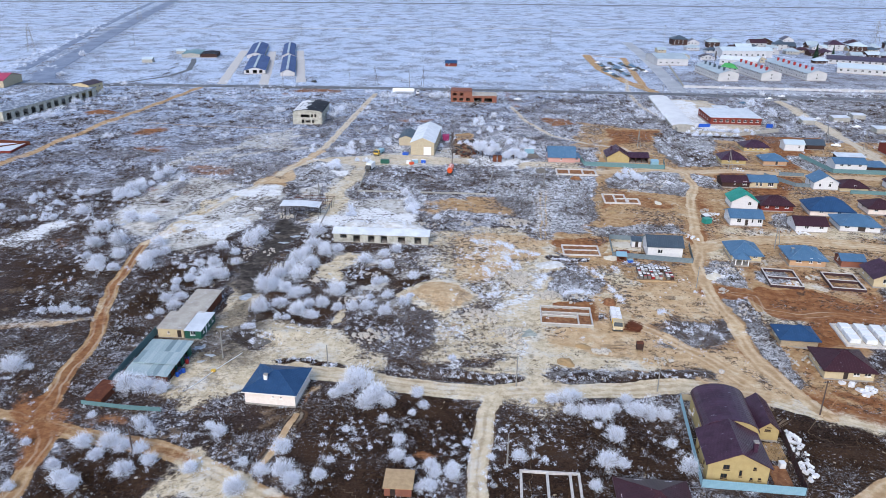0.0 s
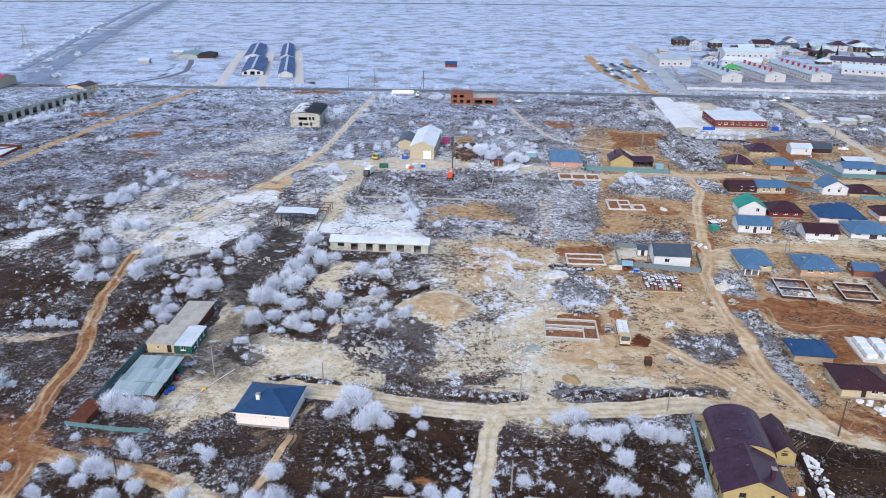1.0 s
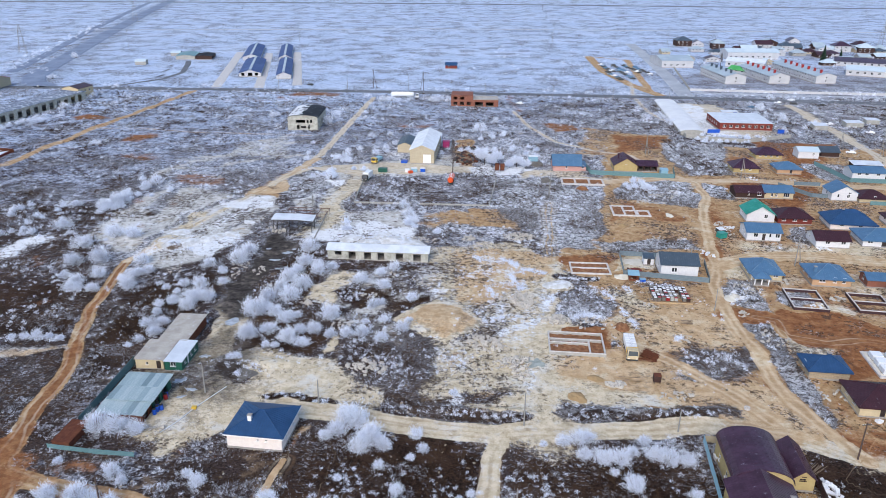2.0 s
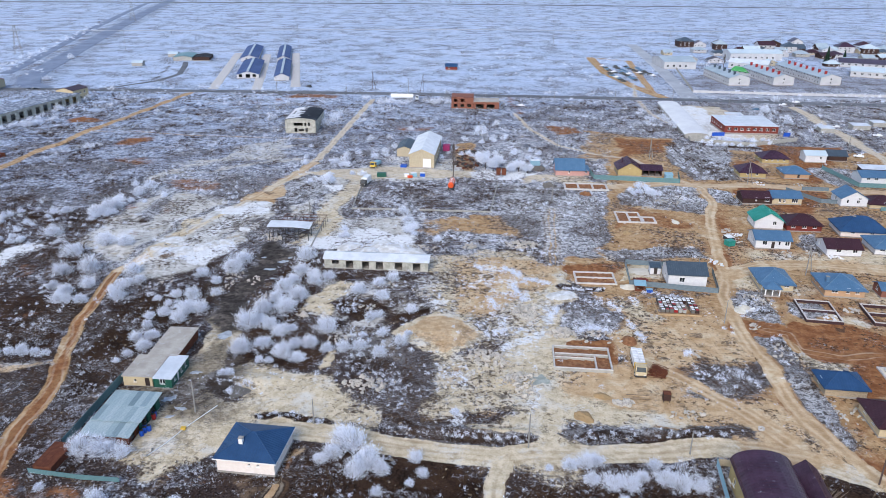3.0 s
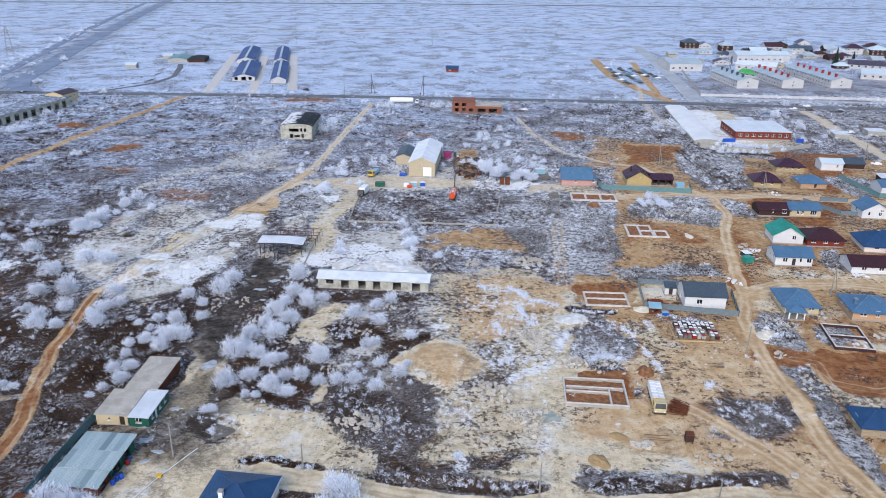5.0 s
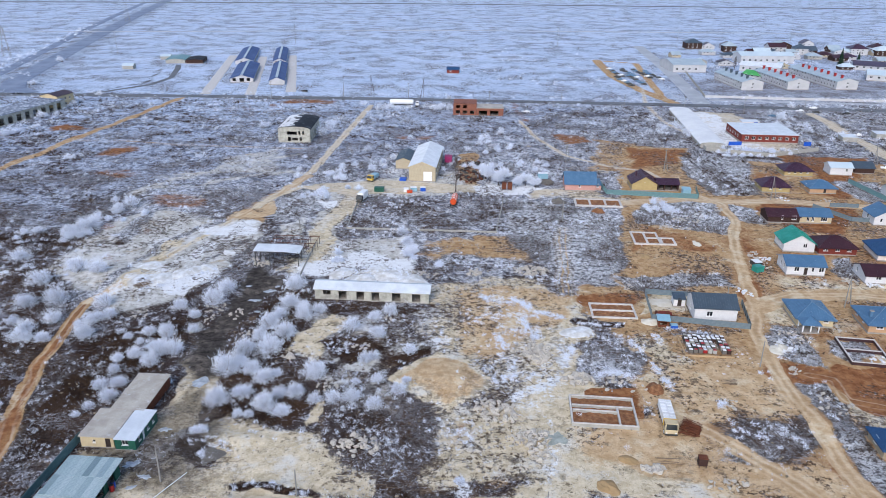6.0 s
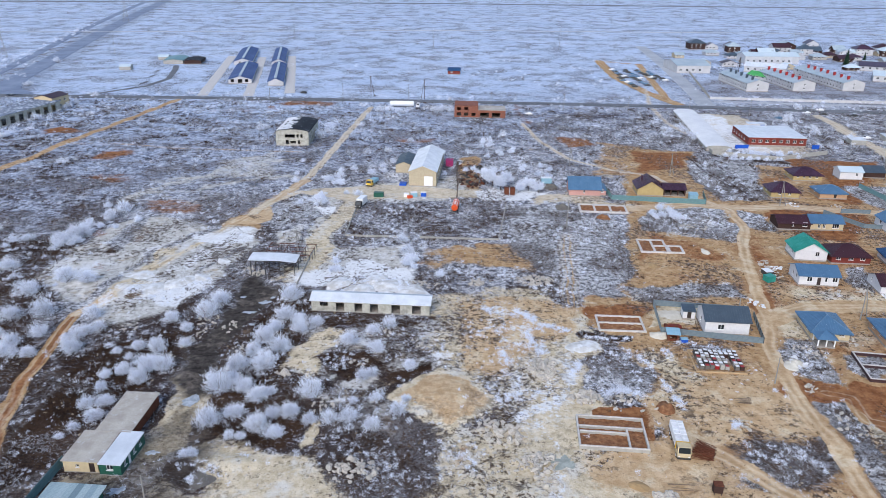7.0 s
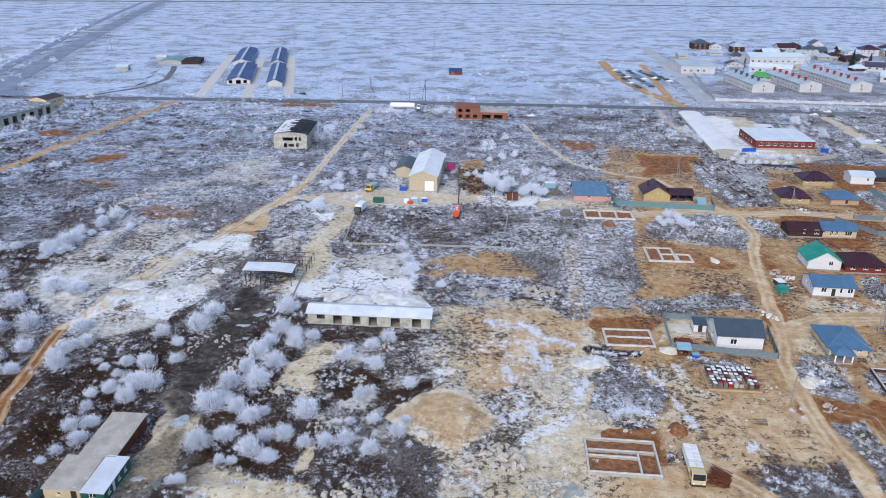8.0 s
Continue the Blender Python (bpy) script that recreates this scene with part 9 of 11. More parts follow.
thicket([(-14.0, 205.0), (-4.0, 200.0), (-2.0, 192.0)], 40, 3.5, 0.4, 0.9)
thicket([(-17.0, 160.0), (-9.0, 156.0), (-7.0, 149.0)], 44, 3.4, 0.3, 0.7)
thicket([(-84.0, 205.0), (-72.0, 196.0), (-78.0, 178.0)], 50, 6.0, 0.4, 1.0)
thicket([(-118.0, 205.0), (-104.0, 190.0), (-98.0, 172.0)], 60, 8.0, 0.4, 1.1)
thicket([(-140.0, 240.0), (-120.0, 232.0), (-104.0, 226.0)], 50, 8.0, 0.7, 1.3)
thicket([(-46.0, 119.0), (-38.0, 112.0), (-44.0, 106.0)], 40, 4.0, 0.3, 0.8)
thicket([(-84.0, 118.0), (-80.0, 106.0)], 26, 4.0, 0.4, 0.9)
thicket([(0.0, 118.0), (4.0, 108.0), (-4.0, 97.0)], 34, 3.0, 0.4, 0.9)
bush(2.3, 144.6, 1.3)
thicket([(17.6, 218.0), (19.7, 215.0), (21.6, 211.2)], 26, 0.9, 0.8, 1.3)
thicket([(21.9, 209.8), (25.4, 209.0), (29.3, 207.3)], 26, 0.8, 0.8, 1.3)
thicket([(18.8, 206.5), (19.7, 202.1), (22.0, 199.7), (20.7, 195.9)], 26, 0.9, 0.8, 1.3)
thicket([(12.0, 198.5), (12.9, 194.5), (14.0, 192.2)], 16, 0.9, 0.7, 1.1)
thicket([(31.9, 179.9), (36.0, 181.3), (40.2, 179.4)], 40, 1.1, 0.8, 1.3)
thicket([(41.5, 197.7), (44.1, 193.0), (45.6, 189.3)], 22, 1.0, 0.5, 1.0)
thicket([(45.4, 185.7), (46.6, 180.3), (47.3, 175.2)], 34, 0.8, 0.6, 1.1)
thicket([(29.3, 191.9), (26.9, 187.3)], 16, 0.8, 0.8, 1.3)
thicket([(9.0, 218.7), (11.7, 215.8), (15.0, 215.9)], 24, 1.1, 0.6, 1.1)
thicket([(8.9, 182.0), (10.4, 176.1), (14.4, 178.8), (14.7, 185.6)], 36, 1.4, 0.5, 1.0)
thicket([(32.0, 204.6), (36.4, 203.8), (42.9, 203.2)], 26, 0.7, 0.5, 1.0)
thicket([(52.9, 202.0), (59.8, 201.4), (65.0, 199.0)], 34, 1.0, 0.4, 0.8)
thicket([(50.0, 194.7), (50.6, 200.0)], 20, 1.2, 0.4, 0.8)
thicket([(56.9, 170.7), (55.5, 168.8)], 14, 0.8, 0.6, 1.1)
thicket([(54.3, 173.0), (68.2, 191.5), (69.4, 185.9)], 12, 0.8, 0.3, 0.6)
# taller bushes round the yard
def rimed_tree(x, y, height, reach, seed):
    """A small tree with a forked dark trunk and a round crown feathered white with rime."""
    rng = np.random.default_rng(seed)
    ob = thing("rimed_tree", pose(x, y, ground_z(x, y) - 0.1, 0, 0, seed * 37.0), "small round tree thick with white hoarfrost", "tree", "rimed trees")
    low = height * 0.28
    bm = bmesh.new()
    tube(bm, [(0, 0, 0), (0.06, 0.03, low * 0.6), (0, 0.05, low * 1.2)], [0.24, 0.19, 0.15], 7)
    part("trunk", bm, M["pole_wood"], ob)
    heads = dome(rng, 42, 0.8) * (reach, reach, height - low) * rng.uniform(0.5, 0.95, (42, 1)) + (0, 0, low)
    fork = np.array((0.0, 0.05, low * 1.1))
    v, f = blades(rng, np.repeat(fork[None], 42, 0), heads, np.full(42, 0.22))
    limb = new("limbs", raw_mesh("limbs", v, f, M["twig"]))
    limb.parent = ob
    k = np.repeat(np.arange(42), 150)
    start = fork + (heads[k] - fork) * rng.uniform(0.4, 1.0, (len(k), 1)) + rng.normal(size=(len(k), 3)) * 0.30
    way = (heads[k] - fork) / reach + rng.normal(size=(len(k), 3)) * 0.6 + (0, 0, 0.25)
    end = start + way * rng.uniform(0.25, 0.75, (len(k), 1))
    v, f = blades(rng, start, end, rng.uniform(0.05, 0.11, len(k)))
    crown = new("crown", raw_mesh("crown", v, f, M["rime"]))
    crown.parent = ob


for x, y, height, reach, seed in ((17.0, 323.0, 8.0, 3.8, 1), (20.2, 321.0, 6.5, 3.0, 2), (22.6, 327.0, 7.0, 3.6, 3), (15.6, 329.0, 7.5, 3.4, 4), (30.9, 321.5, 6.0, 3.8, 5), (34.6, 319.6, 4.0, 2.6, 6), (27.6, 320.4, 3.6, 2.2, 7)):
    rimed_tree(x, y, height, reach, seed)
bush(-45.9, 299.9, 2.9)
bush(-43.5, 334.9, 3.0)
bush(-67.5, 414.5, 4.2)
bush(-61.5, 402.3, 4.0)
bush(-60.3, 413.2, 2.6)
bush(-36.2, 371.8, 2.4)
bush(-27.3, 376.4, 2.4)
bush(-14.0, 265.5, 2.7)
bush(-12.1, 256.1, 2.9)
bush(20.2, 396.6, 2.8)
bush(15.9, 385.9, 2.4)
bush(9.7, 374.2, 2.2)
bush(26.8, 409.8, 2.4)
bush(-39.2, 466.9, 3.4)
bush(-33.1, 469.5, 3.2)
bush(-8.8, 468.9, 3.4)
bush(-3.1, 472.6, 3.4)
bush(2.6, 473.0, 2.6)
bush(-45.2, 429.2, 2.0)
bush(1.6, 502.9, 2.8)
bush(-43.7, 415.9, 1.8)
bush(-17.8, 396.8, 2.2)
bush(122.6, 425.9, 3.0)
bush(122.4, 415.9, 3.0)
bush(123.3, 410.1, 2.8)
bush(123.9, 436.6, 2.4)
bush(113.3, 423.3, 2.6)
bush(113.1, 429.6, 2.4)
bush(129.1, 457.5, 2.4)
bush(186.3, 451.6, 3.6)
bush(187.4, 423.6, 3.0)
bush(189.3, 421.7, 2.6)
bush(198.7, 410.6, 2.8)
bush(208.7, 488.2, 3.2)
bush(141.5, 379.5, 2.0)
bush(144.3, 378.1, 1.9)
bush(152.5, 381.7, 1.8)
bush(148.4, 379.9, 2.0)
bush(140.4, 381.1, 1.8)
bush(157.8, 382.0, 1.7)
bush(159.8, 378.9, 1.7)
bush(177.5, 394.9, 2.2)
bush(-225.3, 438.4, 3.4)
bush(-217.0, 433.5, 3.2)
bush(-230.1, 440.8, 3.2)
bush(-215.3, 467.9, 2.8)
bush(-216.1, 477.3, 2.4)
bush(-216.0, 461.8, 2.4)
bush(-216.1, 501.1, 3.0)
bush(-172.1, 470.8, 2.0)
bush(-94.4, 416.0, 3.0)
bush(-92.8, 418.5, 2.6)
bush(-163.7, 350.6, 2.4)
bush(-161.5, 350.7, 2.0)
bush(-274.8, 535.1, 4.0)
bush(-308.2, 642.4, 4.0)
thicket([(130.6, 462.5), (123.6, 414.0), (121.7, 383.4)], 16, 3, 1.4, 2.4)
thicket([(119.8, 370.5), (147.7, 370.4)], 18, 2, 1.0, 1.8)
thicket([(105.3, 228.9)], 1, 0.1, 1, 1.1)
thicket([(-326.0, 560.0), (-420.0, 960.0)], 60, 8, 1.5, 3.2)
thicket([(-330.0, 511.0), (-20.0, 511.0), (180.0, 502.0), (400.0, 480.0)], 70, 4, 1.2, 2.6)
thicket([(-60.0, 640.0), (140.0, 600.0), (60.0, 760.0)], 50, 60, 1.0, 2.2)

# rimed clumps beside the west track
for x, y, r in ((-98.2, 166.4, 1.5), (-95.6, 166.8, 1.7), (-92.6, 166.9, 1.5), (-89.6, 166.0, 1.3), (-101.0, 166.0, 1.4), (-100.9, 195.8, 1.7), (-98.3, 193.4, 1.8), (-94.9, 193.4, 1.6), (-85.2, 194.6, 1.8), (-69.6, 174.3, 1.5), (-71.0, 166.3, 1.5), (-72.4, 163.0, 1.2), (-73.0, 184.1, 1.4), (-72.2, 180.0, 1.2)):
    bush(x, y, r)
thicket([(-101.0, 165.0), (-95.0, 166.0), (-89.0, 165.4)], 26, 1.2, 0.5, 1.1)
thicket([(-100.0, 192.0), (-93.0, 192.6), (-84.0, 194.0)], 22, 1.6, 0.5, 1.1)
thicket([(-40.0, 152.0), (-44.0, 156.0), (-45.0, 150.0)], 18, 1.2, 0.4, 0.9)
thicket([(-118.0, 232.0), (-124.0, 250.0), (-150.0, 276.0)], 30, 5.0, 0.7, 1.4)
thicket([(-60.0, 318.0), (-52.0, 302.0), (-48.0, 312.0)], 24, 4.0, 0.7, 1.4)
thicket([(28.0, 370.0), (40.0, 350.0), (46.0, 335.0)], 30, 5.0, 0.7, 1.4)
thicket([(-222.0, 378.0), (-208.0, 420.0), (-204.0, 452.0)], 16, 4.0, 1.5, 2.6)
# dead shrubs and rimed bushes round the school
thicket([(122.0, 377.0), (132.6, 373.0), (147.0, 368.6)], 26, 1.4, 0.7, 1.3)
for x, y, r in ((126.0, 428.3, 2.6), (124.6, 418.0, 2.0), (128.0, 440.0, 2.2), (189.8, 459.2, 3.4), (191.8, 434.8, 2.6), (201.4, 413.4, 2.6), (131.9, 388.0, 1.8), (142.3, 381.3, 1.6)):
    bush(x, y, r)

# heaps of stones
rubble("heap of pale broken limestone blocks", 16.9, 154.9, 46, 4.0, 5.0, 0.4, 1.1, 0, 0.6)
rubble("spread of pale rubble beside the white track", 9.2, 157.5, 40, 8, 5, 0.25, 0.8, 0, 0.6)
rubble("heap of yellowish stone lumps", -16.8, 155.0, 78, 4.6, 3.6, 0.3, 1.0, 0, 0.7)
rubble("heap of buff quarry stones", 24.6, 236.8, 76, 5.5, 3.5, 0.4, 1.2, 0, 0.9)
rubble("heap of pale boulders by the track", 20.7, 189.4, 110, 2.8, 4.6, 0.5, 1.35, -10, 1.0)
rubble("heap of frosted stone blocks at the weedy plot", 28.6, 178.6, 60, 3.4, 2.2, 0.5, 1.4, 0, 0.9)
rubble("few large buff stones by the bush belt", -35.6, 186.0, 9, 1.6, 1.8, 0.6, 1.4, 0, 0.5)
rubble("buff stone lumps at the edge of the weeds", 7.9, 234.4, 16, 2.4, 1.6, 0.5, 1.3, 0, 0.5)
rubble("row of white broken blocks beside the fence", 66.3, 111.4, 34, 1.6, 7, 0.4, 0.9, -8, 0.6)
rubble("white building blocks dumped by the fence", 66.8, 117.4, 16, 1.2, 2.2, 0.5, 1.0, 0, 0.6)
rubble("pale stones on the frosted patch", 37.1, 177.1, 30, 6, 4, 0.3, 0.8, 0, 0.6)
rubble("heap of white stones and snow by the shed", -54.5, 131.1, 24, 3, 2, 0.3, 0.7, 0, 0.6)
rubble("line of pale stones along the edge of the asphalt", -60.0, 199.5, 34, 1.2, 11, 0.25, 0.7, -16, 0.3)
rubble("pale stones heaped beside the canopy", -53.5, 239.1, 20, 2.2, 1.6, 0.4, 1.0, 0, 0.6)
rubble("white rubble behind the long building", -6.6, 232.3, 24, 5, 3, 0.3, 0.9, 0, 0.6)
rubble("scattered stones on sandy ground", 2.8, 222.1, 26, 7, 4, 0.3, 0.8, 0, 0.6)
rubble("broken white blocks by the cream house", 90.5, 133.5, 14, 2.5, 2, 0.6, 1.3, 0, 0.6)
rubble("white bags and blocks beside the house", 87.1, 136.3, 8, 1.6, 0.8, 0.6, 1.1, 0, 0.6)
rubble("dumped stones beside the red clay", 48.3, 145.2, 22, 4, 1.5, 0.3, 0.8, 0, 0.6)
rubble("grey rubble by the street", 79.4, 170.0, 26, 4, 5, 0.3, 0.8, 0, 0.6)
rubble("broken concrete on the weedy plot", 81.8, 146.1, 24, 3, 4, 0.3, 0.9, 0, 0.6)
rubble("building debris beside the road", 93.2, 244.8, 30, 2.5, 6, 0.3, 0.9, 10, 0.6)
rubble("red and dark scrap heap beside the warehouse", 9.0, 334.0, 120, 5.5, 11, 0.6, 1.7, 0, 0.9)
rubble("row of dark scrap and boxes behind the scrap heap", 10.0, 352.0, 30, 6, 2.5, 0.6, 1.6, 0, 0.7)

# building clutter in the yards
rubble("broken grey blocks lying on the red clay", 37.0, 149.2, 22, 2.4, 1.1, 0.6, 1.2, 0, 0.5)
rubble("broken stones spread on the pale ground", 15.4, 156.7, 30, 3.0, 3.0, 0.4, 1.1, 0, 0.4)
rubble("broken limestone lumps on frosted ground", 10.3, 166.4, 60, 5.0, 3.4, 0.4, 1.2, -35, 0.5)
rubble("brushwood and pale stones on the weedy lot", 81.8, 281.5, 26, 6.0, 3.0, 0.3, 0.8, 0, 0.4)
rubble("dumped brown clods along the weedy lot", 74.9, 274.6, 24, 7.0, 1.6, 0.4, 0.9, -8, 0.5)
rubble("white lumps and stones by the junction", 76.4, 183.3, 12, 2.0, 1.6, 0.4, 0.9, 0, 0.3)
rubble("scattered broken white blocks in a yard", 89.1, 287.1, 16, 2.6, 1.8, 0.3, 0.8, 0, 0.35)
rubble("small heap of pale building rubble", 98.4, 294.3, 14, 2.6, 1.8, 0.3, 0.7, 37, 0.35)
rubble("strewn bricks and white stones by a house", 129.2, 329.4, 12, 2.6, 1.8, 0.3, 0.7, 74, 0.35)
rubble("scattered broken white blocks in a yard", 126.8, 307.6, 12, 2.6, 1.8, 0.3, 0.8, 111, 0.35)
rubble("small heap of pale building rubble", 142.5, 305.8, 14, 2.6, 1.8, 0.3, 0.8, 148, 0.35)
rubble("strewn bricks and white stones by a house", 94.0, 252.1, 14, 2.6, 1.8, 0.3, 0.8, 5, 0.35)
rubble("scattered broken white blocks in a yard", 95.2, 247.0, 12, 2.6, 1.8, 0.3, 0.9, 42, 0.35)
rubble("small heap of pale building rubble", 106.0, 231.8, 12, 2.6, 1.8, 0.3, 0.8, 79, 0.35)
rubble("strewn bricks and white stones by a house", 113.6, 232.1, 16, 2.6, 1.8, 0.4, 0.9, 116, 0.35)
rubble("scattered broken white blocks in a yard", 119.1, 229.4, 12, 2.6, 1.8, 0.3, 0.8, 153, 0.35)
rubble("small heap of pale building rubble", 82.8, 200.6, 14, 2.6, 1.8, 0.3, 0.8, 10, 0.35)
rubble("strewn bricks and white stones by a house", 84.4, 197.4, 12, 2.6, 1.8, 0.3, 0.8, 47, 0.35)
rubble("scattered broken white blocks in a yard", 79.2, 194.1, 14, 2.6, 1.8, 0.4, 0.9, 84, 0.35)
rubble("small heap of pale building rubble", 95.9, 203.2, 12, 2.6, 1.8, 0.3, 0.8, 121, 0.35)
rubble("strewn bricks and white stones by a house", 106.4, 192.8, 14, 2.6, 1.8, 0.4, 0.9, 158, 0.35)
rubble("scattered broken white blocks in a yard", 98.5, 188.6, 12, 2.6, 1.8, 0.3, 0.8, 15, 0.35)
rubble("small heap of pale building rubble", 69.2, 236.6, 12, 2.6, 1.8, 0.3, 0.7, 52, 0.35)
rubble("strewn bricks and white stones by a house", 49.7, 227.1, 12, 2.6, 1.8, 0.3, 0.8, 89, 0.35)
rubble("scattered broken white blocks in a yard", 81.0, 224.0, 14, 2.6, 1.8, 0.3, 0.9, 126, 0.35)
rubble("small heap of pale building rubble", 54.3, 187.4, 12, 2.6, 1.8, 0.3, 0.7, 163, 0.35)
rubble("strewn bricks and white stones by a house", 57.9, 169.8, 12, 2.6, 1.8, 0.3, 0.8, 20, 0.35)
rubble("scattered broken white blocks in a yard", 79.5, 293.5, 14, 2.6, 1.8, 0.3, 0.8, 57, 0.35)
rubble("small heap of pale building rubble", 70.3, 332.5, 12, 2.6, 1.8, 0.4, 0.9, 94, 0.35)
rubble("strewn bricks and white stones by a house", 65.5, 341.4, 12, 2.6, 1.8, 0.4, 0.9, 131, 0.35)
rubble("scattered pale stones and white lumps in the weeds", -137.5, 252.4, 12, 3.0, 2.4, 0.25, 0.8, 0, 0.3)
rubble("scattered pale stones and white lumps in the weeds", -92.7, 300.6, 12, 3.0, 2.4, 0.25, 0.8, 53, 0.3)
rubble("scattered pale stones and white lumps in the weeds", -55.8, 241.7, 14, 3.0, 2.4, 0.25, 0.8, 106, 0.3)
rubble("scattered pale stones and white lumps in the weeds", -92.5, 223.9, 14, 3.0, 2.4, 0.25, 0.8, 159, 0.3)
rubble("scattered pale stones and white lumps in the weeds", -76.3, 206.3, 12, 3.0, 2.4, 0.25, 0.8, 32, 0.3)
rubble("scattered pale stones and white lumps in the weeds", -52.0, 207.0, 16, 3.0, 2.4, 0.25, 0.8, 85, 0.3)
rubble("scattered pale stones and white lumps in the weeds", -46.6, 196.9, 14, 3.0, 2.4, 0.25, 0.8, 138, 0.3)
rubble("scattered pale stones and white lumps in the weeds", -16.0, 204.6, 14, 3.0, 2.4, 0.25, 0.8, 11, 0.3)
rubble("scattered pale stones and white lumps in the weeds", -6.8, 200.3, 14, 3.0, 2.4, 0.25, 0.8, 64, 0.3)
rubble("scattered pale stones and white lumps in the weeds", -24.9, 174.4, 12, 3.0, 2.4, 0.25, 0.8, 117, 0.3)
rubble("scattered pale stones and white lumps in the weeds", -7.6, 174.8, 14, 3.0, 2.4, 0.25, 0.8, 170, 0.3)
rubble("scattered pale stones and white lumps in the weeds", -59.1, 210.5, 12, 3.0, 2.4, 0.25, 0.8, 43, 0.3)
rubble("scattered pale stones and white lumps in the weeds", -19.7, 191.3, 12, 3.0, 2.4, 0.25, 0.8, 96, 0.3)


def far_shrubs(name, protos, pick, label):
    p = np.array([b for b in FAR_BUSHES if pick(b)])
    shapes = [(np.array([v.co[:] for v in b.vertices]), np.array([f.vertices[:] for f in b.polygons])) for _, b in protos]
    stamp(name, shapes, p[:, 0], p[:, 1], relief(p[:, 0], p[:, 1]) - 0.05, p[:, 2], np.random.default_rng(4), M["rime"], label)


far_shrubs("distant_frosted_shrubs", SMALL, lambda b: b[2] < 1.42 or b[1] > 400, "distant shrubs and low trees white with hoarfrost")
far_shrubs("field_frosted_shrubs", MIDDLE, lambda b: b[2] >= 1.42 and b[1] <= 400, "round shrubs of the middle fields white with hoarfrost")


# ---- poles and pylons ----
for px, py, ph, mat in ((-49.1, 144.2, 7.2, "pole_grey"), (-25.1, 140.9, 5.6, "pole_grey"), (15.8, 134.1, 7.4, "pole_grey"), (45.4, 132.9, 5.2, "pole_grey"), (11.9, 107.7, 7.0, "pole_grey"), (-56.1, 110.5, 6.0, "pole_wood")):
    pole(px, py, ph, "slim bare grey pole standing in sandy ground" if mat == "pole_grey" else "thin dark wooden pole among frosted shrubs", arms=0, material=mat)
pole(75.9, 125.0, 8.0, "dark wooden power pole with its base block", arms=1, material="pole_wood", turn=10)
for px, py, tn in ((104.1, 215.8, 20), (51.9, 355.8, 0), (91.8, 344.3, 30), (39.5, 279.6, 90), (187.4, 357.3, 15), (200.8, 346.8, 15), (121.5, 306.3, 0), (-44.8, 252.0, 60)):
    pole(px, py, 9.5, "grey concrete power pole with a slanting brace", arms=1, material="pole_grey", brace=True, turn=tn)
pole(70.0, 185.2, 6.5, "slim pale pole beside the bend of the track", arms=0, material="pole_grey")
pole(72.5, 214.5, 6.5, "slim pale pole at the fence corner", arms=0, material="pole_grey")
for k, px in enumerate((-110.0, -64.7, -24.3, 25.0, 67.1, 103.8, 138.0, 171.6, 205.0, 236.4, 268.0)):
    pole(px, 505 - 0.17 * max(0.0, px) if px < 20 else 484 - 0.09 * px, 9.5, "tall grey roadside power pole with cross arm", arms=1, material="pole_grey", turn=4 * k)
pole(-48.6, 515.6, 12.5, "tall braced power pole at the road", arms=2, material="pole_wood", brace=True)
pole(-14.7, 506.6, 12.5, "tall braced power pole beside the road", arms=2, material="pole_wood", brace=True, turn=180)
for px, py in ((-283.0, 690.0), (-147.5, 781.0), (-13.8, 766.0), (107.6, 785.0), (226.3, 793.0), (358.8, 841.0)):
    pole(px, py, 19.0, "tall slim line pole in the open field", arms=1, material="pole_grey", group="field line poles")


def pylon(x, y, h, w):
    ob = thing("pylon", pose(x, y, 0, 0, 0, 20), "grey lattice power pylon in the frosted field", "pylon", "lattice pylons")
    corners = [(-1, -1), (1, -1), (1, 1), (-1, 1)]
    width = lambda z: w * (1 - 0.82 * z / h) / 2
    for a, b in corners:
        bm = bmesh.new()
        tube(bm, [(a * width(0), b * width(0), -0.5), (a * width(h), b * width(h), h)], [0.16, 0.1], 4)
        part("leg", bm, M["pole_grey"], ob)
    levels = [h * k / 6 for k in range(7)]
    for z0, z1 in zip(levels[:-1], levels[1:]):
        for (a, b), (c, d) in zip(corners, corners[1:] + corners[:1]):
            bm = bmesh.new()
            tube(bm, [(a * width(z0), b * width(z0), z0), (c * width(z1), d * width(z1), z1)], [0.08, 0.08], 4)
            part("lattice_bar", bm, M["pole_grey"], ob)
    for z in (h * 0.72, h * 0.84, h * 0.96):
        bm = bmesh.new()
        tube(bm, [(-w * 0.75, 0, z), (0, 0, z + 0.5), (w * 0.75, 0, z)], [0.08, 0.16, 0.08], 4)
        part("cross_arm", bm, M["pole_grey"], ob)


pylon(-366.0, 668.0, 24.0, 6.0)
pylon(462.0, 822.0, 24.0, 6.0)
pylon(-395.0, 990.0, 24.0, 6.0)


# ---- vehicles ----
def wheel(parent, x, y, r=0.45, w=0.28):
    bm = bmesh.new()
    tube(bm, [(x - w / 2, y, r), (x - w / 2 + 0.05, y, r), (x + w / 2 - 0.05, y, r), (x + w / 2, y, r)], [r * 0.9, r, r, r * 0.9], 14)
    t = part("wheel", bm, M["rubber"], parent)
    bm = bmesh.new()
    tube(bm, [(x - w / 2 - 0.02, y, r), (x + w / 2 + 0.02, y, r)], [r * 0.5, r * 0.5], 10)
    part("rim", bm, M["white_paint"], t)


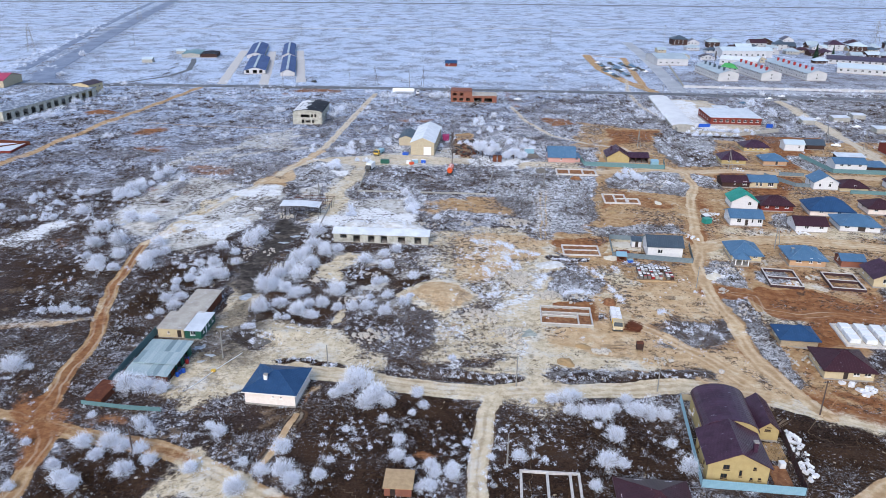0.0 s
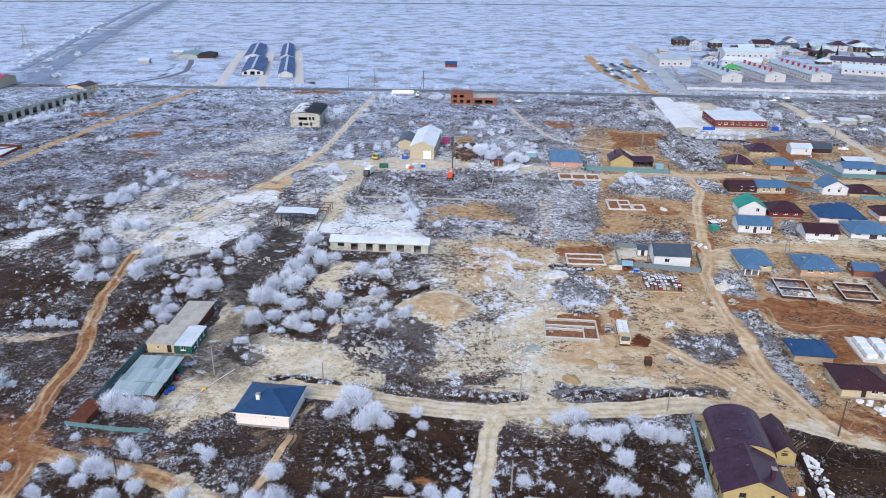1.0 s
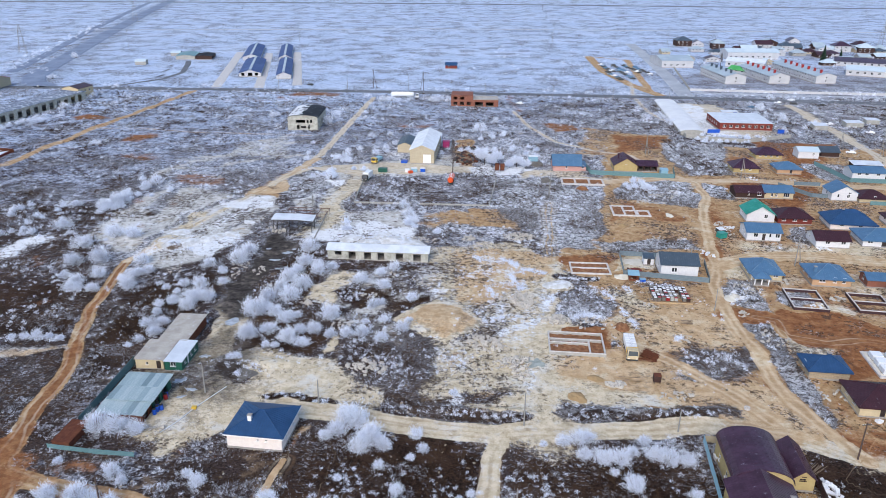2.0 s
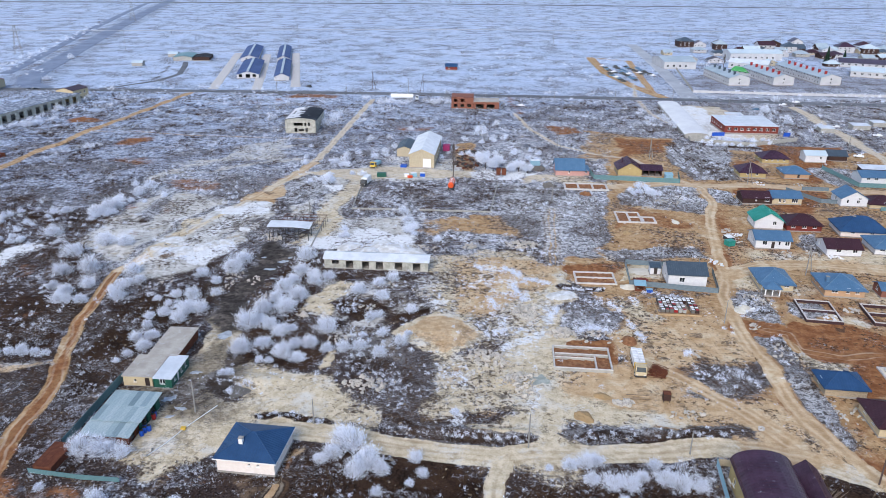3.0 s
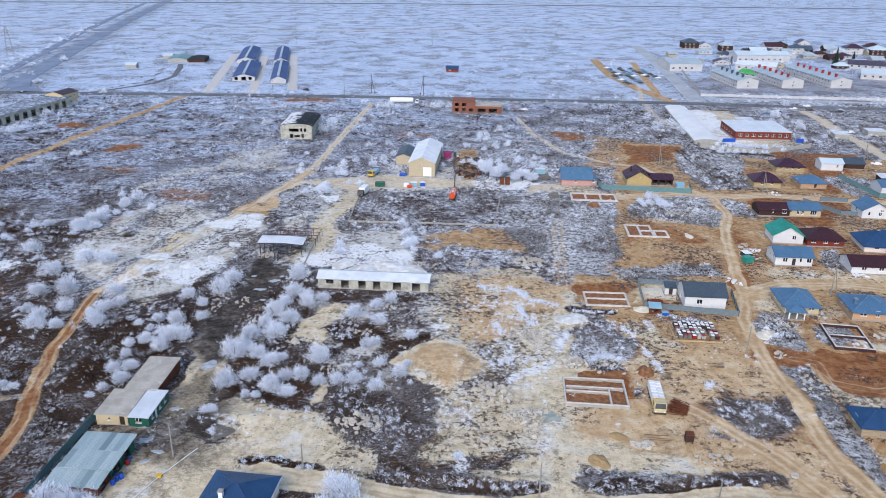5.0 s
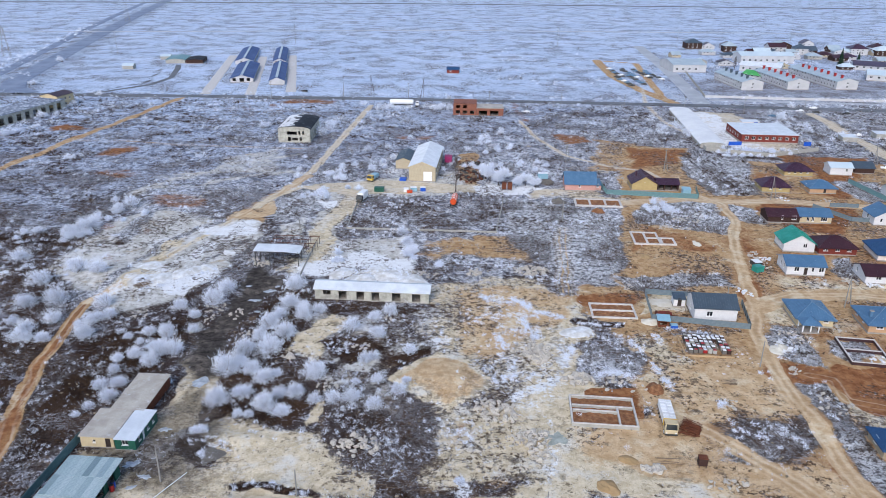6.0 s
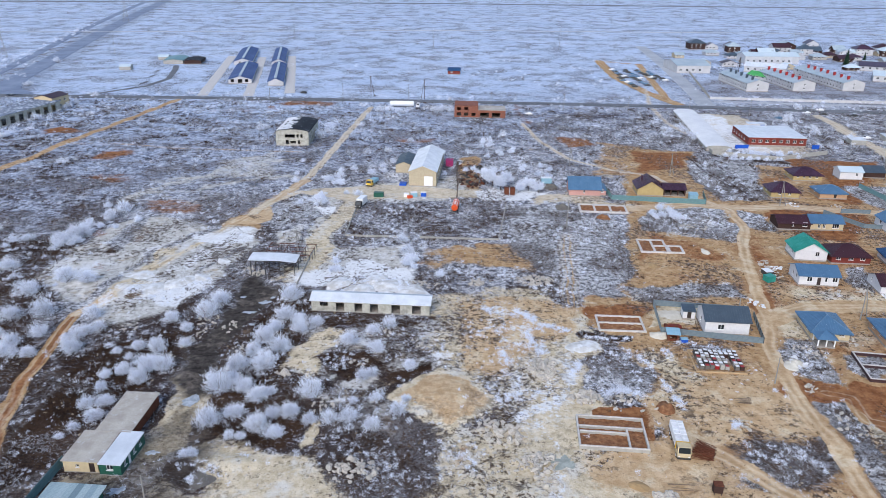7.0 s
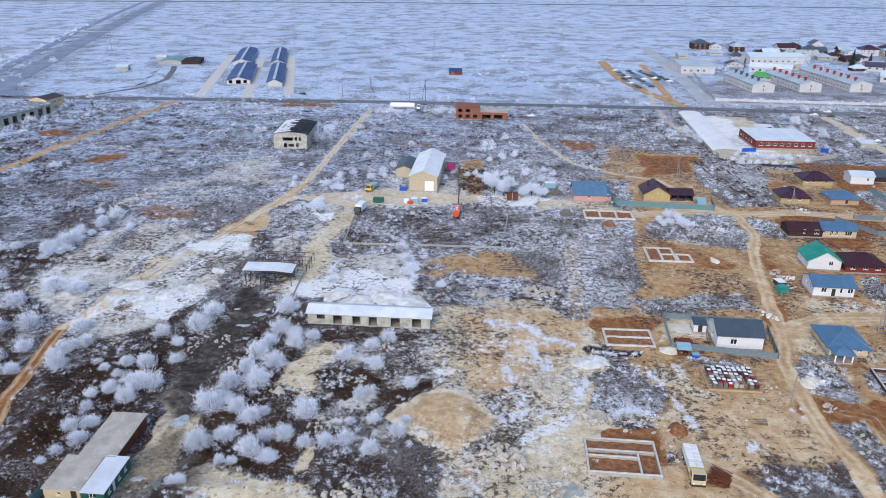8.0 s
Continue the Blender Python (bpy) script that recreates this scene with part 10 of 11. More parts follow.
def cab(ob, w, y0, y1, h, material, z0=0.55):
    """A lorry cab with a raked front and a windscreen; the front is at y0."""
    bm = bmesh.new()
    prof = [(y0, z0), (y1, z0), (y1, h), (y0 + 0.45, h), (y0 + 0.05, h * 0.58)]
    a = [bm.verts.new((-w / 2, y, z)) for y, z in prof]
    b = [bm.verts.new((w / 2, y, z)) for y, z in prof]
    bm.faces.new(a)
    bm.faces.new(b[::-1])
    for i in range(len(prof)):
        j = (i + 1) % len(prof)
        bm.faces.new((a[i], a[j], b[j], b[i]))
    bmesh.ops.bevel(bm, geom=bm.edges[:], offset=0.06, segments=1, affect="EDGES")
    c = part("cab", bm, material, ob)
    bm = bmesh.new()
    q = [Vector((-w / 2 + 0.15, y0 + 0.06, h * 0.6)), Vector((w / 2 - 0.15, y0 + 0.06, h * 0.6)), Vector((w / 2 - 0.2, y0 + 0.40, h - 0.1)), Vector((-w / 2 + 0.2, y0 + 0.40, h - 0.1))]
    f = [bm.verts.new(v + Vector((0, -0.03, 0))) for v in q]
    bm.faces.new(f)
    part("windscreen", bm, M["glass"], c)
    for s in (-1, 1):
        bm = bmesh.new()
        box(bm, s * (w / 2 + 0.005) - 0.01, s * (w / 2 + 0.005) + 0.01, y0 + 0.5, y1 - 0.2, h * 0.62, h - 0.2)
        part("side_window", bm, M["glass"], c)
    bm = bmesh.new()
    box(bm, -w / 2, w / 2, y0 - 0.1, y0 + 0.05, z0 - 0.1, z0 + 0.25)
    part("bumper", bm, M["dark_metal"], c)
    for s in (-1, 1):
        bm = bmesh.new()
        box(bm, s * w * 0.36 - 0.14, s * w * 0.36 + 0.14, y0 - 0.03, y0 + 0.03, z0 + 0.3, z0 + 0.5)
        part("headlight", bm, M["frame_white"], c)


def block_lorry(x, y, yaw):
    ob = thing("flatbed_lorry", pose(x, y, 0, 0, 0, yaw), "flatbed lorry with a pale cab loaded with wrapped white blocks", "lorry")
    bm = bmesh.new()
    box(bm, -0.45, 0.45, 0.3, 9.2, 0.6, 0.85)
    part("chassis", bm, M["dark_metal"], ob)
    cab(ob, 2.4, 0.0, 2.0, 2.75, M["cream_wall"])
    bm = bmesh.new()
    box(bm, -1.3, 1.3, 2.3, 9.4, 1.05, 1.2)
    bed = part("flatbed", bm, M["wood_old"], ob)
    bm = bmesh.new()
    box(bm, -1.3, 1.3, 2.2, 2.3, 1.2, 2.7)
    part("headboard", bm, M["yellow_paint"], bed)
    for k in range(6):
        for s in (-1, 1):
            bm = bmesh.new()
            c = 2.45 + 1.13 * k
            chamfered(bm, s * 0.62 - 0.58, s * 0.62 + 0.58, c, c + 1.03, 1.21, 2.5 + 0.08 * ((k * 3 + s) % 3), 0.08)
            part("block_pack", bm, M["block_white"], bed)
    for wy in (1.1, 6.4, 7.7):
        for s in (-1, 1):
            wheel(ob, s * 1.05, wy, 0.52, 0.35)


block_lorry(42.6, 158.6, -6)


def box_van(x, y, yaw):
    ob = thing("box_van", pose(x, y, 0, 0, 0, yaw), "small lorry with a dark cab and a white box body", "lorry")
    cab(ob, 2.2, 0.0, 1.9, 2.5, M["dark_metal"])
    bm = bmesh.new()
    chamfered(bm, -1.15, 1.15, 2.0, 7.0, 0.85, 3.2, 0.06)
    part("box_body", bm, M["white_paint"], ob)
    bm = bmesh.new()
    box(bm, -0.4, 0.4, 0.4, 6.8, 0.55, 0.84)
    part("chassis", bm, M["dark_metal"], ob)
    for wy in (0.9, 5.4):
        for s in (-1, 1):
            wheel(ob, s * 0.95, wy)


box_van(-32.0, 296.2, -14)


def tank_trailer(x, y, yaw, length, r, material, label):
    ob = thing("tank_trailer", pose(x, y, 0, 0, 0, yaw), label, "tank trailer")
    bm = bmesh.new()
    z = r + 0.85
    tube(bm, [(0, 0, z), (0, 0.25, z), (0, length - 0.25, z), (0, length, z)], [r * 0.8, r, r, r * 0.8], 16)
    body = part("tank", bm, M[material], ob, smooth=False)
    for k in range(3):
        bm = bmesh.new()
        tube(bm, [(0, length * (0.25 + 0.25 * k), z + r - 0.06), (0, length * (0.25 + 0.25 * k), z + r + 0.18)], [0.34, 0.3], 10)
        part("hatch", bm, M["white_paint"], body)
    bm = bmesh.new()
    box(bm, -0.5, 0.5, 0.2, length - 0.2, 0.55, 0.9)
    part("chassis", bm, M["dark_metal"], ob)
    for s in (-1, 1):
        bm = bmesh.new()
        box(bm, s * r * 0.7 - 0.04, s * r * 0.7 + 0.04, 0.4, length - 0.4, z + r * 0.72, z + r * 0.8)
        part("rail", bm, M["white_paint"], body)
    for wy in (length * 0.65, length * 0.8, length * 0.15):
        for s in (-1, 1):
            wheel(ob, s * 0.95, wy, 0.48, 0.3)
    return ob


tank_trailer(2.2, 293.0, -6, 7.5, 1.15, "orange_paint", "bright orange cylindrical fuel tank trailer on wheels")
wt_ob = tank_trailer(-34.0, 480.0, -90, 14.0, 1.5, "white_paint", "long white tank trailer parked behind the bushes")
cab(wt_ob, 2.4, 15.2, 17.2, 2.8, M["white_paint"])


def truck_crane(x, y, yaw):
    ob = thing("truck", pose(x, y, 0, 0, 0, yaw), "yellow lorry with a blue cab beside the warehouse", "lorry")
    cab(ob, 2.3, 0.0, 2.0, 2.6, M["yellow_paint"])
    bm = bmesh.new()
    chamfered(bm, -1.2, 1.2, 2.2, 6.8, 0.95, 2.2, 0.08)
    part("tipper_body", bm, M["fence_blue"], ob)
    bm = bmesh.new()
    box(bm, -0.4, 0.4, 0.4, 6.8, 0.55, 0.94)
    part("chassis", bm, M["dark_metal"], ob)
    for wy in (1.0, 5.4):
        for s in (-1, 1):
            wheel(ob, s * 0.95, wy, 0.5)


truck_crane(-30.8, 322.5, -20)


def car_proto(material, label, x, y, yaw):
    ob = thing("car", pose(x, y, 0, 0, 0, yaw), label, "car", "parked cars")
    bm = bmesh.new()
    prof = [(-2.1, 0.35), (2.1, 0.35), (2.15, 0.75), (1.9, 0.92), (1.0, 0.98), (0.45, 1.42), (-1.1, 1.45), (-1.75, 1.0), (-2.1, 0.92)]
    a = [bm.verts.new((-0.83 if z < 1.1 else -0.66, yy, z)) for yy, z in prof]
    b = [bm.verts.new((0.83 if z < 1.1 else 0.66, yy, z)) for yy, z in prof]
    bm.faces.new(a)
    bm.faces.new(b[::-1])
    for i in range(len(prof)):
        j = (i + 1) % len(prof)
        bm.faces.new((a[i], a[j], b[j], b[i]))
    body = part("body", bm, M[material], ob)
    bm = bmesh.new()
    for y0, z0, y1, z1 in ((0.95, 1.01, 0.5, 1.39), (-1.7, 1.03, -1.15, 1.41)):
        s = 0.03 if y0 > 0 else -0.03
        bm.faces.new([bm.verts.new(v) for v in ((-0.7, y0 + s, z0), (0.7, y0 + s, z0), (0.6, y1 + s, z1), (-0.6, y1 + s, z1))])
    part("windscreen", bm, M["glass"], body)
    for wy in (-1.3, 1.35):
        for s in (-1, 1):
            wheel(ob, s * 0.76, wy, 0.32, 0.2)
    return ob


CARS = [car_proto("white_paint", "small frost-white parked car", 45.4, 463.9, 80), car_proto("dark_metal", "small dark parked car", 216.0, 473.4, 75), car_proto("roof_steel", "small blue-grey parked car under frost", 185.2, 461.0, 60)]
lot = random.Random(3)
for x, y in ((208, 477), (220, 486), (232, 470), (-92, 521), (210, 415), (222, 395), (190, 352)):
    copy_thing(CARS[lot.choice([0, 0, 1])], pose(x, y, 0.05, 0, 0, lot.uniform(60, 100)))
for row, (x0, y0) in enumerate(((128.0, 560.0), (135.0, 566.0), (140.0, 598.0), (147.0, 596.0), (156.0, 590.0), (128.0, 600.0))):
    for k in range(7):
        copy_thing(CARS[lot.choice([0, 2, 1, 1, 2])], pose(x0 - 0.4 * k + lot.uniform(-1, 1) + (2.6 if row % 2 else 0), y0 + 6.5 * k, 0.05, 0, 0, 80 + lot.uniform(-10, 10)))


# ---- building materials and yard clutter ----
def pallet_stack(x, y, w, d, h, yaw, label, material, group, cover="white_paint"):
    ob = thing("block_pallet", pose(x, y, 0.1, 0, 0, yaw), label, "block pallet", group)
    bm = bmesh.new()
    box(bm, 0, w, 0, d, 0, 0.12)
    part("pallet", bm, M["wood_old"], ob)
    bm = bmesh.new()
    chamfered(bm, 0.04, w - 0.04, 0.04, d - 0.04, 0.124, h, 0.05)
    b = part("load", bm, M[material], ob)
    bm = bmesh.new()
    chamfered(bm, 0.08, w - 0.08, 0.12, d - 0.12, h + 0.002, h + 0.07, 0.03)
    part("cover", bm, M[cover], b)


yard = random.Random(8)
for j in range(6):
    for i in range(9):
        if yard.random() < 0.05 or (i == 6 and j < 4):
            continue
        u, v = 1.0 + i * 1.08, 1.2 + j * 1.3
        a = radians(-4)
        mat = yard.choice(["grey_block", "ash_pile", "dark_metal", "ash_pile", "brown_wall"]) if yard.random() > 0.06 else "red_paint"
        pallet_stack(54.6 + u * math.cos(a) - v * math.sin(a), 189.4 + u * math.sin(a) + v * math.cos(a), 0.95, 1.0, yard.uniform(0.8, 1.15), -4 + yard.uniform(-4, 4), "pallet of grey building blocks under a thin cover", mat, "pallets on the foundation", yard.choice(["white_paint"] * 7 + ["red_paint", "block_white", "grey_block"]))
for i in range(4):
    for j in range(3):
        u, v = 1.2 + i * 3.7, 1.4 + j * 3.1
        a = radians(-7)
        pallet_stack(95.4 + u * math.cos(a) - v * math.sin(a), 153.2 + u * math.sin(a) + v * math.cos(a), 2.5, 2.6, 1.2, -7 + yard.uniform(-2, 2), "large white wrapped stack of aerated blocks", "block_white", "white block stacks")


def sticks(label, x, y, yaw, n, length, spread, material, name="stick_pile", wild=0.4):
    ob = thing(name, pose(x, y, ground_z(x, y), 0, 0, yaw), label, "timber pile")
    for k in range(n):
        bm = bmesh.new()
        u, z = yard.uniform(-spread, spread), 0.1 + 0.9 * abs(yard.gauss(0, 0.4))
        l = length * yard.uniform(0.6, 1.0)
        t = yard.uniform(-0.3, 0.3) * length * wild
        tube(bm, [(u, -l / 2, z + 0.05), (u + t, l / 2, z + yard.uniform(-0.1, 0.3))], [0.06, 0.04], 5)
        part("pole", bm, M[material], ob)


sticks("pile of reddish brown brushwood and poles beside the lorry", 47.0, 161.0, 62, 110, 4.2, 1.9, "rust", wild=1.2)
sticks("scatter of dark sticks on the sand", 60.5, 177.5, 80, 12, 3.4, 0.9, "wood_old")
sticks("heap of old boards on the pale ground", -82.0, 222.5, -50, 14, 5.0, 1.5, "wood_old")
sticks("pile of old boards by the road junction", -66.0, 286.0, 50, 10, 5.0, 1.5, "wood_old")
sticks("stack of fence rails behind the yellow fence", 66.0, 121.0, -50, 10, 6.0, 0.8, "wood_old")


def heap(label, x, y, rx, ry, h, material, name="sand_pile", category="sand pile"):
    """A soft heap with a rough skirt."""
    ob = thing(name, pose(x, y, ground_z(x, y) - 0.1, 0, 0, yard.uniform(0, 360)), label, category, "heaps of loose material")
    bm = bmesh.new()
    n = 26
    us = np.linspace(-1.35, 1.35, n)
    gu, gv = np.meshgrid(us, us)
    wx, wy = gu * rx, gv * ry
    warp = 0.9 * (fbm(wx + x * 3.1, wy + y * 3.1, max(rx, ry) * 0.9, 81, 3) - 0.5)
    dist = np.sqrt(gu ** 2 + gv ** 2) + warp
    lump = 0.2 + 1.1 * fbm(wx + x * 7, wy + y * 5, max(0.5, rx * 0.35), 87, 4) + 0.6 * fbm(wx + x, wy + y, 0.9, 93, 2)
    hz = h * np.clip(1 - dist, 0, 1) ** 0.75 * lump - 0.12 * (dist > 1)
    grid = [[bm.verts.new((wx[j, i], wy[j, i], hz[j, i])) for i in range(n)] for j in range(n)]
    for j in range(n - 1):
        for i in range(n - 1):
            if min(dist[j, i], dist[j + 1, i], dist[j, i + 1], dist[j + 1, i + 1]) < 1.0:
                bm.faces.new((grid[j][i], grid[j][i + 1], grid[j + 1][i + 1], grid[j + 1][i]))
    bmesh.ops.delete(bm, geom=[v for v in bm.verts if not v.link_faces], context="VERTS")
    part("mound", bm, M[material], ob, smooth=True)


heap("small brown sand heap near the foundation", 43.9, 175.2, 2.4, 2.0, 1.5, "soil_red")
sticks("old boards lying on the dug red clay", 40.2, 151.4, 84, 6, 5.0, 0.9, "wood_old", wild=0.3)
heap("small tan earth heap at the end of the clay", 33.0, 152.0, 1.9, 1.6, 0.5, "sand_pile", "earth_heap", "earth heap")
heap("brown earth heap among frosted weeds", 27.9, 144.0, 2.2, 1.7, 0.7, "sand_pile", "earth_heap", "earth heap")
heap("dark grey gravel heap by the road", 41.0, 301.0, 3.6, 2.4, 1.6, "ash_pile", "gravel_heap", "gravel heap")
heap("rusty clay heap by the white footings", 53.5, 290.5, 2.6, 1.8, 1.3, "soil_red", "clay_heap", "clay heap")
heap("pale lime heap on the clay plot", 79.4, 260.0, 2.8, 1.8, 0.7, "lime_pile", "lime_heap", "lime heap")
heap("pale lime heap beside the footing", 51.5, 206.0, 3.0, 2.0, 0.8, "lime_pile", "lime_heap", "lime heap")
heap("dark heap beside the blue tank", 39.5, 325.0, 4.0, 2.6, 1.5, "ash_pile", "earth_heap", "earth heap")
heap("flat black ash heap on the sand", -42.6, 152.4, 3.6, 2.4, 0.35, "ash_pile", "ash_heap", "ash heap")
heap("pale yellow sand heap in the frosted weeds", 77.8, 193.2, 3.0, 2.2, 0.8, "lime_pile", "sand_pile", "sand pile")
heap("pale sand spread inside the fenced yard", 56.4, 216.4, 3.4, 4.6, 0.3, "lime_pile", "sand_pile", "sand pile")
heap("white frosted spoil heap on the pale path", 31.6, 200.2, 4.4, 2.8, 0.5, "snow_heap", "spoil_heap", "spoil heap")
sticks("long planks and pipes laid out in the fenced yard", 62.4, 212.6, -12, 7, 7.5, 1.0, "wood_old", wild=0.05)
heap("yellow sand heap by the dug plot", 60.2, 249.0, 2.0, 1.4, 0.7, "sand_pile")
for hx, hy, hr, hh in ((-24.0, 229.5, 5.0, 1.5), (-16.5, 231.5, 6.0, 1.9), (-9.5, 229.0, 5.0, 1.5), (-29.5, 233.0, 4.5, 1.3), (-20.0, 235.5, 5.0, 1.2)):
    heap("white frosted spoil heap behind the long building", hx, hy, hr, hr * 0.75, hh * 0.6, "snow_heap", "spoil_heap", "spoil heap")
for hx, hy, hr, hh in ((-80.5, 227.0, 5.5, 1.7), (-74.0, 232.0, 5.0, 1.9), (-87.0, 236.0, 5.0, 1.1), (-68.5, 236.0, 4.0, 1.2), (-66.0, 248.0, 3.0, 0.8)):
    heap("lime-white frosted spoil heap in the waste ground", hx, hy, hr, hr * 0.6, hh * 0.45, "snow_heap", "spoil_heap", "spoil heap")


def puddle(x, y, rx, ry, yaw, material="ice", label="pale blue frozen puddle on the sandy yard"):
    ob = thing("frozen_puddle", pose(x, y, ground_z(x, y) + 0.05, 0, 0, yaw), label, "puddle", "frozen puddles")
    bm = bmesh.new()
    seg = 36
    for s, z in ((1.0, 0.0),):
        top = []
        for k in range(seg):
            a = 2 * math.pi * k / seg
            w = 0.8 + 0.6 * noise.noise((math.cos(a) * 1.6 + x, math.sin(a) * 1.6 + y, 0)) + 0.3 * noise.noise((math.cos(a) * 4 + x, math.sin(a) * 4 + y, 5))
            top.append(Vector((rx * w * math.cos(a), ry * w * math.sin(a), 0.03)))
        slab(bm, top, 0.12)
    part("ice", bm, M[material], ob)


for a in ((-55.8, 148.6, 1.8, 1.0, 30), (-52.4, 145.4, 1.4, 0.7, -10), (-53.8, 142.6, 1.2, 0.5, 20), (-53.7, 158.9, 1.4, 0.8, 10), (-52.0, 175.5, 1.6, 2.6, -15), (-50.1, 215.0, 2.0, 0.9, 0), (-47.5, 221.0, 2.0, 1.1, 20), (-47.8, 208.6, 1.0, 0.6, 0),
          (-53.8, 223.7, 1.0, 0.6, 0), (-46.0, 223.9, 0.8, 0.6, 30)):
    puddle(*a)


puddle(20.7, 157.6, 2.4, 2.0, 20, "ice_grey", "grey-green frozen puddle on the pale path")


def brick_stack(label, x, y, yaw, w, d, rows):
    """Courses of bricks piled in one long block, each course a little uneven."""
    ob = thing("brick_stack", pose(x, y, ground_z(x, y), 0, 0, yaw), label, "brick stack")
    for k in range(rows):
        for i in range(int(w / 0.52)):
            if k == rows - 1 and yard.random() < 0.3:
                continue
            bm = bmesh.new()
            u, v = yard.uniform(-0.02, 0.02), yard.uniform(-0.05, 0.05)
            chamfered(bm, i * 0.52 + u, i * 0.52 + 0.5 + u, v, d + v, k * 0.25, k * 0.25 + 0.245, 0.02)
            part("brick_pack", bm, M["red_brick" if yard.random() > 0.25 else "rust"], ob)


brick_stack("long stack of dark red bricks inside the fence", 52.9, 209.2, -6, 4.6, 1.2, 4)


def pipe_line(label, points, r, material):
    ob = thing("pipe", pose(0, 0, 0), label, "pipe")
    bm = bmesh.new()
    tube(bm, [(x, y, ground_z(x, y) + r + 0.02) for x, y in points], [r] * len(points), 6)
    part("run", bm, M[material], ob)
    bm = bmesh.new()
    x, y = points[len(points) // 2]
    box(bm, x - 0.45, x + 0.45, y - 0.35, y + 0.35, ground_z(x, y), ground_z(x, y) + 0.5)
    part("valve_box", bm, M["yellow_paint"], ob)


pipe_line("thin pale pipe laid over the sandy yard", [(-53.4, 130.4), (-51.3, 134.2), (-49.6, 138.6), (-47.0, 143.4), (-45.4, 146.6)], 0.1, "white_paint")


def crate(name, label, category, x, y, yaw, w, d, h, material, lid="white_paint", legs=False):
    ob = thing(name, pose(x, y, ground_z(x, y), 0, 0, yaw), label, category)
    bm = bmesh.new()
    chamfered(bm, -w / 2, w / 2, -d / 2, d / 2, 0.5 if legs else 0.0, h, 0.06)
    b = part("body", bm, M[material], ob)
    bm = bmesh.new()
    chamfered(bm, -w / 2 - 0.05, w / 2 + 0.05, -d / 2 - 0.05, d / 2 + 0.05, h + 0.003, h + 0.1, 0.04)
    part("lid", bm, M[lid], b)
    for k, (a, c) in enumerate(((-1, -1), (1, -1), (1, 1), (-1, 1))):
        if legs:
            bm = bmesh.new()
            box(bm, a * w * 0.4 - 0.06, a * w * 0.4 + 0.06, c * d * 0.4 - 0.06, c * d * 0.4 + 0.06, -0.2, 0.5)
            part("leg", bm, M["dark_metal"], ob)


crate("water_tank", "dark rusty tank on legs by the clay heap", "tank", 45.8, 150.2, -5, 1.5, 1.3, 2.0, "brown_wall", "rust", True)
crate("tarp_stack", "magenta tarpaulin over goods beside the warehouse", "stack", 0.6, 355.0, -5, 3.0, 3.6, 2.6, "magenta_cloth", "magenta_cloth")
crate("tarp_stack", "bright blue tarpaulin on the ground by the warehouse", "stack", -17.6, 326.4, -5, 2.6, 3.0, 0.7, "blue_paint", "blue_paint")
crate("skip", "green metal waste container", "container", -25.8, 311.0, -5, 3.6, 2.0, 1.6, "green_paint", "green_paint")
crate("tool_box", "blue metal box among scrap", "container", -12.8, 312.0, 10, 2.4, 1.8, 1.5, "fence_blue")
crate("tool_box", "white box among scrap by the road", "container", -15.6, 311.4, 0, 1.8, 1.5, 1.2, "white_paint")
crate("tool_box", "blue barrel box by the road", "container", -9.2, 312.6, 0, 2.0, 1.6, 1.4, "blue_paint")
crate("tool_box", "orange box among scrap", "container", -14.2, 309.8, 30, 1.8, 1.2, 0.9, "orange_paint", "orange_paint")
crate("kiosk", "dark red booth at the track crossing", "booth", 22.0, 314.6, 0, 1.7, 1.7, 3.0, "rust", "rust", True)
crate("kiosk", "second dark red booth at the crossing", "booth", 24.2, 314.8, 0, 1.7, 1.7, 3.0, "rust", "rust", True)
crate("water_tank", "blue water tank with a white top", "tank", 38.8, 330.2, 0, 4.0, 2.4, 2.6, "fence_blue", "white_paint", True)
crate("tarp_stack", "green tarpaulin over stacked goods", "stack", 90.4, 239.0, 20, 2.6, 2.2, 1.6, "roof_green", "roof_green")
crate("tarp_stack", "dark covered stack of goods", "stack", 91.6, 243.4, 10, 2.2, 2.8, 1.3, "dark_metal", "white_paint")
crate("timber_stack", "maroon stack of roofing sheets in the yard", "stack", 55.6, 207.4, -8, 4.4, 1.3, 0.9, "roof_maroon", "rust")
crate("water_tank", "white plastic tank in the yard", "tank", 61.2, 108.4, 0, 1.0, 1.0, 1.1, "white_paint")
crate("water_tank", "white ring well in the side yard", "tank", 50.2, 124.6, 0, 1.3, 1.3, 0.7, "concrete")
crate("water_tank", "blue tub beside the kiosk", "tank", 55.8, 203.0, 0, 1.6, 1.2, 0.8, "blue_paint", "fence_blue")
for k in range(9):
    crate("block_pack", "white wrapped block pack by the cream house", "block pack", 95.5 + 1.5 * (k % 3) + 0.2 * k, 131.5 + 1.6 * (k // 3), 8 * k, 1.3, 1.2, 0.9 + 0.5 * (k % 2), "block_white", "white_paint")


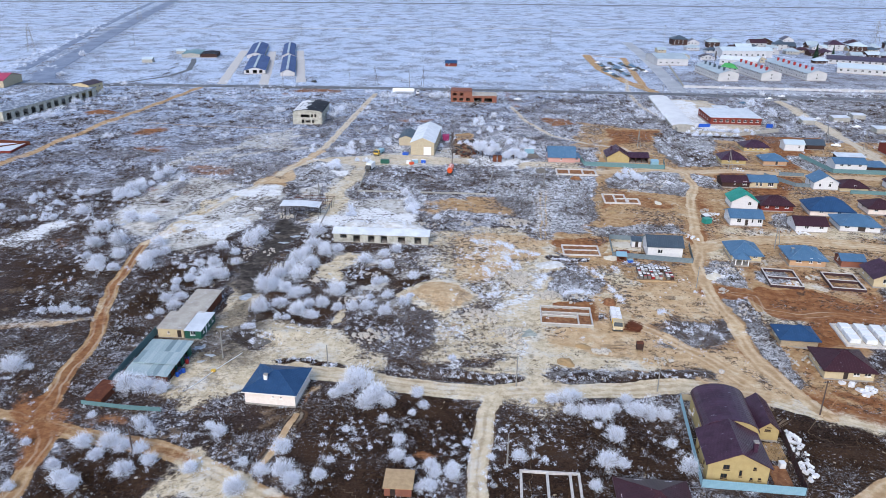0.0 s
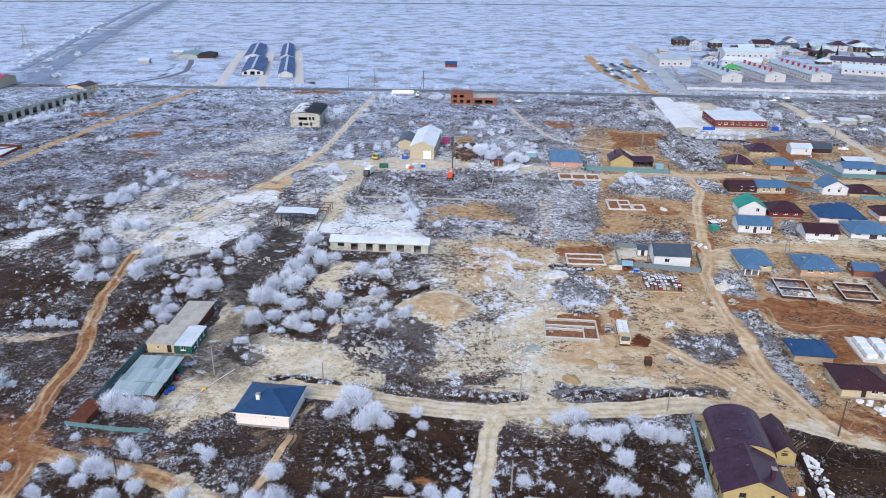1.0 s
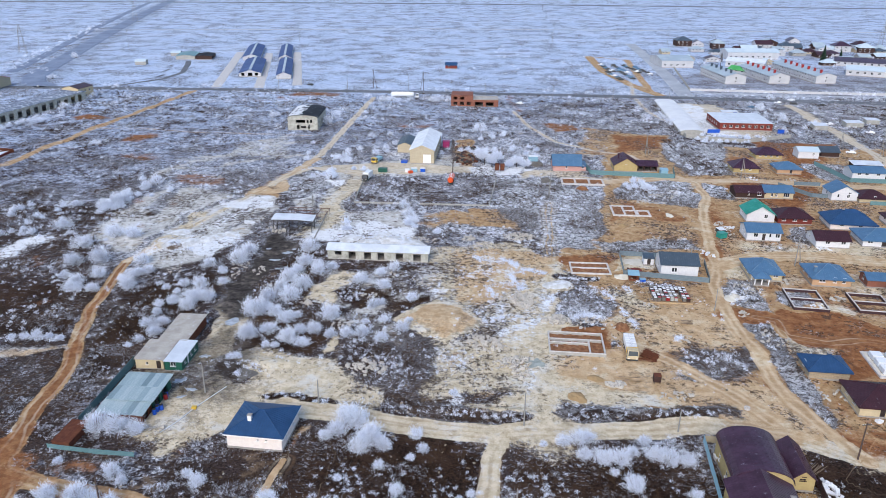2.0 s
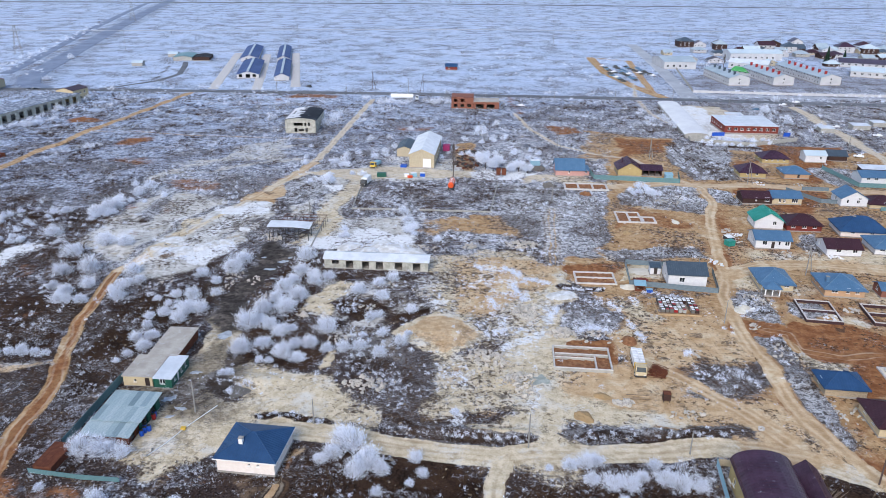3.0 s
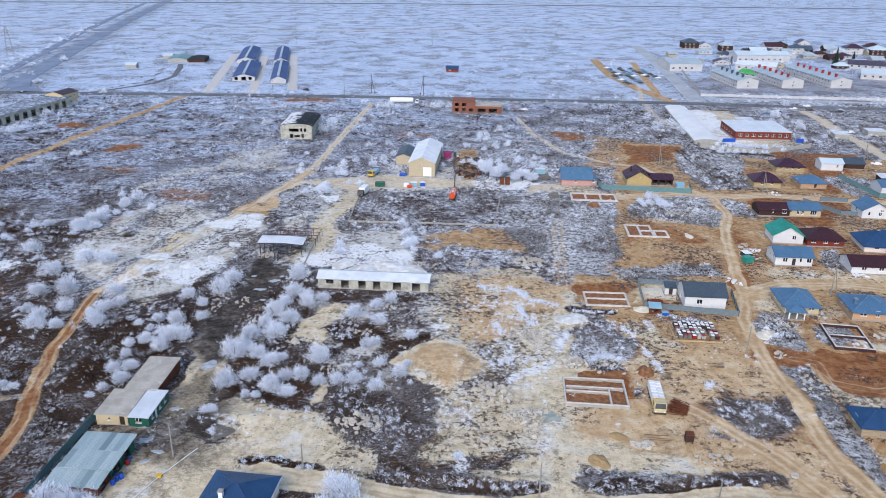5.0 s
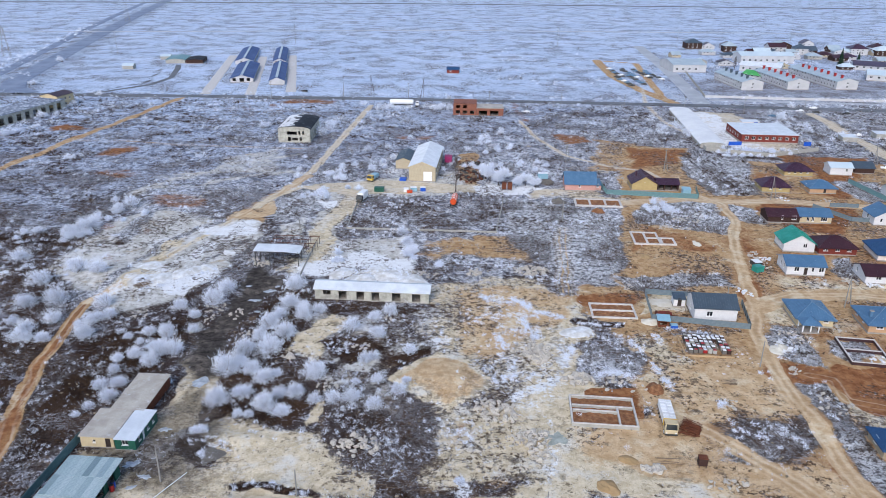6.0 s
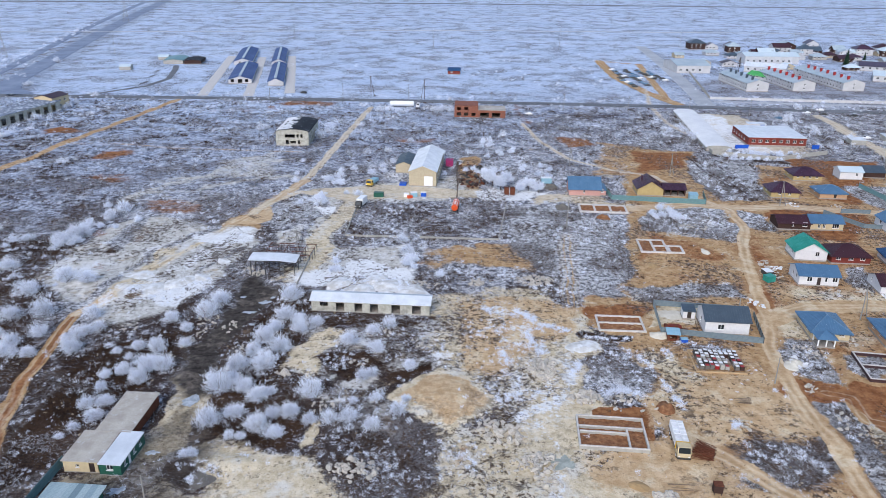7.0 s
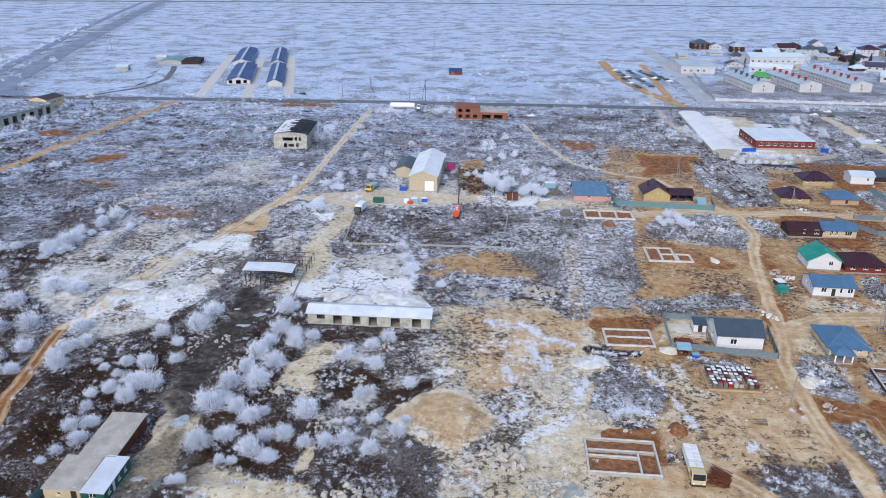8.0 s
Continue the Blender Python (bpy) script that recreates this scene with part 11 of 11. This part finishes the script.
def concrete_ring(x, y, r):
    ob = thing("concrete_ring", pose(x, y, ground_z(x, y), 0, 0, 0), "pale concrete well ring lying on sand", "concrete ring")
    bm = bmesh.new()
    seg = 18
    rings = [[bm.verts.new((q * math.cos(2 * math.pi * k / seg), q * math.sin(2 * math.pi * k / seg), z)) for k in range(seg)] for q, z in ((r, -0.1), (r, 0.45), (r * 0.72, 0.45), (r * 0.72, 0.0))]
    for a, b in zip(rings[:-1], rings[1:]):
        for k in range(seg):
            bm.faces.new((a[k], a[(k + 1) % seg], b[(k + 1) % seg], b[k]))
    part("ring", bm, M["concrete"], ob)


concrete_ring(61.6, 140.7, 0.6)


# ---- the bare tall tree ----
def bare_tree(x, y, h):
    ob = thing("bare_tree", pose(x, y, ground_z(x, y)), "tall slim bare tree with dark branches", "tree")
    rng = np.random.default_rng(12)
    bm = bmesh.new()
    tube(bm, [(0, 0, -0.3), (0.1, 0, h * 0.3), (-0.05, 0.1, h * 0.7), (0.05, 0, h)], [0.26, 0.18, 0.09, 0.02], 7)
    part("trunk", bm, M["pole_wood"], ob)
    base, tip = [], []
    for k in range(80):
        z = h * rng.uniform(0.18, 0.95)
        a = rng.uniform(0, 2 * math.pi)
        l = (h - z) * 0.28 + 0.5
        e = np.array([l * 0.5 * math.cos(a), l * 0.5 * math.sin(a), z + l])
        base.append((0, 0, z))
        tip.append(e)
        for q in range(14):
            s = np.array([0, 0, z]) + (e - (0, 0, z)) * rng.uniform(0.3, 1.0)
            base.append(s)
            tip.append(s + rng.normal(size=3) * 0.3 + (0, 0, 0.55))
    v, f = blades(rng, np.array(base, float), np.array(tip, float), np.full(len(base), 0.09))
    o = new("crown", raw_mesh("crown", v, f, M["twig"]))
    o.parent = ob


bare_tree(3.3, 311.5, 14.0)
bare_tree(228.0, 640.0, 11.0)


def conifer(x, y, h):
    ob = thing("conifer", pose(x, y, 0), "dark green conifer among the town houses", "tree")
    bm = bmesh.new()
    tube(bm, [(0, 0, -0.3), (0, 0, h)], [0.25, 0.03], 6)
    part("trunk", bm, M["pole_wood"], ob)
    rng = np.random.default_rng(int(x))
    n = 900
    z = h * rng.uniform(0.08, 1.0, n)
    a = rng.uniform(0, 2 * math.pi, n)
    r = (h - z) * 0.28 + 0.2
    base = np.stack([r * 0.25 * np.cos(a), r * 0.25 * np.sin(a), z], 1)
    tip = np.stack([r * np.cos(a), r * np.sin(a), z - 0.25 * r], 1) * rng.uniform(0.85, 1.1, (n, 1))
    v, f = blades(rng, base, tip, np.full(n, 0.5))
    o = new("crown", raw_mesh("crown", v, f, M["needles"]))
    o.parent = ob


conifer(330.0, 676.0, 14.0)
conifer(352.0, 690.0, 10.0)
